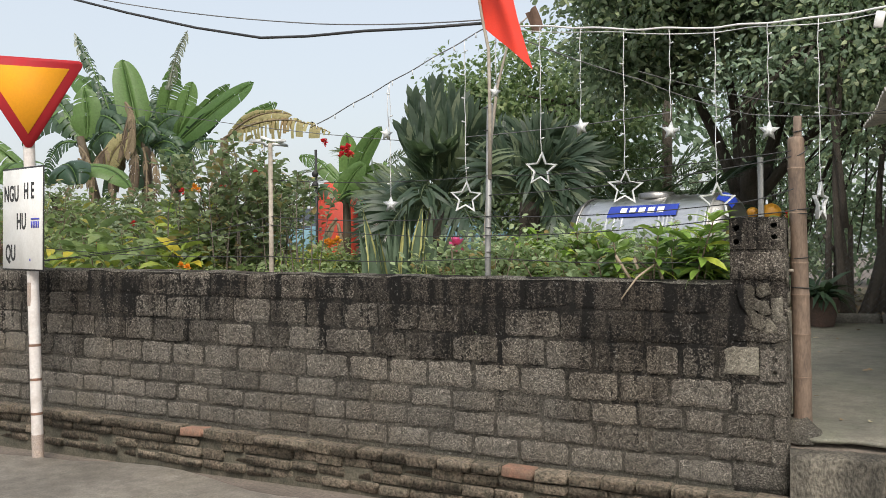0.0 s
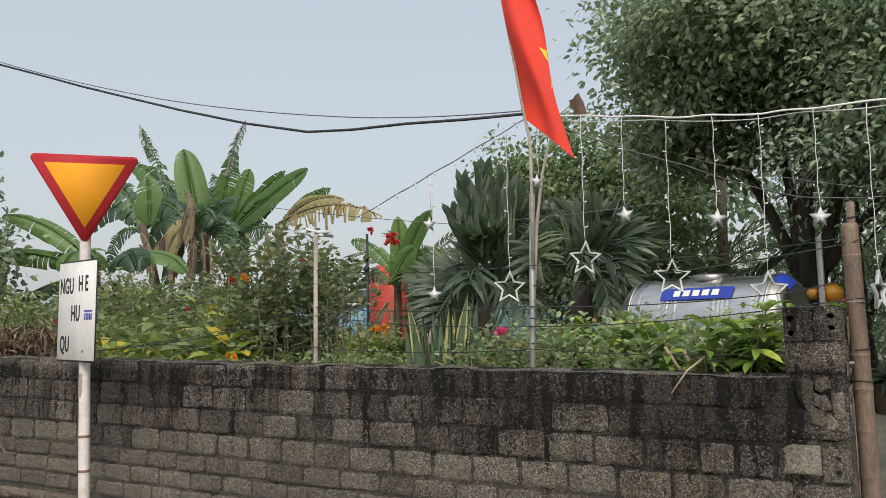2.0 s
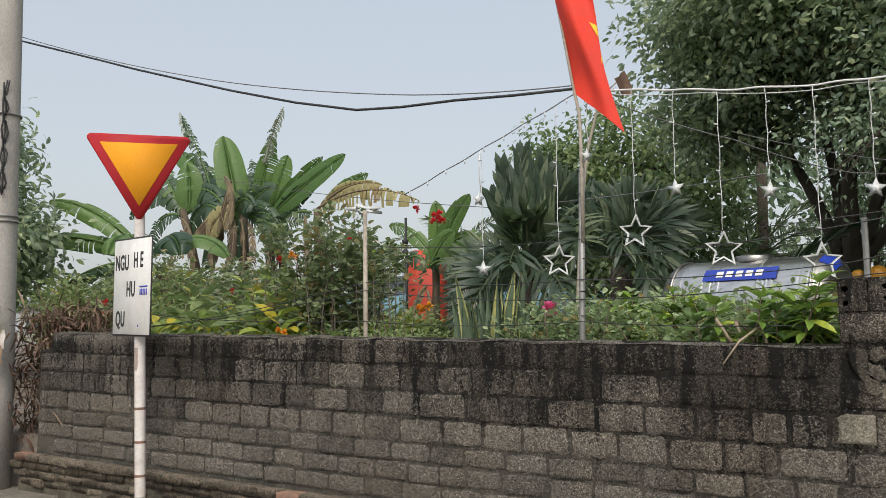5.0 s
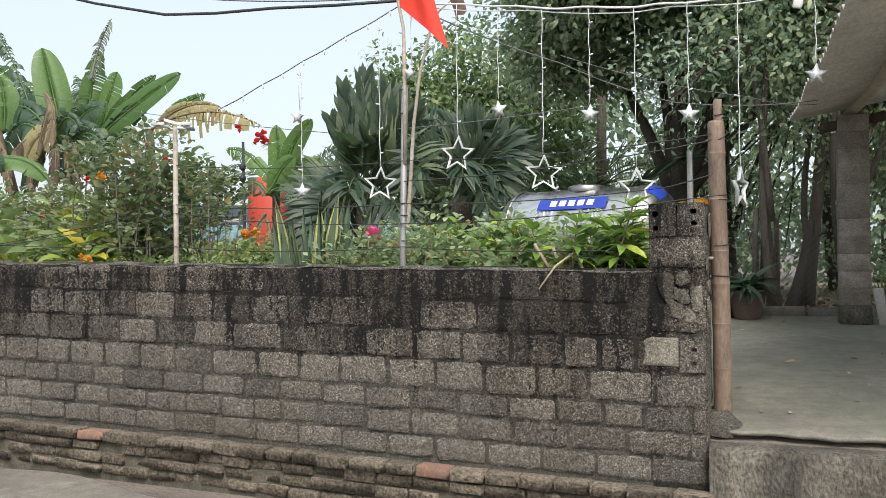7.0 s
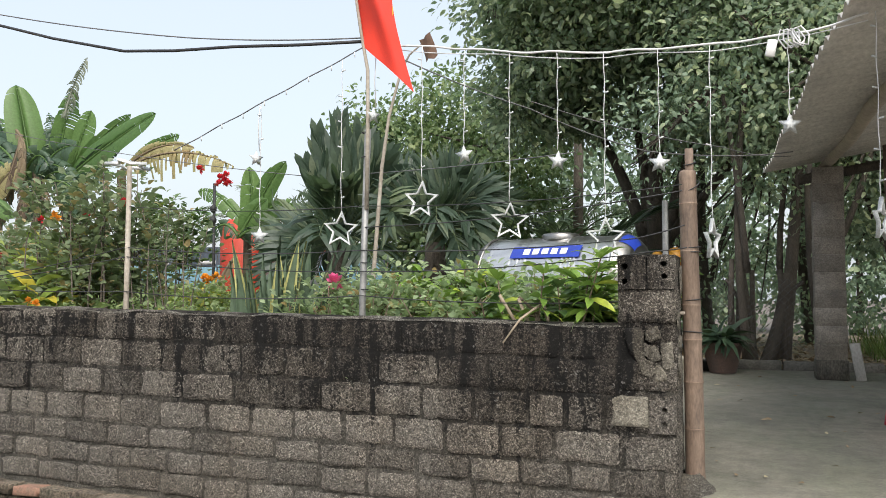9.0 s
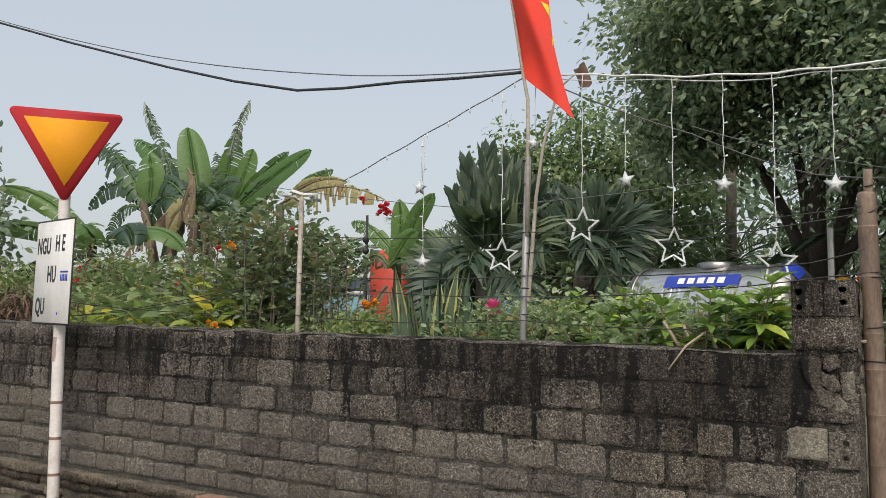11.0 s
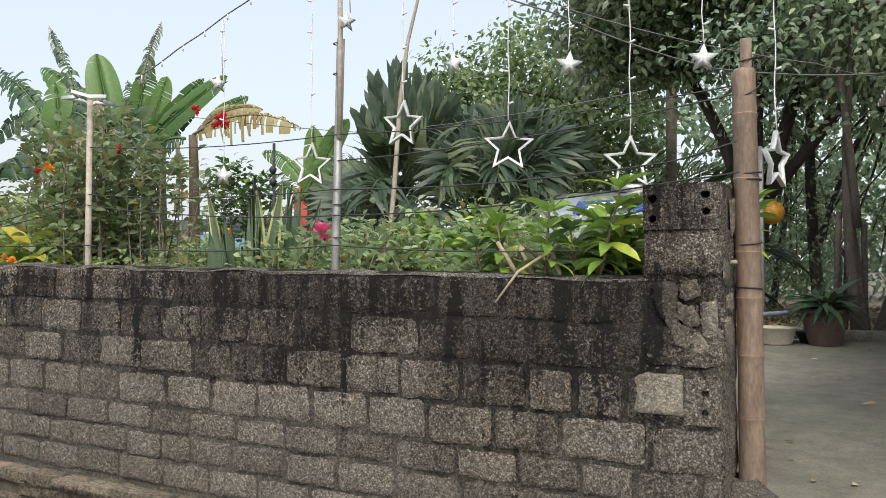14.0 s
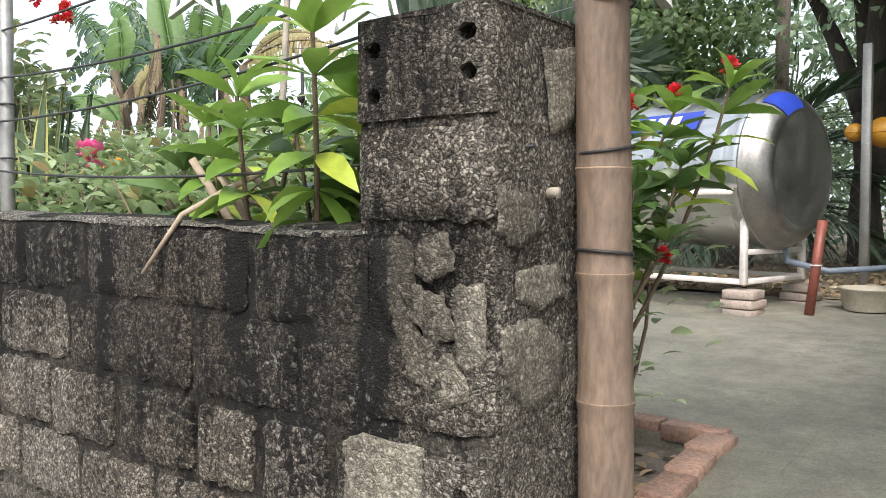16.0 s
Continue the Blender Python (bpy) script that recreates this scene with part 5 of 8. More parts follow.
def flowers(e, spots, r, petals, material, seed, name="blossom"):
    """Flower heads as parts of their plant."""
    for k, at in enumerate(spots):
        rng = np.random.default_rng(seed + k)
        D = unit(rng.normal(size=(petals, 3)) + np.array([0, -0.4, 0.6]))
        P = np.array(at) + D * r * 0.15
        leaf_part(name, e, material, P, D, r * rng.uniform(0.7, 1.1, petals), r * 0.75, -0.25, True, rng)


def build_garden():
    e = bush("bougainvillea", (-4.74, 6.2, 0.60), "tall woody bougainvillea shrub with few red bracts", (0.74, 0.45), 30, 66, (0.085, 0.056), L_BOUG, 41, 2.06, mat_twig=M_BARK_PALE, low=0.46, wood=0.014)
    flowers(e, ((-4.25, 5.9, 2.22), (-4.6, 5.9, 2.12), (-5.0, 5.85, 2.1)), 0.035, 18, M_PETAL_RED, 60)
    flowers(e, ((-4.78, 5.75, 2.12), (-4.74, 5.75, 2.10)), 0.035, 16, M_PETAL_ORANGE, 66)
    e = bush("bougainvillea", (-3.85, 6.0, 0.60), "arching bougainvillea sprays with crimson bracts", (0.42, 0.2), 9, 24, (0.075, 0.05), L_BOUG, 42, 1.78, whorl=1, mat_twig=M_BARK_PALE)
    flowers(e, ((-3.42, 6.02, 2.35), (-3.47, 6.04, 2.38), (-3.36, 5.98, 2.33), (-3.60, 5.95, 2.44), (-3.40, 6.0, 2.39), (-3.45, 5.98, 2.33)), 0.036, 22, M_PETAL_RED, 70)
    for k in range(9):
        x = -2.26 + 0.195 * k
        e = bush("rose_bush", (x, 5.24 + 0.12 * (k % 3), 0.55), "low dense rose bush with small serrated leaves", (0.24, 0.26), 32, 58, (0.062, 0.036), L_ROSE, 300 + k, 1.06 + 0.08 * (k % 2))
        if k == 1:
            flowers(e, ((-2.16, 5.32, 1.62),), 0.055, 34, M_PETAL_PINK, 71)
    for k in range(6):
        x = -2.4 + 0.36 * k
        bush("rose_bush", (x, 5.8, 0.58), "low dense rose bush with small serrated leaves", (0.3, 0.26), 26, 50, (0.06, 0.035), L_ROSE, 330 + k, 1.12 + 0.1 * (k % 2))
    for k, (x, y, h) in enumerate(((-1.05, 5.05, 0.98), (-0.85, 5.3, 1.1), (-1.3, 5.45, 1.24), (-1.45, 5.35, 1.1), (-1.0, 5.6, 1.15), (-0.7, 5.35, 1.18), (-1.7, 5.6, 1.22))):
        bush("shoot_shrub", (x, y, 0.55), "bright yellow-green shrub shoots above the wall", (0.22, 0.18), 12, 20, (0.09, 0.042), L_BRIGHT, 350 + k, h, whorl=1)
    bush("ixora_shrub", (-0.62, 5.08, 0.53), "large glossy-leaved ixora shrub beside the gate pillar", (0.33, 0.16), 20, 20, (0.16, 0.064), L_DEEP, 361, 1.09, whorl=1, up_bias=0.15)
    bush("ixora_shrub", (-0.50, 5.02, 0.53), "bright-leaved ixora tips beside the gate pillar", (0.2, 0.1), 10, 16, (0.17, 0.066), L_BRIGHT, 362, 1.15, whorl=1, up_bias=0.15)
    bush("ixora_shrub", (-0.85, 4.99, 0.53), "bright low ixora shoots against the wall", (0.2, 0.06), 10, 18, (0.12, 0.045), L_BRIGHT, 365, 0.97, whorl=1, up_bias=0.3)
    for k, (x, y, s) in enumerate(((-4.95, 5.7, 0.98), (-5.35, 5.95, 1.1), (-5.75, 5.85, 1.0), (-6.15, 6.1, 1.1), (-6.6, 6.0, 0.98), (-6.5, 6.6, 1.3), (-5.3, 6.6, 1.35), (-4.55, 5.6, 0.85), (-5.9, 6.9, 1.4), (-5.0, 6.3, 1.25))):
        bush("broadleaf_shrub", (x, y, 0.55), "yellow-green broad-leaved shrub behind the wall", (0.42, 0.35), 12, 13, (0.235, 0.10), L_CROTON if k % 2 == 0 else L_MID, 380 + k, 1.12 * s, droop=0.4)
    for k, (x, y, h) in enumerate(((-7.6, 8.2, 1.6), (-8.6, 7.6, 1.6), (-7.1, 8.8, 1.2), (-9.8, 8.6, 1.9), (-7.6, 6.9, 1.2), (-11.2, 8.4, 1.7), (-8.3, 9.6, 1.3), (-9.3, 10.4, 1.3), (-12.5, 9.2, 1.6), (-8.0, 10.8, 1.0))):
        e = bush("garden_shrub", (x, y, 0.75), "leafy green garden shrub among the bananas", (0.8, 0.6), 30, 34, (0.11, 0.055), L_MID if k % 3 else L_BOUG, 400 + k, h, fine=False)
        if k in (0, 1, 3):
            flowers(e, ((x + 0.3, y - 0.5, 0.75 + h * 0.75), (x - 0.3, y - 0.5, 0.75 + h * 0.6)), 0.045, 18, M_PETAL_RED, 90 + 5 * k)
    for k, (x, y) in enumerate(((-3.32, 5.3), (-3.6, 5.3), (-3.9, 5.35), (-4.3, 5.3), (-3.1, 6.3), (-3.9, 6.8), (-4.6, 7.0))):
        e = bush("herb_clump", (x, y, 0.55), "low feathery green herbs along the wall", (0.28, 0.22), 50, 46, (0.058, 0.024), L_MID, 420 + k, 0.95 if y < 6 else 0.92, fine=False)
        if k == 3:
            flowers(e, ((-4.42, 5.15, 1.5), (-4.36, 5.15, 1.48)), 0.035, 20, M_PETAL_ORANGE, 130)
        if k == 5:
            flowers(e, ((-3.92, 6.6, 1.66), (-3.85, 6.6, 1.69), (-3.98, 6.62, 1.68)), 0.042, 26, M_PETAL_ORANGE, 140)
    for k, (x, y) in enumerate(((-5.2, 8.2), (-4.2, 8.8), (-3.3, 8.4), (-2.6, 7.6), (-6.3, 10.4), (-2.6, 9.6), (-4.6, 9.9), (-3.3, 7.2))):
        bush("low_shrub", (x, y, 0.78), "low mid-green shrub in the garden", (0.7, 0.5), 24, 32, (0.085, 0.042), L_MID, 440 + k, 0.68, fine=False)
    for k, (x, y, h) in enumerate(((-6.5, 10.6, 0.85), (-5.7, 10.7, 0.8), (-7.6, 10.5, 1.1))):
        bush("low_shrub", (x, y, 0.78), "dense low green shrub in the garden", (0.6, 0.45), 40, 44, (0.09, 0.045), L_MID if k else L_CROTON, 455 + k, h, fine=False)
    rng = np.random.default_rng(9)
    e = thing("brush_heap", (-7.5, 5.6, 0.5), "heap of dry brown cut brush", "brush heap")
    n = 3600
    hgt = rng.uniform(0, 1.0, n)
    P = np.stack([-7.5 + rng.normal(0, 0.27, n) * (1.1 - 0.6 * hgt), 5.6 + rng.normal(0, 0.3, n), 0.5 + 1.25 * hgt], 1)
    leaf_part("brushwood", e, L_BRUSH, P, rng.normal(0, 1, P.shape) + np.array([0, 0, -0.3]), rng.uniform(0.08, 0.24, n), 0.02, 0.3, False, rng)


build_garden()


def build_snake_plant():
    rng = random.Random(15)
    e = thing("snake_plant", (-2.60, 5.3, 0.57), "snake plant with upright yellow-edged sword leaves", "snake plant")
    for k in range(34):
        a, r = rng.uniform(0, 6.28), rng.uniform(0.02, 0.19)
        b = Vector((-2.60 + r * 1.4 * math.cos(a), 5.3 + r * math.sin(a), 0.55))
        h = rng.uniform(0.95, 1.38)
        lean = Vector((math.cos(a) * rng.uniform(0, 0.22), math.sin(a) * 0.1, 0))
        az = rng.uniform(-0.7, 0.7)
        s = Vector((math.cos(az), math.sin(az), 0))
        for inner, mt in ((1.0, L_SNAKE_EDGE), (0.62, L_SNAKE)):
            rows = []
            for i in range(9):
                t = i / 8
                w = 0.040 * (0.55 + 0.9 * math.sin(math.pi * min(1, 0.2 + 0.62 * t))) * (1 - t ** 6) * inner
                c = b + Vector((0, 0, h * t)) + lean * t * t + s.cross(Vector((0, 0, 1))) * (0.003 if inner < 1 else 0)
                rows.append([c - s * w, c + s.cross(Vector((0, 0, 1))) * -0.010, c + s * w])
            if inner == 1.0 and k % 3 != 0:
                mt = L_SNAKE
            under("leaf" if inner == 1 else "leaf_centre", Geo().grid(rows), mt, e, smooth=True)


build_snake_plant()


# the garden lies on axes of its own, turned a little from the wall's
GARDEN = Matrix.Translation((0.25, 0.17, 0.74)) @ Matrix.Rotation(radians(3.2), 4, "Z") @ Matrix.Diagonal((1, 1, 1.08, 1)) @ Matrix.Translation((0, 0, -0.82))
for ob in list(scene.objects):
    if ob not in LAID and ob.parent is None:
        ob.matrix_basis = GARDEN @ ob.matrix_basis


# ---- tall plants on the road's axes ----
FACE = Vector((0.68, -0.73, 0.08)).normalized()  # from the banana clump towards the road
L_WISP = leaf_mat("frayed_grey_leaf", (0.28, 0.31, 0.24), (0.40, 0.42, 0.34), (0.2, 0.22, 0.16), 0.2, 0.6, 0.35)


def curve_pts(p0, p1, bow, n):
    p0, p1 = Vector(p0), Vector(p1)
    c = (p0 + p1) / 2 + Vector(bow)
    return [p0 * (1 - t) ** 2 + c * 2 * t * (1 - t) + p1 * t * t for t in (i / n for i in range(n + 1))]


def blade(e, p0, p1, bow, W, tear, hang, material, rng, turn=0.0, label=""):
    """A banana leaf on a bowed midrib: two half blades, cut into strips that gape and hang where it is torn."""
    n = 26
    mid = curve_pts(p0, p1, bow, n)
    g = Geo()
    sides = []
    for i in range(n + 1):
        d = (mid[min(i + 1, n)] - mid[max(i - 1, 0)]).normalized()
        face = Matrix.Rotation(turn, 3, d) @ FACE
        sd = d.cross(face).normalized()
        sides.append((sd, sd.cross(d).normalized()))
    for s in (-1, 1):
        droop, short, curl = 0.0, 1.0, 0.0
        for i in range(n):
            if i == 0 or rng.random() < 0.10 + 0.75 * tear:
                droop = hang * rng.uniform(0.45, 1.25) + rng.uniform(-0.05, 0.05)
                short = rng.uniform(0.55, 1.0) if tear > 0.6 else rng.uniform(1 - 0.25 * tear, 1.0)
                curl = rng.uniform(-0.35, 0.35) * tear
                cut_ = True
            else:
                cut_ = False
            gap = rng.uniform(0.15, 0.6) * tear if cut_ else 0.0
            rows = []
            for t in ((i + gap) / n, (i + 1) / n):
                w = W * 0.5 * min(1.0, 0.35 + 2.4 * t) * max(0.0, 1 - t ** 5) ** 0.6 * short
                k = min(n - 1, int(t * n))
                f = t * n - k
                m = mid[k].lerp(mid[k + 1], f)
                sd = sides[k][0].lerp(sides[k + 1][0], f)
                up = sides[k][1].lerp(sides[k + 1][1], f)
                row = []
                for q in (0.0, 0.3, 0.65, 1.0):
                    out = sd * s * (1 - 0.55 * min(1.0, droop) * q) + up * (0.30 * (1 - q) + curl * q)
                    row.append(m + out * w * q + Vector((0, 0, -droop * w * q * q * 1.15)))
                rows.append(row)
            g.grid(rows)
    ob = under("leaf", g, material, e, label, smooth=True)
    bm = bmesh.new()
    bm.from_mesh(ob.data)
    bmesh.ops.remove_doubles(bm, verts=bm.verts[:], dist=0.0005)
    bm.to_mesh(ob.data)
    bm.free()
    rib = L_BANANA if material in (L_BANANA, L_BANANA_SHADED) else (L_WISP if material is L_WISP else L_DEAD)
    under("midrib", Geo().tube(mid, [0.03 * (1 - 0.85 * i / n) for i in range(n + 1)], 6), rib, e, smooth=True)
    return ob


def tall_banana(name, label, base, stems, leaves, seed):
    rng = random.Random(seed)
    e = thing(name, base, label, "banana plant")
    for x, y, tx, tz, r in stems:
        pts, rad = limb((x, y, base[2] - 0.05), (tx, y, tz), r, r * 0.62, 0.05, 8, seed)
        under("pseudostem", Geo().tube(pts, rad, 12), M_STEM_BANANA, e, smooth=True)
    names = {L_DEAD: "withered brown leaf", L_YELLOWING: "yellowing torn leaf", L_WISP: "frayed grey leaf tip"}
    for x0, z0, x1, z1, dy, bx, bz, W, tear, hang, mt, turn in leaves:
        y = base[1] + dy
        if mt is L_DEAD:
            hang, tear, W = hang + 0.9, tear * 0.6, W * 0.85
        blade(e, (x0, y, z0), (x1, y - 0.25 * (mt is L_DEAD), z1), (bx, 0, bz), W, tear, hang, mt, rng, turn, names.get(mt, ""))
    return e


def build_bananas():
    B, K, X, Y, S = L_BANANA, L_BANANA_SHADED, L_DEAD, L_YELLOWING, L_WISP
    tall_banana("banana_clump", "tall banana clump with one upright broad leaf and frayed withered ones", (-14.0, 14.15, 0.74),
                ((-14.0, 14.2, -14.2, 4.4, 0.17), (-13.5, 14.5, -13.6, 4.3, 0.15), (-13.0, 14.4, -13.1, 4.1, 0.13)),
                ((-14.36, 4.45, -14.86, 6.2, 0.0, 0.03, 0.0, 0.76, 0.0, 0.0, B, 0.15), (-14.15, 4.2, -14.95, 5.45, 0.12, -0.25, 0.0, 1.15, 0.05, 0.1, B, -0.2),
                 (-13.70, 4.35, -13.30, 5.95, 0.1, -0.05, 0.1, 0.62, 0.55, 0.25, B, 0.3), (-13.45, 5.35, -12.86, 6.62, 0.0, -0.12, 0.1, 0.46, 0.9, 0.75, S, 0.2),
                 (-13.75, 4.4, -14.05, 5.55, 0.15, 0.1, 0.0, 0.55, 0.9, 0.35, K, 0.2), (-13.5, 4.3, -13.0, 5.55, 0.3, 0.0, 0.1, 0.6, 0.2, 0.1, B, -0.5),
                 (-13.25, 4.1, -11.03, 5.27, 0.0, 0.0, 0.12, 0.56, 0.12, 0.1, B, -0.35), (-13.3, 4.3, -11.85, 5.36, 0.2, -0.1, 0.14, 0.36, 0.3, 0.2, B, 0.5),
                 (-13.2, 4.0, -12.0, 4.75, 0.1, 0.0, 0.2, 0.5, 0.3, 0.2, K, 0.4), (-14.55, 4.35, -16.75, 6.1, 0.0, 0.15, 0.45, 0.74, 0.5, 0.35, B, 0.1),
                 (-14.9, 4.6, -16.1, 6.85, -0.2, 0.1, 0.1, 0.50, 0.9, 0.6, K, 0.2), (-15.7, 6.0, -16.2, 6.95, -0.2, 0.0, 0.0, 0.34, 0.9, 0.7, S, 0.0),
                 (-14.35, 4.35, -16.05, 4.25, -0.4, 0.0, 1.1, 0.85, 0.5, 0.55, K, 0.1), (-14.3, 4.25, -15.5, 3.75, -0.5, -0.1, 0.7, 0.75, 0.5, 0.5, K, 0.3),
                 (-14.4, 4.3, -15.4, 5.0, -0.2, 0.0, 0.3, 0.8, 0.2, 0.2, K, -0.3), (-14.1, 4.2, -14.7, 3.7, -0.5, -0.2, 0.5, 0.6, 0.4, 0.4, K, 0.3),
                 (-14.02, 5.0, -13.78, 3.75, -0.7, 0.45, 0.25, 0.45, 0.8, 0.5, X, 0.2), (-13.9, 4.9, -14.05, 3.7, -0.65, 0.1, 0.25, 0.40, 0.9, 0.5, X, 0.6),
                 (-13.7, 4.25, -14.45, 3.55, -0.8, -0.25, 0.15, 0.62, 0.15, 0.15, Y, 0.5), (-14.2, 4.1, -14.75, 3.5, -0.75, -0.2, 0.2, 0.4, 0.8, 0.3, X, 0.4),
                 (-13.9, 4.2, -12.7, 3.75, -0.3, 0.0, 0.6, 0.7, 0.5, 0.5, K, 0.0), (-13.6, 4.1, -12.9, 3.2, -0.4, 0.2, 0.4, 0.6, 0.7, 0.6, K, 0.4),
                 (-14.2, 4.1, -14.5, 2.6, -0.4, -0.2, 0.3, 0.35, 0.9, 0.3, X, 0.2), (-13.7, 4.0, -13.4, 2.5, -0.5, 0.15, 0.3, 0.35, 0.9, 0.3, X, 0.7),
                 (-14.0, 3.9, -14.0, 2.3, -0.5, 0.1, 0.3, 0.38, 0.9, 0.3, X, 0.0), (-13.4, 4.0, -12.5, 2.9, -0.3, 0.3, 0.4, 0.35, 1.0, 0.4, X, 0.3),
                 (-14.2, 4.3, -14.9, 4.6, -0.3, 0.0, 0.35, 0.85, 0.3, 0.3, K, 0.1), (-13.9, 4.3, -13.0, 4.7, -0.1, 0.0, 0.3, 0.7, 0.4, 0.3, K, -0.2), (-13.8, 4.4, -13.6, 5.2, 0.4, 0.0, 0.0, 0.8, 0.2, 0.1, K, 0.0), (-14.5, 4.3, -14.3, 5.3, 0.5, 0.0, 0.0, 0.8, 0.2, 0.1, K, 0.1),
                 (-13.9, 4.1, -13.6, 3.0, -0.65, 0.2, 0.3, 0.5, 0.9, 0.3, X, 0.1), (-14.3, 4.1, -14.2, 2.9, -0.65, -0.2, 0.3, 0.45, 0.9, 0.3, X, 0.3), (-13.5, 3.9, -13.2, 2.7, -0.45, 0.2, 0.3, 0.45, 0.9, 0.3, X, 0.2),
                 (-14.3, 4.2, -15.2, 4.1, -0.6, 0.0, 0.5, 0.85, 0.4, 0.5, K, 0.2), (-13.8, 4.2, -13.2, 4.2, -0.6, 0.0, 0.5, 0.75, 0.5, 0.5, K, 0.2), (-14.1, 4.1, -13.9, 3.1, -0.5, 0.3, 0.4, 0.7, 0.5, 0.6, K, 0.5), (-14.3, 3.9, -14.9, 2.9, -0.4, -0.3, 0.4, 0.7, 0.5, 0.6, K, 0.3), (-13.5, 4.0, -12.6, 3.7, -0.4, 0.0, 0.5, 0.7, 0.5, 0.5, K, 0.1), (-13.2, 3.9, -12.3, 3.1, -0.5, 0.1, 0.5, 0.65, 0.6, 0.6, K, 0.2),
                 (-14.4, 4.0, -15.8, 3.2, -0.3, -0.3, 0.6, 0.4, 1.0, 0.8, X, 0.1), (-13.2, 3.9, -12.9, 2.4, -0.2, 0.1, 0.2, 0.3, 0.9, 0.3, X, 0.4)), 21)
    tall_banana("banana_plant", "leaning banana plant with a long comb-torn leaf", (-14.5, 13.5, 0.74),
                ((-14.5, 13.5, -15.5, 4.35, 0.14),),
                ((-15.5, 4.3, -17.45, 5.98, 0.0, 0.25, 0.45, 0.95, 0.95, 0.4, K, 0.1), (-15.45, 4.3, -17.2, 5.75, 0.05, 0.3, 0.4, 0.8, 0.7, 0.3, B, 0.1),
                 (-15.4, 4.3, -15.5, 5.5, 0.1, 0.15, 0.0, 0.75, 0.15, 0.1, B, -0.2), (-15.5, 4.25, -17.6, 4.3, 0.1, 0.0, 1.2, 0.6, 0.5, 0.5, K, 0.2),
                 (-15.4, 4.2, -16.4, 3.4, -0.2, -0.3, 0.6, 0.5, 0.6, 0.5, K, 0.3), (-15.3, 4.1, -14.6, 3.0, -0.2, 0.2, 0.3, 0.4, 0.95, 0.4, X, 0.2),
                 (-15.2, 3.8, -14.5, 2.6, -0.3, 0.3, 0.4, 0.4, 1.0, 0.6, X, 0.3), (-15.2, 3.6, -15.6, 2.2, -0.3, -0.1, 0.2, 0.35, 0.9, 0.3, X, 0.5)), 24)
    tall_banana("banana_plant", "banana plant with yellowed leaves whose strips hang like a fringe", (-11.2, 13.4, 0.74),
                ((-11.2, 13.4, -11.2, 4.0, 0.13),),
                ((-11.2, 4.0, -8.60, 3.92, 0.0, 0.0, 0.62, 0.62, 1.0, 0.95, Y, 0.0), (-11.2, 4.1, -9.6, 4.36, 0.15, 0.0, 0.42, 0.42, 0.35, 0.4, Y, 0.0), (-11.15, 4.1, -10.0, 4.65, 0.2, 0.0, 0.2, 0.36, 0.3, 0.3, B, 0.2),
                 (-11.2, 3.9, -12.3, 3.3, -0.2, -0.2, 0.5, 0.5, 0.6, 0.5, K, 0.0), (-11.2, 3.8, -11.0, 2.4, -0.4, 0.2, 0.2, 0.4, 0.9, 0.3, X, 0.3)), 25)
    tall_banana("young_banana_plant", "young bright green banana plant with dark stem", (-7.7, 12.3, 0.74),
                ((-7.7, 12.3, -7.56, 2.65, 0.10),),
                ((-7.52, 2.6, -6.83, 3.75, 0.0, -0.10, 0.2, 0.36, 0.15, 0.1, B, 0.1), (-7.58, 2.6, -7.60, 3.72, 0.1, 0.1, 0.0, 0.52, 0.3, 0.2, B, 0.3), (-7.56, 2.68, -8.55, 3.32, 0.0, -0.1, 0.45, 0.36, 0.6, 0.5, B, 0.0),
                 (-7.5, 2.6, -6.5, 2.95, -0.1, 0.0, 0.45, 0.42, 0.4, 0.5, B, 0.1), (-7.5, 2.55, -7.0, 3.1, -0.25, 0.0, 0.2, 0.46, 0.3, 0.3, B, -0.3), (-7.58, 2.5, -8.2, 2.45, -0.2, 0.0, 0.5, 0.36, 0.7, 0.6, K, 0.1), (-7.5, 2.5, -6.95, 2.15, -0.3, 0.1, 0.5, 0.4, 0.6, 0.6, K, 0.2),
                 (-7.62, 2.2, -7.95, 1.2, -0.2, -0.1, 0.2, 0.24, 0.9, 0.3, X, 0.3), (-7.6, 2.1, -7.4, 1.2, -0.2, 0.1, 0.2, 0.24, 0.9, 0.3, X, 0.1)), 23)


build_bananas()
for k, (x, y, h) in enumerate(((-12.3, 12.2, 2.25), (-13.6, 12.2, 2.2), (-15.0, 12.4, 2.3), (-16.4, 12.6, 2.3), (-11.3, 12.2, 1.7), (-17.8, 13.0, 2.1))):
    bush("garden_shrub", (x, y, 0.74), "leafy green garden shrub among the bananas", (0.95, 0.7), 34, 44, (0.14, 0.07), L_MID if k % 3 else L_BOUG, 470 + k, h, fine=False)

for k, (x, y, h) in enumerate(((-7.35, 10.9, 1.12), (-6.55, 10.3, 1.08), (-8.1, 11.2, 1.05))):
    bush("low_shrub", (x, y, 0.74), "low mid-green shrub in the garden", (0.55, 0.4), 24, 30, (0.10, 0.05), L_MID, 480 + k, h, fine=False)
bush("citrus_shrub", (-9.4, 12.6, 0.74), "dark leafy citrus shrub with open twigs", (0.68, 0.5), 26, 40, (0.15, 0.085), L_DEEP, 460, 2.7, fine=False, low=0.5)


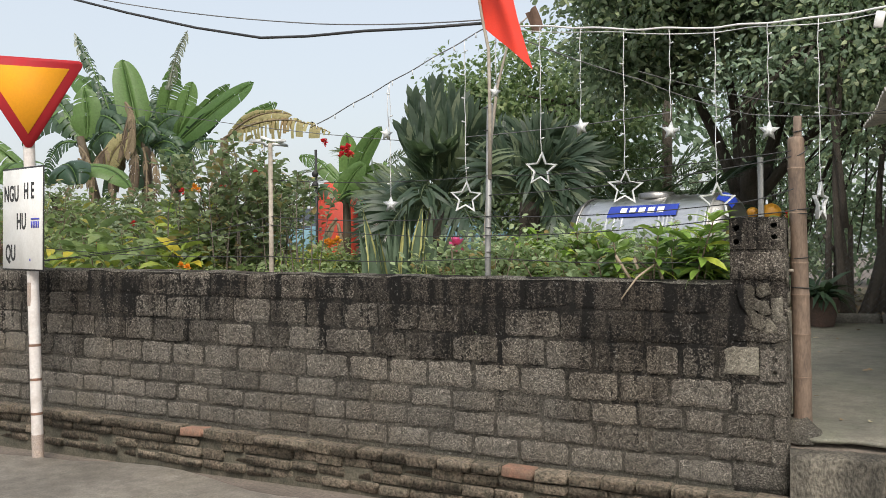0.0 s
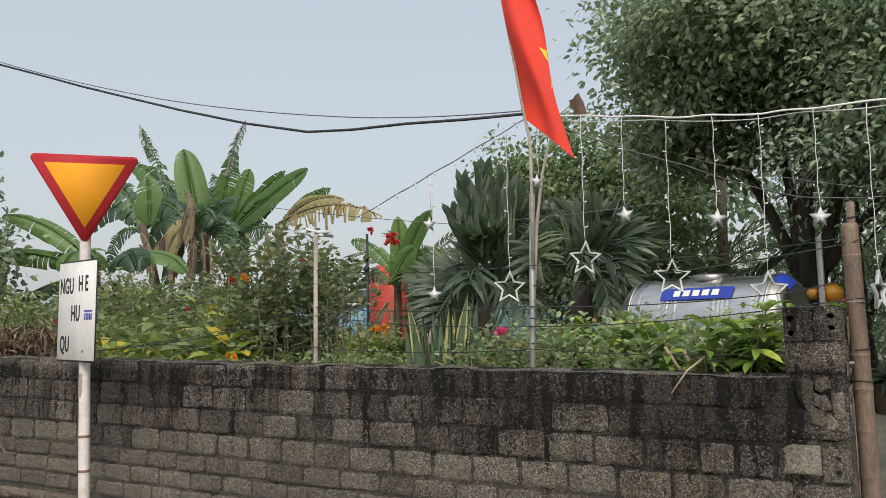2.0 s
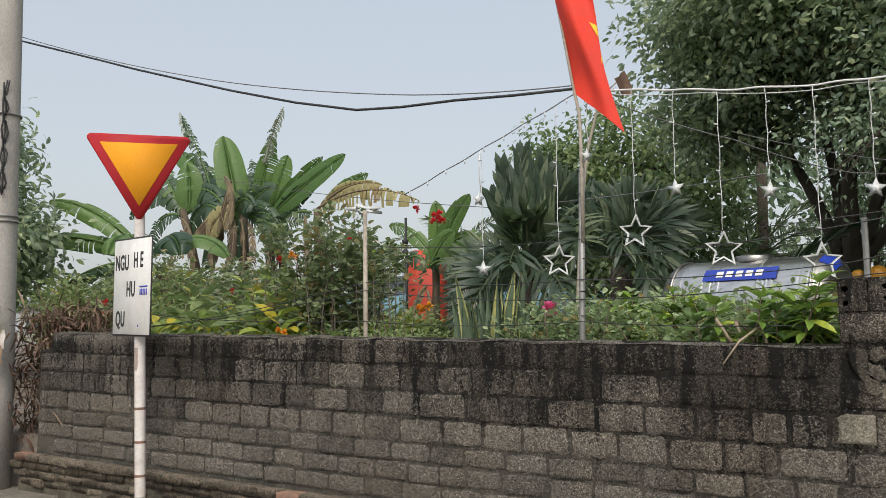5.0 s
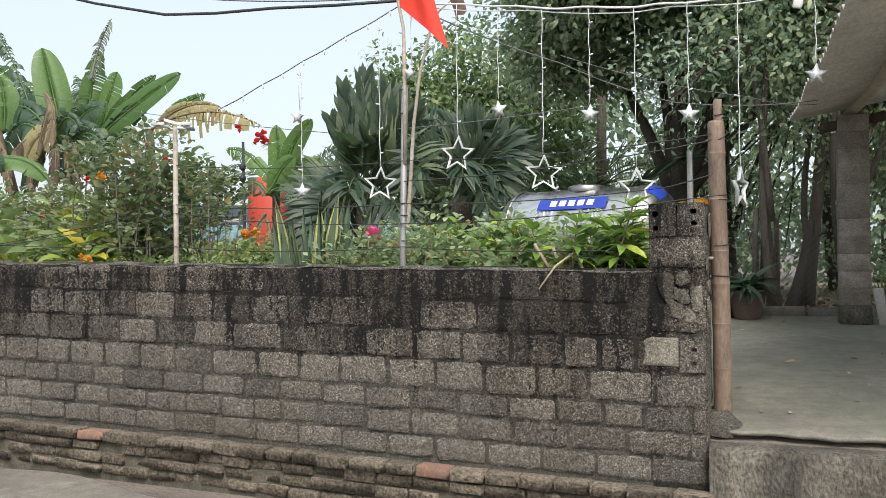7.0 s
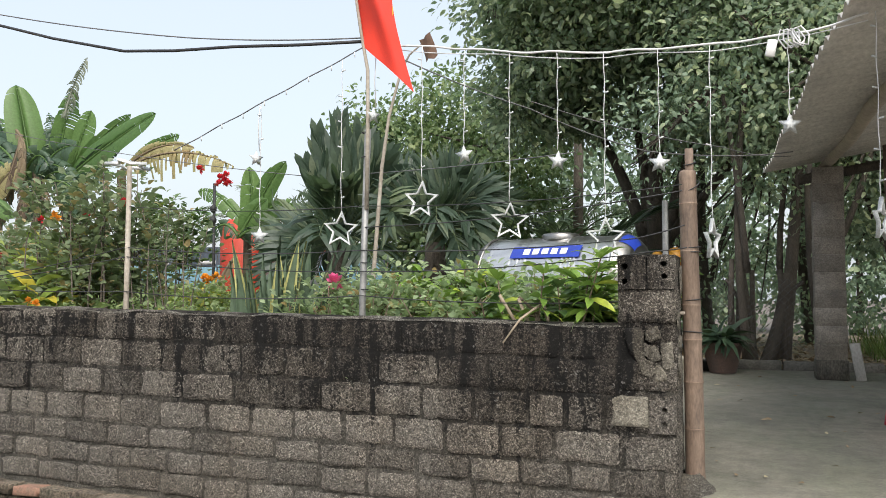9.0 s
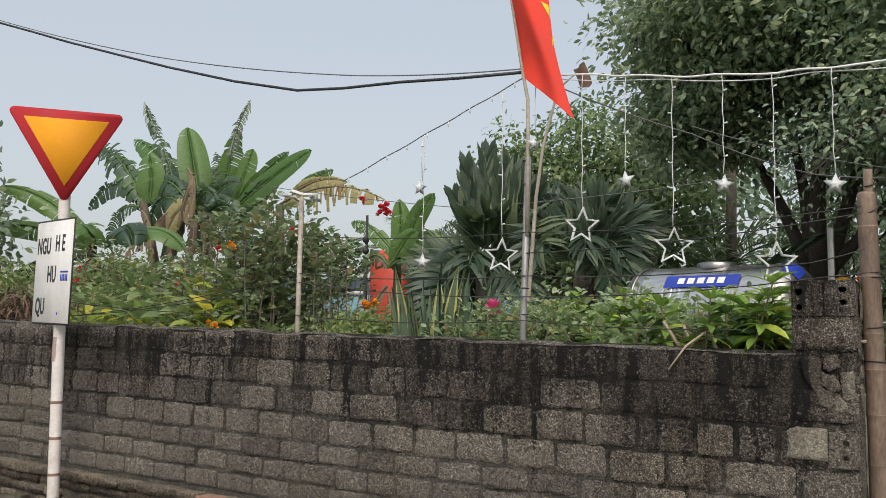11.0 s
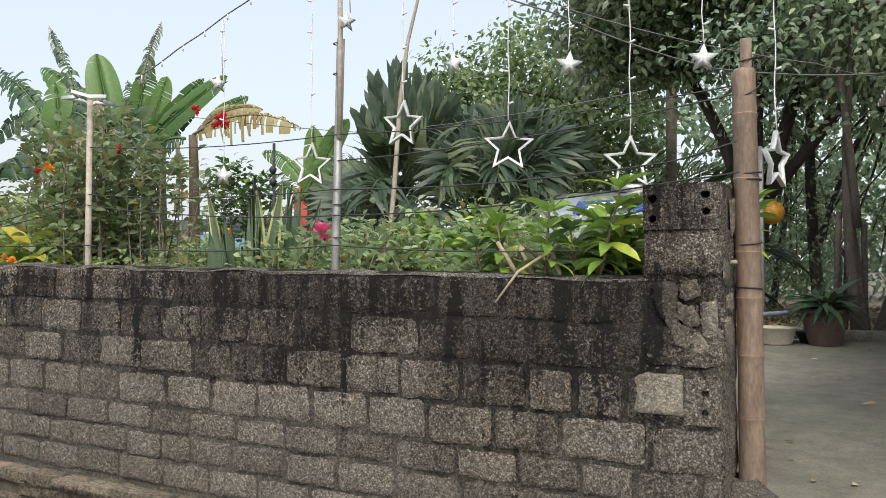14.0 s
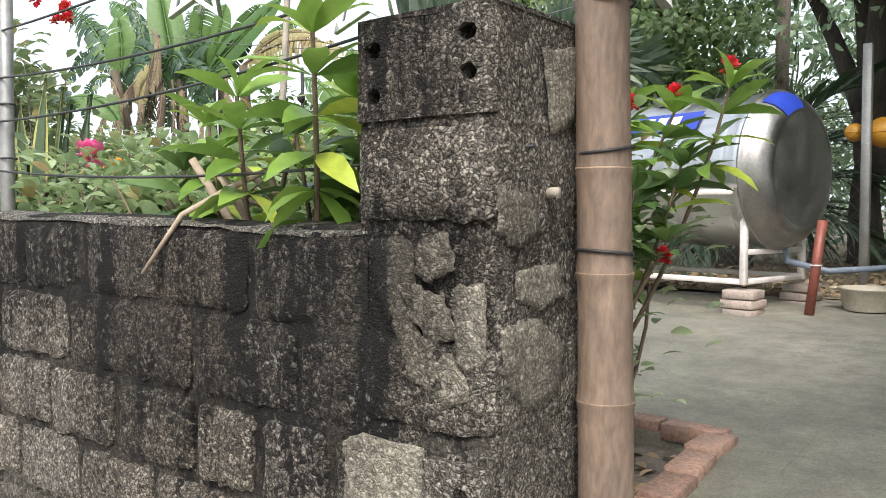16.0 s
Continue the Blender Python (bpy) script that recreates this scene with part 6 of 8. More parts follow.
def stiff_frond(e, p0, p1, bow, pairs, ll, lw, sweep, hang, material, rng, twist=0.0, start=0.15):
    """A palm leaf along a bowed rachis: stiff pointed leaflets swept towards the tip."""
    n = 18
    mid = curve_pts(p0, p1, bow, n)
    P, D, LL, UP = [], [], [], []
    for k in range(pairs):
        t = start + (1 - start) * k / (pairs - 1)
        i = min(n - 1, int(t * n))
        m = mid[i].lerp(mid[i + 1], t * n - i)
        d = (mid[i + 1] - mid[i]).normalized()
        face = Matrix.Rotation(twist, 3, d) @ Vector((0.5, -0.86, 0.1)).normalized()
        sd = d.cross(face).normalized()
        nr = sd.cross(d).normalized()
        for s in (-1, 1):
            a = sweep * (1.15 - 0.55 * t)
            v = sd * s * math.sin(a) + d * math.cos(a) + nr * 0.16
            P.append(tuple(m))
            D.append(np.array(v) + rng.normal(0, 0.085, 3))
            LL.append(ll * (0.55 + 0.55 * math.sin(math.pi * (0.12 + 0.8 * t))) * rng.uniform(0.9, 1.08))
            UP.append(tuple(nr))
    leaf_part("frond", e, material, np.array(P), np.array(D), np.array(LL), lw, hang, False, rng, up=np.array(UP))
    under("rachis", Geo().tube(mid, [0.028 * (1 - 0.85 * i / n) for i in range(n + 1)], 6), L_PALM_PALE, e, smooth=True)


def build_stiff_palms():
    rng = np.random.default_rng(31)
    y = 11.1
    e = thing("stocky_palm", (-5.25, y, 0.74), "dark green stocky palm with stiff upright fronds and pointed leaflets", "palm")
    under("trunk", Geo().tube([(-5.25, y, 0.7), (-5.25, y, 1.4), (-5.23, y, 2.3)], [0.2, 0.18, 0.13], 12), M_BARK, e, smooth=True)
    for x1, z1, dy, bx, bz, ll, sw, tw in ((-5.56, 3.75, 0.0, -0.05, 0.1, 0.56, 0.26, 0.15), (-5.28, 3.9, 0.1, 0.0, 0.1, 0.70, 0.26, -0.2), (-5.05, 3.7, 0.2, 0.05, 0.1, 0.7, 0.4, 0.5), (-5.60, 3.3, -0.2, -0.05, 0.15, 0.50, 0.34, 0.2),
                                       (-4.68, 3.45, 0.1, 0.0, 0.2, 0.7, 0.55, -0.2), (-4.45, 3.3, 0.0, 0.0, 0.4, 0.55, 0.55, 0.2), (-4.9, 3.3, 0.7, 0, 0.2, 0.7, 0.5, 0.0), (-4.8, 3.0, -0.9, 0.0, 0.4, 0.7, 0.6, 0.0)):
        stiff_frond(e, (-5.24, y, 2.2), (x1, y + dy, z1), (bx, 0, bz), 15, ll * 0.94, 0.125, sw, 0.04, L_PALM, rng, tw, 0.3)
    for k, (x1, z1, dy, bz) in enumerate(((-6.15, 2.45, -0.2, 0.4), (-5.95, 2.0, -0.5, 0.5), (-5.7, 1.7, -0.8, 0.6), (-5.9, 1.9, 0.6, 0.5), (-4.1, 2.6, -0.6, 0.6), (-4.2, 1.9, -0.9, 0.6), (-5.4, 1.7, -1.3, 0.7), (-4.8, 2.3, -1.3, 0.6))):
        stiff_frond(e, (-5.24, y, 2.15), (x1, y + dy, z1), (0, 0, bz), 20, 0.60, 0.07, 0.95, 0.55, L_PALM if k % 4 else L_PALM_PALE, rng, 0.3 * math.sin(k * 2.1), 0.2)
    e = thing("dark_palm", (-3.9, 11.5, 0.74), "dark palm with long fronds arching over the tank", "palm")
    under("trunk", Geo().tube([(-3.9, 11.5, 0.7), (-3.9, 11.5, 2.3)], [0.2, 0.14], 12), M_BARK, e, smooth=True)
    for k, (x1, z1, dy, bz) in enumerate(((-4.45, 3.35, 0.1, 0.2), (-4.0, 3.3, 0.1, 0.3), (-3.6, 3.2, -0.1, 0.45), (-3.25, 3.0, 0.0, 0.6), (-3.05, 2.75, -0.2, 0.7), (-3.1, 2.35, -0.5, 0.8), (-4.7, 3.0, -0.2, 0.5), (-4.9, 2.5, -0.5, 0.7), (-3.5, 2.5, -1.0, 0.7), (-4.2, 2.5, -1.1, 0.8), (-3.2, 1.9, -0.8, 0.8), (-3.6, 3.0, 0.9, 0.5), (-3.0, 2.9, 0.6, 0.6))):
        stiff_frond(e, (-3.88, 11.5, 2.25), (x1, 11.5 + dy, z1), (0, 0, bz), 22, 0.56, 0.07, 0.72, 0.3, L_PALM, rng, 0.35 * math.sin(k * 1.7), 0.15)


build_stiff_palms()


def whorled_shrub(label, stems, seed, L, W, stubs=(), heads=()):
    """A cut-back shrub: brown stems, each ending in tiers of large leaves; heads of red flowers, stubs where it was cut."""
    rng = np.random.default_rng(seed)
    foot0 = stems[0][0]
    e = thing("ixora_shrub", foot0, label, "shrub")
    for foot, tip, tiers in stems:
        pts, rad = limb(foot, tip, 0.010, 0.004, 0.10, 9, int(foot[0] * 100 + tip[2] * 100))
        under("stem", Geo().tube(pts, rad, 6), M_TWIG, e, smooth=True)
        P, D, LL = [], [], []
        for k in range(tiers):
            q = 9 * (1 - 0.06 * k - 0.002)
            c = pts[int(q)].lerp(pts[min(9, int(q) + 1)], q - int(q))
            for j in range(7 if k == 0 else 6):
                a = 2.4 * (j + 3 * k) + rng.uniform(-0.3, 0.3)
                P.append(tuple(c))
                D.append((math.cos(a), math.sin(a), 0.75 - 0.30 * k + rng.uniform(-0.25, 0.25) + (0.5 if j > 4 else 0)))
                LL.append((0.65 if k == 0 and j > 4 else 1.0) * L * rng.uniform(0.8, 1.15))
        # brighter leaf colour on stems with tips above 1.57 m, darker on lower ones
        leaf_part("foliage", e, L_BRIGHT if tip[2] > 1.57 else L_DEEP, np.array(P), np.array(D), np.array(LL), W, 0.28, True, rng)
    for a, b in stubs:
        under("cut_stub", Geo().tube([a, b], [0.012, 0.009], 7), M_TWIG_PALE, e, "pale cut stem stub")
    flowers(e, heads, 0.026, 40, M_PETAL_RED, 80)


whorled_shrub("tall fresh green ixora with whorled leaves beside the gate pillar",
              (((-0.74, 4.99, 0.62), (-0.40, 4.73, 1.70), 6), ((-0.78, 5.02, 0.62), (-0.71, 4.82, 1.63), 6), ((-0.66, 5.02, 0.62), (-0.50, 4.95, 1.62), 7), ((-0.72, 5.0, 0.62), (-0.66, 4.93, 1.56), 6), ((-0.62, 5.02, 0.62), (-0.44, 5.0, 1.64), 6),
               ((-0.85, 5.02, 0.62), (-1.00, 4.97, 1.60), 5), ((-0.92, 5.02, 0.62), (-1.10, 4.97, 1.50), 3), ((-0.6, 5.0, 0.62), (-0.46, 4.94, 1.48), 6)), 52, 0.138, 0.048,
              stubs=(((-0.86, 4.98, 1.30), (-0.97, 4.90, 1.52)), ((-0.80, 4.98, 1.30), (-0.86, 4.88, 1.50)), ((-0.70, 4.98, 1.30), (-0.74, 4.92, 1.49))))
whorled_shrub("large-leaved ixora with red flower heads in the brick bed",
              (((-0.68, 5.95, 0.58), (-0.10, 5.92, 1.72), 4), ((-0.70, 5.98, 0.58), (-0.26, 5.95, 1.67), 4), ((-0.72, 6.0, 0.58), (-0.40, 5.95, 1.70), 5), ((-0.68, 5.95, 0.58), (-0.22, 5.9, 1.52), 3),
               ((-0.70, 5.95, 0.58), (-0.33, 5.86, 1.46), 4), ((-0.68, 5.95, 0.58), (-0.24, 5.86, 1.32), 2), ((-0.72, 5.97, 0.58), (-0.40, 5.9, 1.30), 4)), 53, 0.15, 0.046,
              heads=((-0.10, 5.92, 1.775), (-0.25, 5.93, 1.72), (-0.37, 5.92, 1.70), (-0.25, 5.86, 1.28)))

# the shade tree: a short trunk that forks low into leaning limbs
make_tree("shade_tree", (-1.2, 14.0, 0.74), "large dark-leaved shade tree forking low into leaning limbs", 0.2,
          [([(-1.22, 14.0, 2.1)], 0.21), ([(-1.2, 14.0, 1.7), (-1.3, 14.0, 2.6)], 0.13), ([(-1.3, 14.0, 2.5), (-2.0, 13.9, 4.2)], 0.11), ([(-1.3, 14.0, 2.2), (-1.42, 13.8, 4.4)], 0.11), ([(-1.1, 14.0, 1.8), (-1.0, 13.7, 4.6)], 0.15), ([(-1.1, 14.0, 1.9), (-0.3, 13.6, 4.5)], 0.12), ([(-1.0, 14.0, 2.4), (0.9, 13.4, 4.6)], 0.09), ([(-2.0, 13.9, 4.2), (-3.6, 13.0, 6.2)], 0.07), ([(-1.42, 13.8, 4.4), (-1.6, 12.6, 6.6)], 0.08), ([(-1.0, 13.7, 4.6), (1.0, 12.5, 6.4)], 0.09), ([(-0.3, 13.6, 4.5), (3.0, 12.2, 6.0)], 0.08)],
          [((-2.7, 12.9, 6.1), (1.1, 1.1, 0.9), 70), ((-2.5, 13.0, 4.8), (1.1, 1.0, 0.8), 60), ((-1.6, 12.3, 7.6), (1.3, 1.4, 1.2), 50), ((-1.2, 12.3, 5.9), (1.9, 1.7, 1.4), 150), ((1.0, 11.8, 5.4), (2.0, 1.9, 1.5), 170), ((3.2, 11.6, 5.4), (2.2, 2.0, 1.8), 170), ((5.4, 11.5, 5.2), (2.0, 2.0, 1.9), 110), ((0.2, 12.0, 8.0), (2.2, 2.2, 1.5), 110), ((2.2, 12.0, 7.6), (2.6, 2.0, 1.5), 110), ((0.6, 13.4, 4.1), (1.7, 1.2, 0.6), 50), ((2.6, 13.2, 4.0), (1.8, 1.2, 0.8), 60)],
          112, (0.128, 0.064), L_TREE, M_BARK, 3, 0.30)


# ---- poles, flag, lines ----
def star_outline(R, r):
    return [((R if k % 2 == 0 else r) * math.sin(math.pi * k / 5), (R if k % 2 == 0 else r) * math.cos(math.pi * k / 5)) for k in range(10)]


def open_star(R):
    """A star-shaped ring of square tube."""
    rows = []
    for q, y in ((1.0, -0.009), (0.80, -0.009), (0.80, 0.009), (1.0, 0.009)):
        rows.append([(x * q, y, z * q) for x, z in star_outline(R, R * 0.46)])
    return Geo().grid(rows + [rows[0]], True)


def solid_star(R):
    o = star_outline(R, R * 0.45)
    vs = [(x, 0, z) for x, z in o] + [(0, -0.012, 0), (0, 0.012, 0)]
    return Geo().add(vs, [(k, (k + 1) % 10, 10) for k in range(10)] + [((k + 1) % 10, k, 11) for k in range(10)])


STRING_Y = 4.87


def string_z(x):
    pts = ((-1.73, 2.955), (-1.147, 2.865), (-0.89, 2.82), (-0.384, 2.765), (0.134, 2.75), (0.56, 2.765), (0.9, 2.84))
    for (x0, z0), (x1, z1) in zip(pts, pts[1:]):
        if x <= x1:
            return z0 + (z1 - z0) * (x - x0) / (x1 - x0)
    return pts[-1][1]


def diag_z(x):
    return 2.955 + (x + 1.73) * 0.395


def build_lights():
    rng = random.Random(2)
    xs = [-1.73 + 0.05 * i for i in range(52)]
    e = thing("light_string", (-0.5, STRING_Y, 2.8), "white fairy-light cable strung above the wall", "light string")
    under("main_cable", Geo().tube([(x, STRING_Y + 0.004 * math.sin(x * 30), string_z(x) + 0.004 * math.sin(x * 17)) for x in xs], 0.0055, 6), M_WHITECABLE, e, smooth=True)
    under("second_cable", Geo().tube([(x, STRING_Y + 0.012, string_z(x) - 0.012 - 0.018 * abs(math.sin((x + 1.7) * 4.2))) for x in xs], 0.003, 5), M_WHITECABLE, e, smooth=True)
    under("plug_box", Geo().box((0.40, STRING_Y - 0.01, 2.70), (0.045, 0.02, 0.085), 0.006, Matrix.Rotation(radians(12), 4, "Y")), M_WHITE, e, "small white plug adapter")
    for k in range(4):
        pts = [(0.47 + 0.02 * k + 0.04 * math.sin(i * 1.1 + k), STRING_Y - 0.01 * k, 2.74 + 0.05 * math.cos(i * 1.2 + k)) for i in range(8)]
        under("cable_loop", Geo().tube(pts, 0.004, 5), M_WHITECABLE, e, smooth=True)
    dl = [(-1.73 - 0.05 * i, STRING_Y, diag_z(-1.73 - 0.05 * i) + 0.003 * math.sin(i)) for i in range(28)]
    under("slanting_cable", Geo().tube(dl, 0.0036, 6), M_GREYCABLE, e, smooth=True)
    for i in range(2, 27, 3):
        under("bulb", Geo().tube([dl[i], (dl[i][0] + 0.004, STRING_Y - 0.004, dl[i][2] - 0.03)], 0.004, 5), M_STAR, e)
    meshes = {}
    drops = ((-2.45, 1.87, 0), (-1.907, 1.892, 1), (-1.409, 2.042, 1), (-1.16, 2.28, 0), (-0.904, 1.908, 1), (-0.643, 2.216, 0), (-0.40, 1.81, 1), (-0.129, 2.178, 0), (0.117, 1.785, 1), (0.475, 2.326, 0), (0.85, 1.86, 1))
    for k, (x, z, big) in enumerate(drops):
        e = thing("star_light", (x, STRING_Y, z), ("open star-shaped" if big else "small solid star") + " white fairy light on a bulb cord", "star light", "hanging stars")
        R = 0.108 if big else 0.058
        top = diag_z(x) if x < -1.73 else string_z(x)
        sway = 0.003
        under("cord", Geo().tube([(x + sway * math.sin(i * 1.3 + k), STRING_Y, z + R + (top - z - R) * i / 14) for i in range(15)], 0.0023, 5), M_WHITECABLE, e, "thin white cord", smooth=True)
        n = max(3, int((top - z - R) / 0.13))
        for i in range(n):
            zz = z + R + (top - z - R) * (i + 0.5) / n
            s = rng.choice((-1, 1))
            under("bulb", Geo().tube([(x, STRING_Y, zz), (x + s * 0.022, STRING_Y - 0.005, zz + 0.006)], 0.0045, 5), M_STAR, e)
        yaw = rng.uniform(-22, 30) + (55 if x > 0.1 and big else 0) + (30 if x > 0.8 else 0)
        ob = link("star", (open_star(R) if big else solid_star(R)).mesh("star"), M_STAR, e)
        ob.matrix_basis = Matrix.Rotation(radians(yaw), 4, "Z") @ Matrix.Rotation(radians(rng.uniform(-5, 5)), 4, "Y")
    for x, z in ((-1.69, 2.53), (-2.46, 2.33)):
        e = thing("star_light", (x, STRING_Y - 0.03, z), "small solid star white fairy light tied to the pole", "star light", "hanging stars")
        ob = link("star", solid_star(0.052).mesh("star"), M_STAR, e)
        ob.matrix_basis = Matrix.Rotation(radians(62), 4, "Z")
        under("cord", Geo().tube([(x, STRING_Y, z + 0.05), (x - 0.01, STRING_Y, z + 0.2), (x, STRING_Y, diag_z(min(x, -1.73)) - 0.01)], 0.003, 5), M_WHITECABLE, e)


build_lights()


def build_flag():
    e = thing("flagpole", (-1.755, 4.85, 1.38), "slim pole of pipe and cane tied upright at the wall", "flagpole")
    under("pipe", Geo().tube([(-1.765, 4.86, 0.55), (-1.76, 4.86, 1.5), (-1.735, 4.86, 2.46)], 0.019, 12), M_GALV, e, "grey metal pipe", smooth=True)
    pts = [(-1.735 + dx, 4.85, z) for dx, z in ((0, 2.0), (0.004, 2.46), (0.0, 2.8), (-0.04, 3.0), (-0.09, 3.3), (-0.16, 3.7), (-0.27, 4.3))]
    under("cane", Geo().tube(pts, [0.013, 0.012, 0.011, 0.010, 0.009, 0.008, 0.006], 8), M_CANE, e, "dark cane extension", smooth=True)
    for z in (1.55, 1.7, 2.44, 2.3):
        under("tie", Geo().tube([(-1.75 + 0.021 * math.cos(a), 4.86 + 0.021 * math.sin(a), z) for a in (0.7 * k for k in range(10))], 0.003, 5), M_CABLE, e)

    def surf_pt(u, v):
        """u up the hoist, v out to the fly, which hangs down."""
        a = Vector((-1.765, 4.85, 2.94)).lerp(Vector((-1.985, 4.85, 4.25)), u)
        fall = Vector((0.32 - 0.09 * u, 0, -0.30 + 0.10 * u)) * v
        wave = 0.035 * math.sin(2.2 * math.pi * v + 3.1 * u) * v + 0.02 * math.sin(9 * u + 2 * v)
        return a + fall + Vector((0.02 * math.sin(7 * u + 3 * v) * v, wave - 0.01 * v - 0.045 * min(1, 4 * v), 0.03 * math.sin(5 * u) * v))

    e = thing("flag", (-1.76, 4.85, 2.95), "red cloth flag with a yellow star hanging limp from the pole", "flag")
    under("cloth", Geo().grid([[surf_pt(i / 30, j / 14) for j in range(15)] for i in range(31)]), M_FLAG, e, smooth=True)
    rows = []
    for q in (0.0, 0.35, 0.7, 1.0):
        row = []
        for k in range(40):
            t = k / 4
            i, f = int(t) % 10, t - int(t)
            o = star_outline(0.17, 0.07)
            x, z = o[i][0] * (1 - f) + o[(i + 1) % 10][0] * f, o[i][1] * (1 - f) + o[(i + 1) % 10][1] * f
            row.append(surf_pt(0.42 + q * z, min(1.0, 1.16 + q * x * 1.9)) + Vector((0, -0.006, 0)))
        rows.append(row)
    under("star_emblem", Geo().grid(rows, True), M_FLAG_STAR, e, "yellow star emblem", smooth=True)

    e = thing("bamboo_cane", (-2.42, 6.3, 0.55), "thin bent bamboo cane with a cloth scrap at its tip", "cane")
    pts = [(-2.42, 6.3, 0.55), (-2.45, 6.4, 1.4), (-2.45, 6.5, 2.0), (-2.41, 6.5, 2.52), (-2.35, 6.5, 2.93), (-2.25, 6.5, 3.28), (-2.18, 6.5, 3.40), (-2.08, 6.5, 3.47)]
    under("culm", Geo().tube(pts, [0.02, 0.019, 0.017, 0.015, 0.013, 0.010, 0.008, 0.005], 8), M_CANE, e, smooth=True)
    rows = [[(-2.09 + 0.03 * u + 0.02 * v, 6.48 + 0.03 * math.sin(2 * u + v), 3.50 - 0.06 * v + 0.015 * u + 0.015 * math.sin(3 * u)) for u in range(4)] for v in range(4)]
    under("cloth_scrap", Geo().grid(rows), L_BRUSH, e, "brown cloth scrap", smooth=True)

    e = thing("garden_stake", (-3.41, 4.845, 0.6), "slim pale stake behind the wall topped by a star", "stake")
    under("stake", Geo().tube([(-3.40, 4.85, 0.55), (-3.405, 4.845, 1.5), (-3.41, 4.85, 2.34)], [0.018, 0.017, 0.015], 10), M_CANE, e, smooth=True)
    ob = link("star", open_star(0.15).mesh("star"), M_STAR, e, "white star laid flat on top")
    ob.matrix_basis = Matrix.Translation((0.0, 0.0, 1.745)) @ Matrix.Rotation(radians(84), 4, "X") @ Matrix.Rotation(radians(14), 4, "Y")
    e = thing("iron_stake", (-7.55, 11.4, 0.68), "thin dark iron stake with knobs in the garden", "stake")
    under("rod", Geo().tube([(-7.58, 11.4, 0.65), (-7.55, 11.4, 2.0), (-7.56, 11.4, 3.3)], 0.022, 8), M_BLACK, e)
    for z in (2.72, 2.9):
        under("knob", Geo().lathe([(0.005, -0.07), (0.05, -0.03), (0.055, 0.02), (0.01, 0.07)], 10, Matrix.Translation((-7.56, 11.38, z))), M_BLACK, e)


build_flag()


def line(name, pts, r, material, label, kind=""):
    ob = part(name, Geo().tube(pts, r, 6), material, None, label, smooth=True, kind=kind)
    return tagged(ob, label, "cable")


def build_cables():
    def span(pts, sag=0.02):
        out = []
        for a, b in zip(pts, pts[1:]):
            out += bez(a, b, sag * (Vector(b) - Vector(a)).length, 10)[:-1]
        return out + [Vector(pts[-1])]
    line("overhead_cable", [(-7.9, 4.8, 4.50), (-6.6, 4.87, 4.06), (-6.07, 4.87, 3.875), (-5.4, 4.87, 3.655), (-4.8, 4.87, 3.46), (-4.1, 4.87, 3.25), (-3.5, 4.87, 3.10), (-3.1, 4.87, 3.06), (-2.65, 4.87, 3.038), (-2.2, 4.87, 3.0), (-1.74, 4.87, 2.972)], 0.0095, M_CABLE, "thick black overhead cable sagging to the pole")
    line("thin_overhead_wire", span([(-7.85, 4.8, 4.53), (-5.0, 4.86, 3.58), (-3.0, 4.86, 3.13), (-1.74, 4.86, 2.99)], 0.012), 0.004, M_GREYCABLE, "thin grey overhead wire beside the black cable")
    line("service_wire", span([(-1.74, 4.9, 2.965), (-1.0, 5.7, 2.70), (-0.4, 6.6, 2.55), (0.62, 8.0, 2.72)], 0.02), 0.0045, M_GREYCABLE, "grey service wire sagging to the shelter roof")
    line("service_wire", span([(-1.05, 5.9, 2.80), (0.1, 7.2, 2.65), (0.62, 8.4, 2.75)], 0.02), 0.0035, M_GREYCABLE, "thin grey wire to the shelter roof")
    line("distant_wire", span([(-14, 13, 4.9), (-6, 11.5, 3.35), (-1.5, 9.5, 3.1)], 0.01), 0.006, M_GREYCABLE, "thin wire across the garden")
    sets = (((-6.8, 1.75), (-3.40, 1.54), (-1.75, 1.515), (-0.03, 1.50)), ((-6.6, 1.5), (-3.40, 1.76), (-1.75, 1.65), (-0.15, 1.735), (0.0, 1.75)),
            ((-5.9, 1.52), (-3.41, 1.82), (-1.75, 1.77), (-0.25, 1.80), (-0.01, 1.86)), ((-3.41, 2.08), (-1.75, 2.02), (-0.02, 2.06)), ((-1.75, 1.90), (-0.02, 2.03)))
    for k, s in enumerate(sets):
        pts = [(x, 4.83 + 0.004 * k, z) for x, z in s]
        line("fence_wire", span(pts, 0.018), 0.003 if k != 3 else 0.0025, M_CABLE, "black wire strung between the posts over the wall")


build_cables()


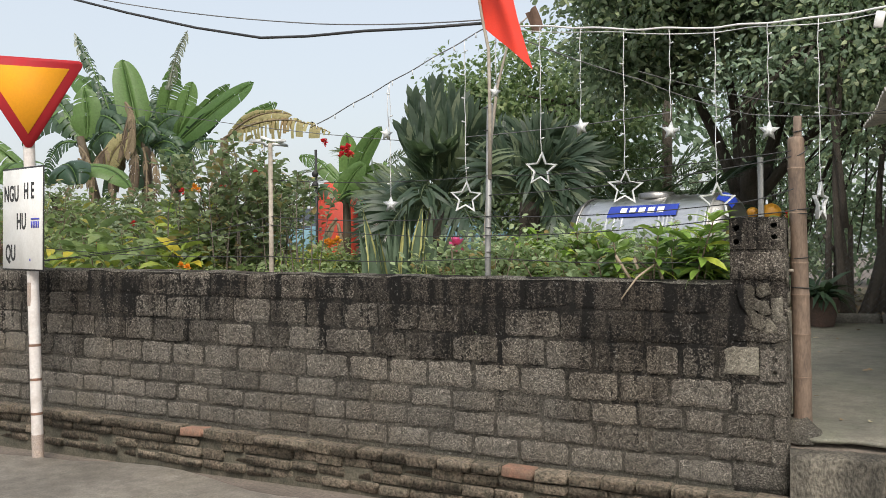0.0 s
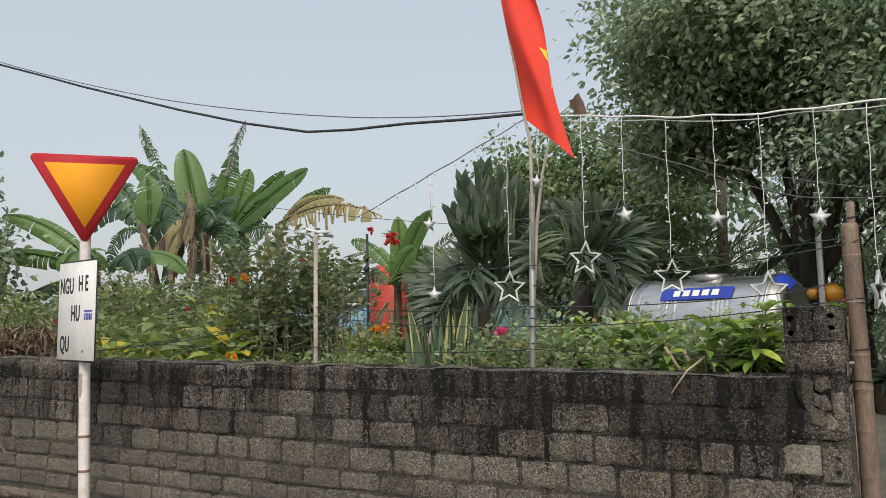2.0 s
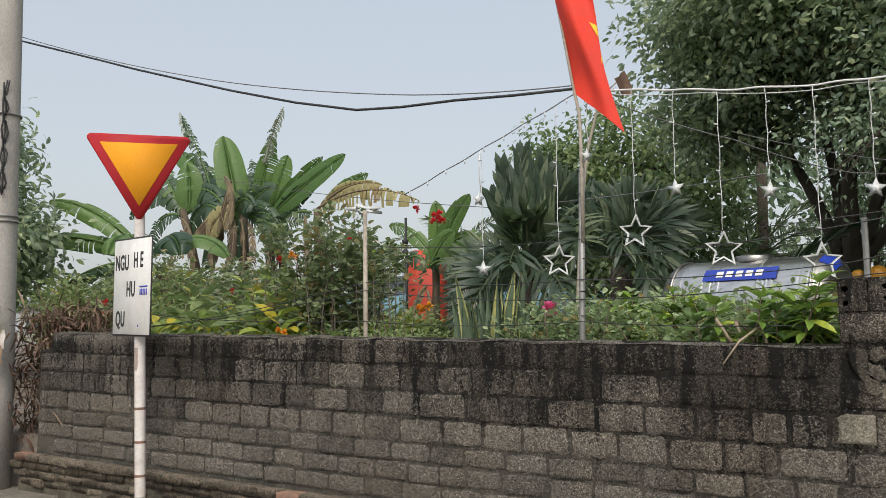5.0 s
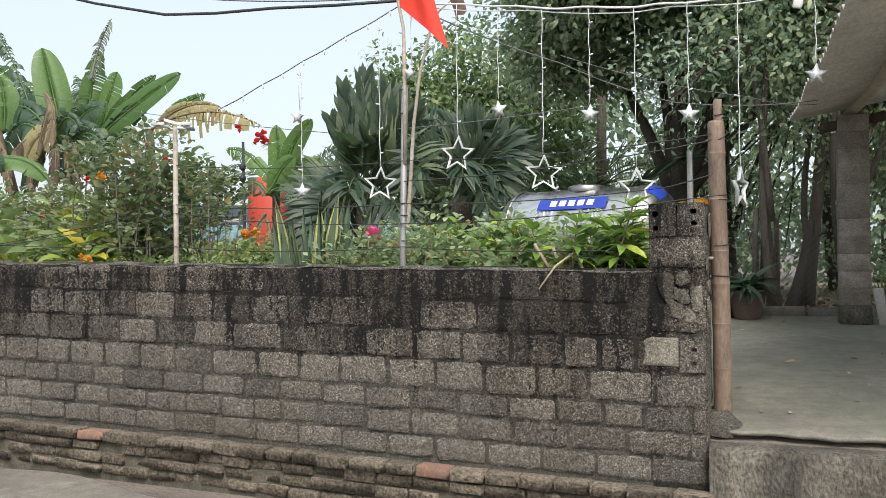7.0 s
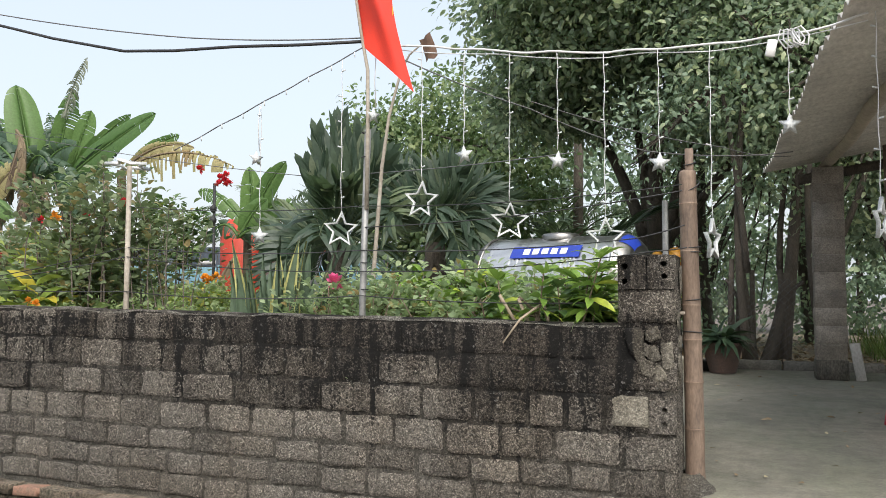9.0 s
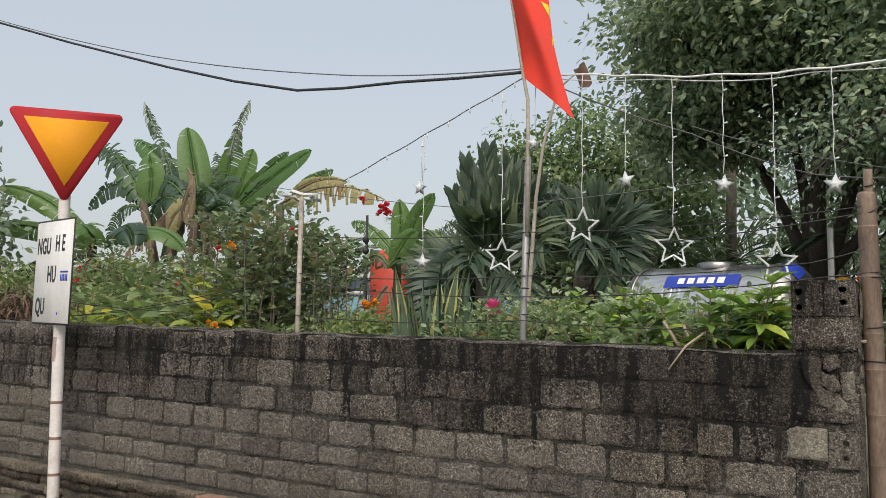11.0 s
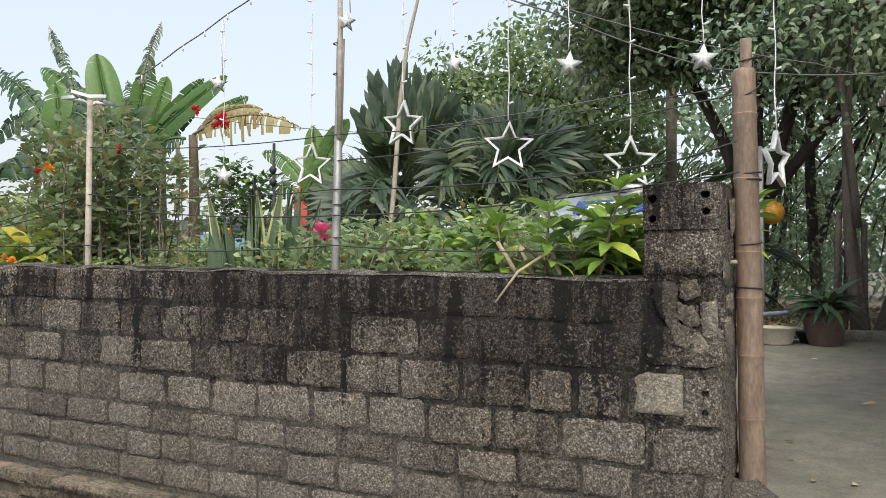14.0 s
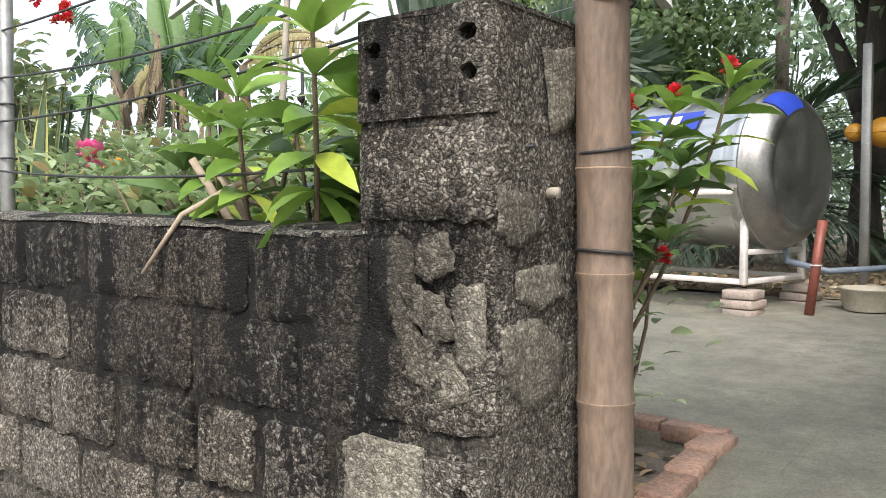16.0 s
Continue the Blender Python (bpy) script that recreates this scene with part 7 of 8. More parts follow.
# ---- yard things ----
def build_tank():
    ax = radians(-13)
    c = Vector((-1.71, 9.72, 1.67))
    e = thing("water_tank", (c.x, c.y, yard_z(9.0)), "horizontal stainless steel water tank on a steel stand", "water tank")
    M = Matrix.Translation(c) @ Matrix.Rotation(ax, 4, "Z") @ Matrix.Rotation(radians(90), 4, "Y")
    R, H = 0.515, 0.76
    prof = []
    n = 80
    for i in range(n + 1):
        z = -H + 2 * H * i / n
        q = abs(z) / H
        ridge = 0.0
        if 0.28 < q < 0.52 or 0.86 < q < 1.0:
            ridge = 0.012 * math.sin((q - 0.28) * 2 * math.pi / 0.06)
        prof.append((R + ridge, z))
    under("shell", Geo().lathe(prof, 56, M), M_STEEL, e, "ribbed polished steel shell", smooth=True)
    for s in (-1, 1):
        dome = [(R + 0.006, s * H), (R + 0.022, s * (H + 0.008)), (R + 0.022, s * (H + 0.022)), (R + 0.004, s * (H + 0.03)), (R * 0.985, s * (H + 0.07)), (R * 0.94, s * (H + 0.115)), (R * 0.86, s * (H + 0.155)), (R * 0.76, s * (H + 0.178)), (R * 0.745, s * (H + 0.172)), (R * 0.72, s * (H + 0.174)), (R * 0.35, s * (H + 0.185)), (0.002, s * (H + 0.187))]
        under("end_cap", Geo().lathe(dome, 56, M), M_STEEL_DULL, e, "dull domed end cap", smooth=True)
    # printed band, wrapped round the upper front and one on the end cap
    def patch(z0, z1, a0, a1, r, rows=8):
        return Geo().grid([[M @ Vector((r * math.cos(a0 + (a1 - a0) * j / 10), r * math.sin(a0 + (a1 - a0) * j / 10), z0 + (z1 - z0) * i / rows)) for j in range(11)] for i in range(rows + 1)])
    up = math.pi
    f0, f1 = up + 0.80, up + 1.14
    under("blue_band", patch(-0.40, 0.42, f0 - 0.1, f1 - 0.12, R + 0.014), M_BLUE, e, "blue printed band", smooth=True)
    for k in range(5):
        z0 = -0.25 + 0.110 * k
        under("logo_bar", patch(z0, z0 + 0.078, f0 - 0.02, f1 - 0.20, R + 0.018, 2), M_WHITE, e, "white printed block", smooth=True)
    ring = ((1.0, 0.036), (0.985, 0.07), (0.94, 0.115), (0.86, 0.155), (0.765, 0.178))
    cap = [[M @ Vector(((R * q + 0.005) * math.cos(a), (R * q + 0.005) * math.sin(a), H + h + 0.005)) for a in (up + 0.05 + 0.55 * j / 14 for j in range(15))] for q, h in ring]
    under("blue_corner_print", Geo().grid(cap), M_BLUE, e, "blue print on the end cap", smooth=True)
    Mz = Matrix.Translation((c.x, c.y, 0)) @ Matrix.Rotation(ax, 4, "Z")
    lid = Mz @ Matrix.Translation((0, 0, c.z))
    under("manhole", Geo().lathe([(0.20, R - 0.03), (0.21, R + 0.03), (0.19, R + 0.042), (0.12, R + 0.055), (0.002, R + 0.06)], 28, lid), M_STEEL_DULL, e, "round lid collar", smooth=True)
    # stand
    zb = yard_z(9.0) + 0.19
    for sx in (-1, 1):
        for sy in (-1, 1):
            p = Mz @ Vector((0.74 * sx, 0.38 * sy, 0))
            under("stand_leg", Geo().box((p.x, p.y, (zb + 1.54) / 2), (0.042, 0.042, 1.54 - zb), 0.004, Matrix.Rotation(ax, 4, "Z")), M_WHITE_WORN, e)
    for sy in (-1, 1):
        for z in (zb + 0.02, 1.52):
            p = Mz @ Vector((0, 0.545 * sy if z > 1.4 else 0.38 * sy, z))
            under("stand_rail", Geo().box(p, (1.5, 0.036, 0.036), 0.004, Matrix.Rotation(ax, 4, "Z")), M_WHITE_WORN, e)
    for sx in (-1, 1):
        for z in (zb + 0.02, 1.13):
            p = Mz @ Vector((0.74 * sx, 0, z))
            under("stand_rail", Geo().box(p, (0.036, 0.72, 0.036), 0.004, Matrix.Rotation(ax, 4, "Z")), M_WHITE_WORN, e)
    q = Mz @ Vector((0.76, 0.1, 0))
    under("outlet_pipe", Geo().tube([(q.x, q.y, 1.18), (q.x + 0.02, q.y - 0.02, 1.06), (q.x + 0.25, q.y + 0.12, 0.99), (q.x + 0.62, q.y + 0.25, 1.02)], 0.022, 8), M_BLUE_PIPE, e, "blue-grey outlet pipe", smooth=True)
    for sx in (-1, 1):
        for sy in (-1, 1):
            p = Mz @ Vector((0.74 * sx, 0.38 * sy, 0))
            st = thing("brick_stack", (p.x, p.y, yard_z(9.0) - 0.02), "small stack of pale bricks under the tank stand", "brick stack", "bricks under the stand")
            rr = random.Random(int(sx * 2 + sy + 9))
            for lv in range(3):
                for h in range(2 if lv != 1 else 1):
                    b = part("brick", Geo().box((0, 0, 0), (0.21, 0.10, 0.055) if lv != 1 else (0.22, 0.2, 0.055), 0.004), M_BRICK_PALE, st)
                    b.matrix_basis = Matrix.Translation((0, 0.055 - 0.11 * h if lv != 1 else 0, 0.03 + 0.062 * lv)) @ Matrix.Rotation(ax + radians(rr.uniform(-7, 7)), 4, "Z")


build_tank()


# pot plant leaves: the shade they stand in is put into this dark green
L_POT = leaf_mat("shaded_pot_leaf", (0.025, 0.05, 0.03), (0.05, 0.085, 0.045), None, 0, 0.5, 0.15)


def build_yard_things():
    zy = yard_z(9.7)
    e = thing("basin", (-0.42, 9.65, zy), "round beige plastic basin on the yard", "basin")
    under("bowl", Geo().lathe([(0.14, zy), (0.15, zy + 0.02), (0.175, zy + 0.13), (0.19, zy + 0.14), (0.19, zy + 0.15), (0.165, zy + 0.145), (0.14, zy + 0.03), (0.002, zy + 0.02)], 28, Matrix.Translation((-0.42, 9.65, 0))), M_BASIN, e, smooth=True)
    for s in (-1, 1):
        under("handle", Geo().box((-0.42 + 0.205 * s, 9.65, zy + 0.14), (0.05, 0.09, 0.014), 0.005), M_BASIN, e)
    e = thing("dark_bowl", (-0.12, 9.85, zy), "small dark plastic bowl", "bowl")
    under("bowl", Geo().lathe([(0.09, zy), (0.13, zy + 0.09), (0.14, zy + 0.10), (0.12, zy + 0.09), (0.08, zy + 0.01)], 20, Matrix.Translation((-0.14, 9.85, 0))), M_BLACK, e, smooth=True)
    e = thing("red_pipe", (-0.68, 9.35, yard_z(9.35)), "short upright rusty red steel pipe", "pipe")
    under("tube", Geo().tube([(-0.70, 9.30, yard_z(9.3)), (-0.64, 9.35, yard_z(9.3) + 0.60)], 0.03, 12), M_RED_PIPE, e, smooth=True)
    under("cord", Geo().tube([(-0.67 + 0.034 * math.cos(a), 9.325 + 0.034 * math.sin(a), zy + 0.3) for a in (0.7 * k for k in range(10))], 0.005, 5), M_WHITE_WORN, e, "pale cord wrap")
    # fence post with netting
    e = thing("netting_fence", (-0.70, 11.0, 0.74), "chain-link netting on a grey steel post", "fence")
    under("post", Geo().box((-0.70, 11.0, 1.71), (0.07, 0.07, 2.0), 0.006), M_GALV, e, "square grey steel post")
    g = Geo()
    for k in range(-14, 34):
        for s in (-1, 1):
            x0 = -2.6 + 0.08 * k
            a, b = (x0, 0.76), (x0 + s * 1.3, 2.06)
            lo, hi = -2.6, -0.74
            seg = []
            for i in range(11):
                x, z = a[0] + (b[0] - a[0]) * i / 10, a[1] + (b[1] - a[1]) * i / 10
                if lo <= x <= hi:
                    seg.append((x, 11.03 + 0.35 * (hi - x), z))
            if len(seg) > 1:
                g.tube(seg, 0.0022, 3, False)
    under("netting", g, M_GREYCABLE, e, "rusty diamond netting", kind="stuff")
    e = thing("netting_fence", (0.1, 10.3, 0.74), "chain-link netting between thin stakes by the wood", "fence")
    g = Geo()
    for k in range(-14, 34):
        for s in (-1, 1):
            x0 = -0.2 + 0.08 * k
            seg = [(x0 + s * 1.0 * i / 10, 10.4, 0.78 + 0.95 * i / 10) for i in range(11) if -0.2 <= x0 + s * 1.0 * i / 10 <= 0.8]
            if len(seg) > 1:
                g.tube(seg, 0.002, 3, False)
    under("netting", g, M_GREYCABLE, e, "rusty diamond netting", kind="stuff")
    rng = random.Random(6)
    for k, (x, y, h) in enumerate(((0.02, 10.45, 1.15), (0.1, 10.55, 1.2), (0.28, 10.6, 1.1), (0.6, 10.45, 1.1))):
        under("stake", Geo().tube([(x, y, 0.72), (x + rng.uniform(-0.08, 0.08), y, 0.74 + h)], 0.028, 7), M_BARK, e)
    for k, (x0, x1, h, r) in enumerate(((0.09, 0.07, 1.22, 0.036), (0.28, 0.16, 1.12, 0.055), (0.37, 0.62, 1.05, 0.068))):
        st = thing("dead_trunk", (x0, 10.5, 0.74), "bare grey-brown dead trunk standing behind the kerb", "dead trunk", "dead trunks")
        pts, rad = limb((x0, 10.5, 0.70), (x1, 10.5, 0.74 + h), r * 1.2, r * 0.8, 0.12, 8, 60 + k)
        under("stem", Geo().tube(pts, rad, 10), M_BARK, st, smooth=True)
        if k in (1, 2):
            q = pts[5]
            lp, lr = limb(q, (q.x + (0.22 if k == 2 else -0.2), q.y - 0.05, q.z + 0.28), r * 0.5, r * 0.3, 0.2, 5, 70 + k)
            under("branch_stub", Geo().tube(lp, lr, 8), M_BARK, st, smooth=True)
    for nm, at, r in (("buoy", (-0.60, 11.14, 2.02), 0.125), ("buoy", (-0.81, 11.12, 2.03), 0.075)):
        e = thing(nm, at, "round yellow plastic float hung on the fence post", "float")
        under("ball", Geo().lathe([(r * math.sin(math.pi * i / 14) + 0.001, -r * math.cos(math.pi * i / 14)) for i in range(15)], 24, Matrix.Translation(at)), M_BUOY, e, smooth=True)
        under("seam", Geo().tube([(at[0] + r * 1.01 * math.cos(a), at[1] + r * 1.01 * math.sin(a), at[2]) for a in (2 * math.pi * k / 24 for k in range(25))], 0.004, 5), M_BUOY, e)
    # potted plant
    e = thing("potted_plant", (-0.02, 9.7, zy), "strap-leaved green plant in a dark clay pot", "potted plant")
    under("pot", Geo().lathe([(0.13, zy), (0.17, zy + 0.15), (0.19, zy + 0.27), (0.205, zy + 0.28), (0.205, zy + 0.31), (0.18, zy + 0.31), (0.17, zy + 0.27), (0.002, zy + 0.26)], 24, Matrix.Translation((-0.02, 9.7, 0))), M_TERRA, e, smooth=True)
    nr = np.random.default_rng(14)
    a = nr.uniform(0, 6.28, 60)
    D = np.stack([np.cos(a), np.sin(a), nr.uniform(0.3, 1.7, 60)], 1)
    leaf_part("foliage", e, L_POT, np.array([-0.02, 9.7, zy + 0.28]) + D * 0.03, D, nr.uniform(0.22, 0.34, 60), 0.062, 0.9, True, nr)
    # stool
    s0 = (1.30, 6.9, yard_z(6.9))
    e = thing("plastic_stool", s0, "red plastic stool on the yard floor", "stool")
    under("seat", Geo().box((s0[0], s0[1], s0[2] + 0.43), (0.27, 0.27, 0.03), 0.012), M_RED_PLASTIC, e)
    for sx in (-1, 1):
        for sy in (-1, 1):
            under("leg", Geo().tube([(s0[0] + 0.165 * sx, s0[1] + 0.165 * sy, s0[2]), (s0[0] + 0.115 * sx, s0[1] + 0.115 * sy, s0[2] + 0.43)], [0.024, 0.02], 6), M_RED_PLASTIC, e)
    for sy in (-1, 1):
        under("crossbar", Geo().box((s0[0], s0[1] + 0.15 * sy, s0[2] + 0.13), (0.28, 0.02, 0.03), 0.005).box((s0[0] + 0.15 * sy, s0[1], s0[2] + 0.13), (0.02, 0.28, 0.03), 0.005), M_RED_PLASTIC, e)
    # brick edging of the planting bed
    e = thing("brick_edging", (-0.15, 6.2, yard_z(6.2)), "red brick edging round the planting bed", "edging")
    rr = random.Random(3)
    bm_ = Geo().box((0, 0, 0), (0.215, 0.10, 0.06), 0.003).mesh("brick")
    bm_.materials.append(M_BRICK_EDGE)
    for k in range(5):
        for x, y, rz in ((-0.25 - 0.012 * k, 5.50 + 0.225 * k, 92), (-0.40 - 0.225 * k, 6.52 + 0.012 * k, -3)):
            b = link("brick", bm_, M_BRICK_EDGE, e)
            b.matrix_basis = Matrix.Translation((x + 0.15 + rr.uniform(-0.01, 0.01), y - 6.2, yard_z(y) - yard_z(6.2) + 0.004)) @ Matrix.Rotation(radians(rz + rr.uniform(-4, 4)), 4, "Z") @ Matrix.Rotation(radians(rr.uniform(-3, 3)), 4, "X")
    # loose leaves on the yard
    nr = np.random.default_rng(18)
    n = 90
    P = np.stack([nr.uniform(-0.1, 3.5, n), nr.uniform(5.0, 9.9, n), np.zeros(n)], 1)
    P[:, 2] = [yard_z(y) + 0.012 for y in P[:, 1]]
    ob = link("fallen_leaves", leaves_mesh("fallen_leaves", P, np.stack([nr.normal(size=n), nr.normal(size=n), np.zeros(n)], 1), nr.uniform(0.02, 0.06, n), 0.022, 0.1, True, nr), L_FALLEN, None, "scattered dry leaves on the yard", "stuff")
    n = 160
    P = np.stack([nr.uniform(-1.1, -0.3, n), nr.uniform(5.2, 6.4, n), np.full(n, 0.565)], 1)
    link("bed_litter", leaves_mesh("bed_litter", P, np.stack([nr.normal(size=n), nr.normal(size=n), nr.uniform(0, 0.5, n)], 1), nr.uniform(0.03, 0.09, n), 0.035, 0.3, True, nr), L_FALLEN, None, "dry leaves and scraps in the planting bed", "stuff")
    n = 5200
    P = np.stack([nr.uniform(-2.5, 6, n), 10.2 + 7 * nr.random(n) ** 1.6, np.full(n, 0.795)], 1)
    link("leaf_litter", leaves_mesh("leaf_litter", P, np.stack([nr.normal(size=n), nr.normal(size=n), nr.uniform(-0.1, 0.4, n)], 1), nr.uniform(0.05, 0.11, n), 0.045, 0.2, False, nr), L_FALLEN, None, "dry fallen leaves under the trees", "stuff")
    n = 2600
    P = np.stack([nr.uniform(1.6, 6, n), nr.uniform(11.2, 14, n), np.full(n, 0.76)], 1)
    link("grass", leaves_mesh("grass", P, np.stack([nr.normal(0, 0.3, n), nr.normal(0, 0.3, n), np.ones(n)], 1), nr.uniform(0.2, 0.5, n), 0.014, 0.3, False, nr), L_GRASS, None, "tall green grass beside the wood", "stuff")
    # cut branches behind the wall's top
    e = thing("cut_branches", (-0.80, 5.0, 0.55), "thick pale cut branch stubs of a pruned shrub", "shrub")
    for k, (a, b, r) in enumerate((((-0.79, 5.02, 0.55), (-0.79, 5.0, 1.44), 0.012), ((-0.79, 5.0, 1.42), (-0.88, 4.96, 1.51), 0.009), ((-0.79, 5.0, 1.42), (-0.74, 5.0, 1.56), 0.006), ((-1.09, 5.0, 0.6), (-1.10, 4.97, 1.37), 0.009), ((-1.10, 4.97, 1.36), (-1.14, 4.95, 1.43), 0.008), ((-0.79, 5.0, 1.40), (-0.92, 4.95, 1.45), 0.006))):
        pts, rad = limb(a, b, r, r * 0.8, 0.08, 6, 80 + k)
        under("branch", Geo().tube(pts, rad, 8), M_TWIG, e, smooth=True)
    # stick on the wall
    tagged(part("bare_stick", Geo().tube([(-0.70, 4.92, 1.50), (-0.76, 4.84, 1.45), (-0.82, 4.765, 1.395), (-0.90, 4.725, 1.275)], [0.006, 0.007, 0.006, 0.004], 7), M_TWIG_PALE, None, "pale bare stick hanging over the wall top", smooth=True), category="stick")


build_yard_things()


def build_shelter():
    e = thing("shelter", (0.98, 9.5, yard_z(9.5)), "open shelter with corrugated roof on a block column", "shelter")
    zb = yard_z(9.5) - 0.01
    me = holed_end(0.133, 0.16, 0.27, [(-0.03, 0.035), (-0.03, -0.035)], 0.014)
    plain = Geo().box((0, 0, 0), (0.276, 0.281, 0.1665), 0.005).mesh("block")
    plain.materials.append(M_COLUMN)
    for k in range(12):
        z = zb + 0.085 + 0.17 * k
        if k % 4 == 1 or k == 9:
            for s in (-1, 1):
                b = link("block", me, M_BLOCK, e)
                b.matrix_basis = Matrix.Translation((0.07 * s, -0.138, z - zb - 0.002)) @ Matrix.Diagonal((s, 1, 1, 1))
                b.active_material = M_COLUMN
        else:
            b = link("block", plain, M_COLUMN, e)
            b.matrix_basis = Matrix.Translation((0.003 * (k % 3 - 1), 0.002 * (k % 2), z - zb))
    under("column_core", Geo().box((0.98, 9.5, zb + 0.985), (0.268, 0.272, 1.95)), M_COLUMN, e)
    under("mossy_foot", Geo().box((0.98, 9.5, zb + 0.1), (0.290, 0.292, 0.19), 0.01), M_STAINED, e, "blackened damp foot")
    # corrugated sheets: the waves run across, away from the scalloped edge
    x0, x1 = 0.43, 4.6
    ys = [4.0 + 0.022 * i for i in range(270)]
    def rz(x, y):
        return 2.84 + 0.16 * (x - x0) + 0.022 * math.sin(2 * math.pi * y / 0.176)
    rows = [[(x0 + 0.055 * (9.8 - y) + 0.012 * math.sin(y * 3), y, rz(x0, y)) for y in ys], [((x0 + x1) / 2, y, rz((x0 + x1) / 2, y)) for y in ys], [(x1, y, rz(x1, y)) for y in ys]]
    top = [[(x, y, z + 0.007) for x, y, z in r] for r in reversed(rows)]
    under("roof_sheet", Geo().grid(rows + top + [rows[0]]), M_ROOF, e, "weathered corrugated sheet roof", smooth=True)
    for x, r in ((0.95, 0.048), (2.4, 0.045), (3.7, 0.045)):
        z = 2.76 + 0.16 * (x - x0)
        under("purlin", Geo().tube([(x + 0.05 * (10.4 - 4.2 - 0.58 * i) + 0.02 * math.sin(i), 4.2 + 0.58 * i, z + 0.01 * math.sin(i * 1.7)) for i in range(11)], [r + 0.004 * (i % 2) for i in range(11)], 10), M_PURLIN, e, "bamboo purlin", smooth=True)
    under("beam", Geo().tube([(0.72, 9.48, 2.68), (2.6, 9.5, 2.98), (4.6, 9.5, 3.28)], [0.05, 0.048, 0.045], 10), M_BARK, e, "dark round beam", smooth=True)
    under("bamboo_prop", Geo().tube([(1.50, 9.0, yard_z(9.0)), (1.47, 9.0, 1.8), (1.45, 9.0, 2.9)], [0.045, 0.043, 0.04], 12), M_BAMBOO, e, "bamboo prop", smooth=True)
    tagged(part("plank", Geo().box((0, 0, 0), (0.09, 0.03, 0.36), 0.006, Matrix.Translation((1.20, 9.36, zb + 0.18)) @ Matrix.Rotation(radians(-9), 4, "Y")), M_POLE, None, "short grey board leaning against the column"), category="board")


M_COLUMN = surf("column_concrete", (0.27, 0.238, 0.203), (0.16, 0.142, 0.12), 7, 0.93, 0, 90, 0.9, 0.45, 0.22)
build_shelter()


# ---- far things ----
LAID_FAR = set(bpy.data.objects)
def build_far():
    e = thing("covered_load", (-9.1, 15.7, 0.82), "tall load under a bright red tarpaulin behind the garden", "covered load")
    under("cover", Geo().box((-9.1, 15.7, 1.95), (0.8, 0.8, 2.2), 0.16, Matrix.Rotation(radians(15), 4, "Z")), M_RED_TARP, e, "red tarpaulin cover", smooth=False)
    e = thing("shed", (-9.0, 17.2, 0.82), "small grey block shed with a red sheet roof", "shed")
    under("wall", Geo().box((-9.0, 17.3, 1.7), (1.2, 1.2, 1.7), 0.01), M_FAR_WALL, e)
    under("roof", Geo().box((-9.0, 17.2, 2.62), (1.5, 1.7, 0.07), 0.01, Matrix.Rotation(radians(-6), 4, "X")), M_RED_TARP, e, "faded red sheet roof")
    e = thing("banner_wall", (-15.5, 24, 0.82), "dark site hoarding with pale marks", "hoarding")
    for k in range(9):
        under("panel", Geo().box((-24 + 1.9 * k, 25.5, 2.0), (1.86, 0.06, 2.4), 0.01), M_BANNER, e)
        under("mark_bar", Geo().box((-24 + 1.9 * k, 25.46, 2.7), (0.7, 0.02, 0.12)), M_FAR_WALL, e, "pale printed bar")
        under("mark_bar", Geo().box((-24 + 1.9 * k, 25.46, 2.3), (1.2, 0.02, 0.08)), M_FAR_WALL, e, "pale printed bar")
    e = thing("teal_fence", (-8, 20, 0.82), "pale teal sheet fence far behind the garden", "fence")
    for k in range(19):
        under("sheet", Geo().box((-26 + 1.25 * k, 20.6 + 0.02 * (k % 2), 1.55), (1.24, 0.03, 1.5 + 0.1 * (k % 3)), 0.006), M_TEAL, e)
    for k, (x, y, w, h, d) in enumerate(((-30, 38, 9, 1.9, 6), (-17, 42, 7, 2.0, 6), (-42, 34, 8, 2.0, 6))):
        e = thing("house", (x, y, 0.82), "pale low house with a grey sheet roof in the distance", "house")
        under("wall", Geo().box((x, y, 0.8 + h / 2), (w, d, h), 0.02), M_FAR_WALL, e)
        r = Geo().prism([(-w / 2 - 0.4, 0), (w / 2 + 0.4, 0), (0, 1.1)], d + 0.8, Matrix.Translation((x, y, 0.8 + h)))
        under("roof", r, M_FAR_ROOF, e)
        for j in range(3):
            wd = under("window", Geo().box((x - w / 3 + j * w / 3, y - d / 2 - 0.01, 1.9), (1.0, 0.06, 0.9), 0.01), M_BANNER, e)
    rng = random.Random(77)
    for k in range(10):
        x, y = -34 + 3.3 * k, 30 + rng.uniform(-2, 3)
        h = rng.uniform(1.0, 1.7)
        make_tree("distant_tree", (x, y, 0.80), "hazy distant low tree", 0.1, [([(x, y, 2.0)], 0.1)], [((x, y, 1.6 + h * 0.3), (1.9, 1.2, h), 45)], 24, (0.3, 0.15), L_FAR, M_BARK, 500 + k, 0.35, group="distant trees")


build_far()


for ob in list(scene.objects):
    if ob not in LAID_FAR and ob.parent is None:
        ob.matrix_basis = GARDEN @ ob.matrix_basis


# ---- pieces of the wall ----
BLOCKS = [block_variant(s) for s in range(10)]
build_pillar()
build_bamboo_post()
build_conduit()


PATCH = ((-0.078, -0.070), (0.104, -0.076), (0.103, 0.072), (-0.030, 0.074), (-0.074, 0.058), (-0.064, 0.0))


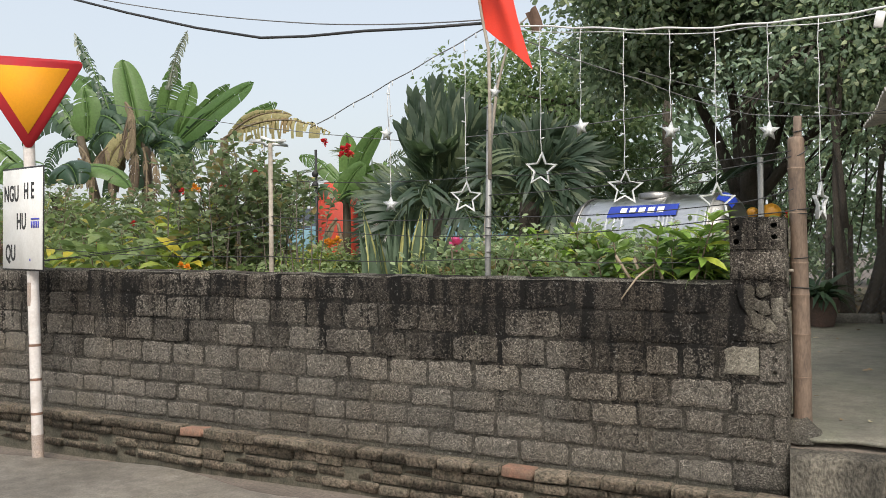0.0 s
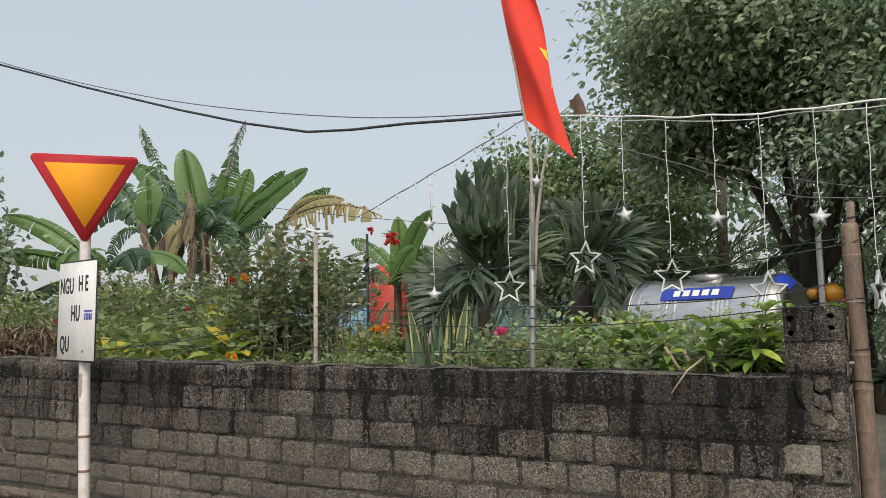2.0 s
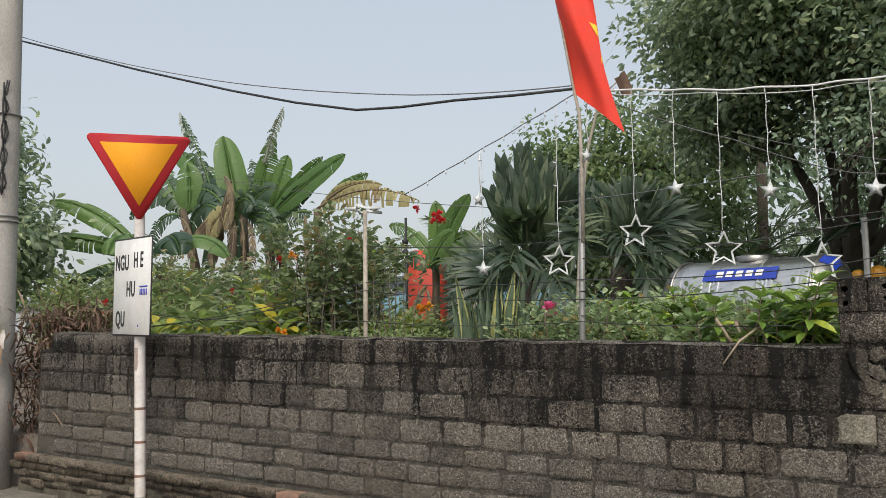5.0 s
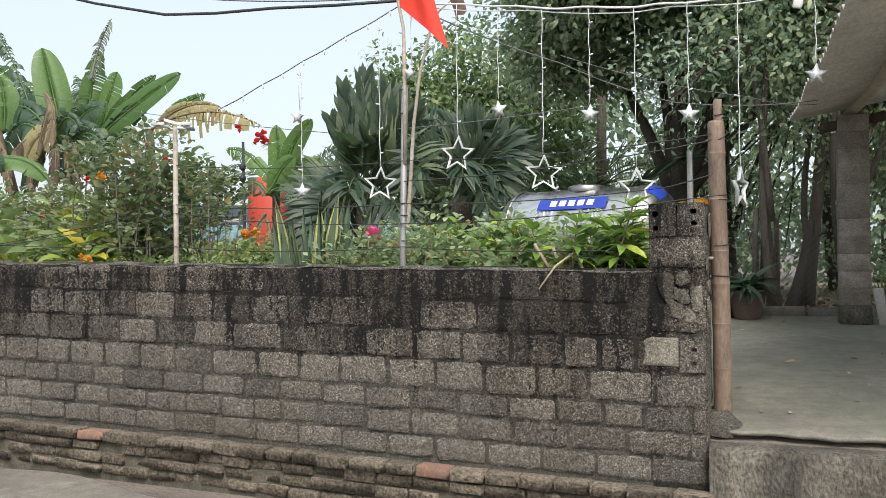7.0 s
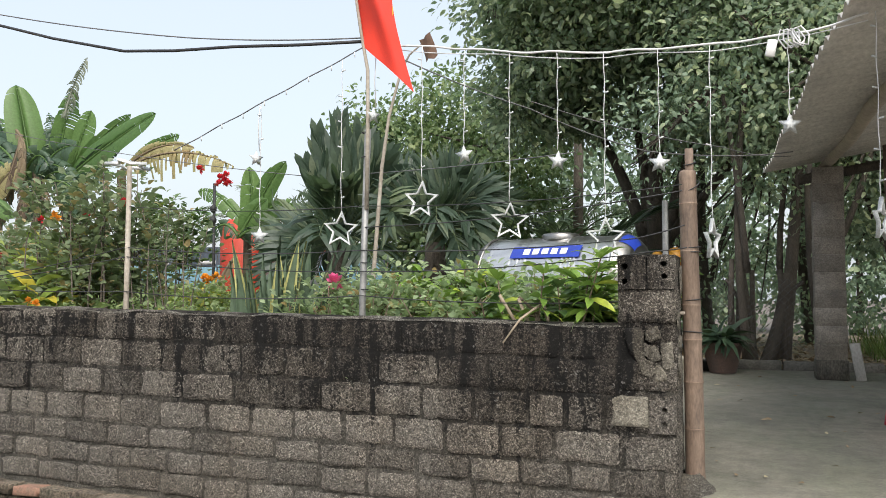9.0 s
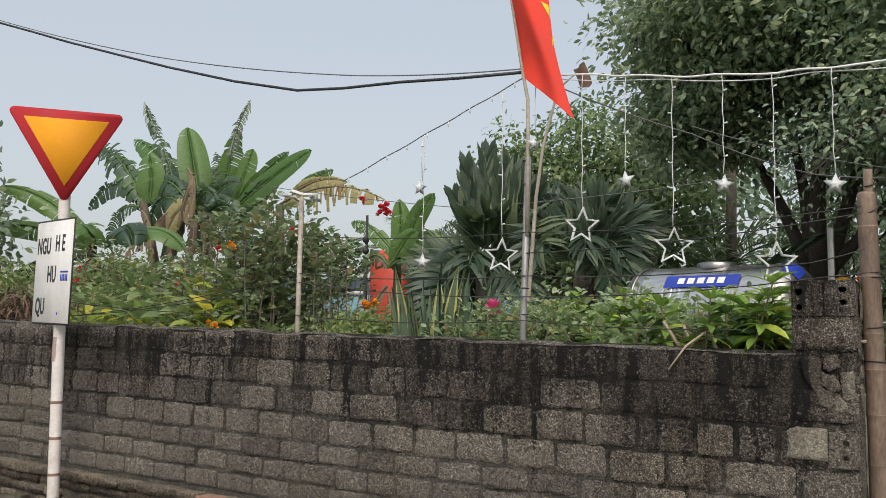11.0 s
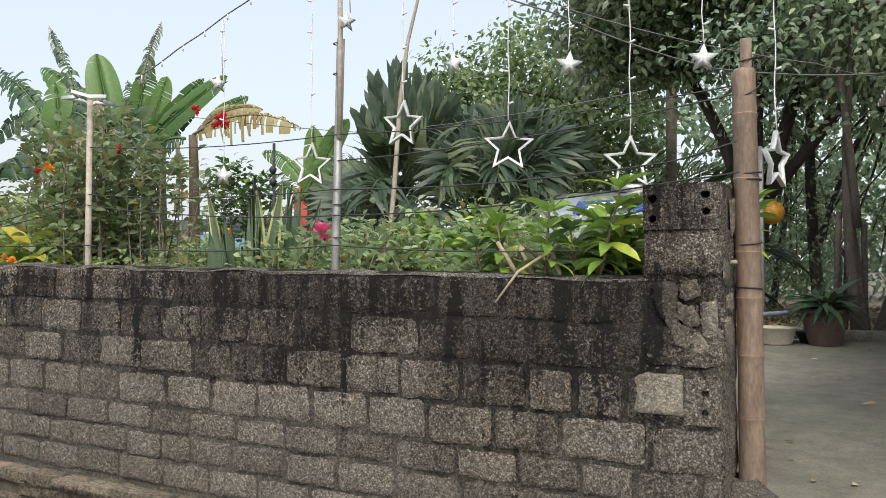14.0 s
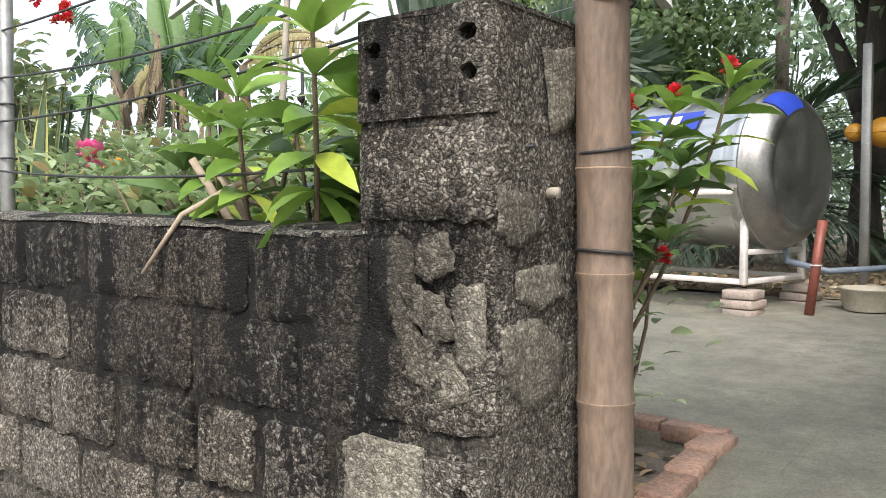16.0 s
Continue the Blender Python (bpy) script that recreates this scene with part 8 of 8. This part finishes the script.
def lay_blocks():
    rng = random.Random(44)
    hole = holed_end(0.125, 0.158, 0.06, [(0.008, 0.033), (0.008, -0.034)], 0.014)
    for c, ((z0, z1), joints) in enumerate(zip(COURSES, JOINTS)):
        for k, (b, a) in enumerate(zip(joints, joints[1:])):
            if c == 0 and a < -7.0:
                continue
            x = (a + b) / 2
            gap = 0.012 if c < 2 else rng.uniform(0.015, 0.028)
            ob = link("block", BLOCKS[rng.randrange(10)], M_BLOCK, garden_wall)
            s = slope(x)
            sink = rng.uniform(-0.003, 0.006) + (0.004 if c < 2 else 0)
            ob.matrix_basis = Matrix.Translation((x + rng.uniform(-0.003, 0.003), WALL_Y - 0.004 + sink, (z0 + z1) / 2 + s + rng.uniform(-0.004, 0.004))) @ Matrix.Rotation(radians(rng.uniform(-0.9, 0.9)), 4, "Y") @ Matrix.Diagonal((b - a - gap, 1, z1 - z0 - 0.002 - rng.uniform(0, 0.012), 1))
    ob = link("block", hole, M_BLOCK, garden_wall)
    ob.matrix_basis = Matrix.Translation((-0.116, WALL_Y - 0.016, 0.938))
    out = []
    for a, b in zip(PATCH, PATCH[1:] + PATCH[:1]):
        for i in range(6):
            x, z = a[0] + (b[0] - a[0]) * i / 6, a[1] + (b[1] - a[1]) * i / 6
            out.append((x + 0.007 * noise.noise(Vector((x * 60, z * 60, 3))), z + 0.006 * noise.noise(Vector((x * 60, z * 60, 8)))))
    part("cement_patch", slab(out, 0.003, Matrix.Translation((-0.285, WALL_Y - 0.006, 0.958))), M_PLASTER, garden_wall, "smooth cement patch")


lay_blocks()


def ledge_z(x):
    return 0.305 - 0.014 * (x + 2.2)


def lay_ledge():
    rng = random.Random(45)
    rows = []
    xs = [-7.35 + 0.25 * i for i in range(30)]
    for y, f in ((4.685, 0), (4.685, 1), (4.80, 1)):
        rows.append([(x, y, (ledge_z(x) - 0.012) * f) for x in xs])
    base = part("wall_footing", Geo().grid(rows), M_FOOT, None, "mossy brick footing below the wall", kind="structure")
    variants = []
    for s in range(6):
        r2 = random.Random(s)
        g = Geo().box((0, 0, 0), (1, 1, 1), 0.05)
        for v in g.v:
            v += np.array([[r2.uniform(-0.02, 0.02), r2.uniform(-0.06, 0.06), r2.uniform(-0.07, 0.07)] for _ in v])
        me = g.mesh("brick")
        variants.append(me)
        me.materials.append(M_BRICK)
    reds = [v.copy() for v in variants[:3]]
    for v in reds:
        v.materials.clear()
        v.materials.append(M_BRICK_RED)
    for c in range(4):
        x = -0.02 - 0.11 * (c % 2)
        while x > -7.3:
            L = rng.uniform(0.185, 0.225) if c else rng.uniform(0.17, 0.235)
            h = 0.06 if c else 0.062
            z = ledge_z(x) - h / 2 - 0.073 * c
            if z - h / 2 > -0.02:
                me = reds[rng.randrange(3)] if rng.random() < (0.13 if c == 0 else 0.03) else variants[rng.randrange(6)]
                ob = link("brick", me, M_BRICK, base)
                ob.matrix_basis = Matrix.Translation((x - L / 2, 4.715 - (0.028 if c == 0 else 0) + (rng.uniform(-0.010, 0.010) if c == 0 else rng.uniform(-0.014, 0.03)), z)) @ Matrix.Rotation(radians(rng.uniform(-2.5, 2.5)), 4, "Z") @ Matrix.Rotation(radians(rng.uniform(-2.2, 2.2) + 0.8), 4, "Y") @ Matrix.Diagonal((L - rng.uniform(0.006, 0.02), 0.115, h * rng.uniform(0.85, 1.05), 1))
            x -= L


lay_ledge()
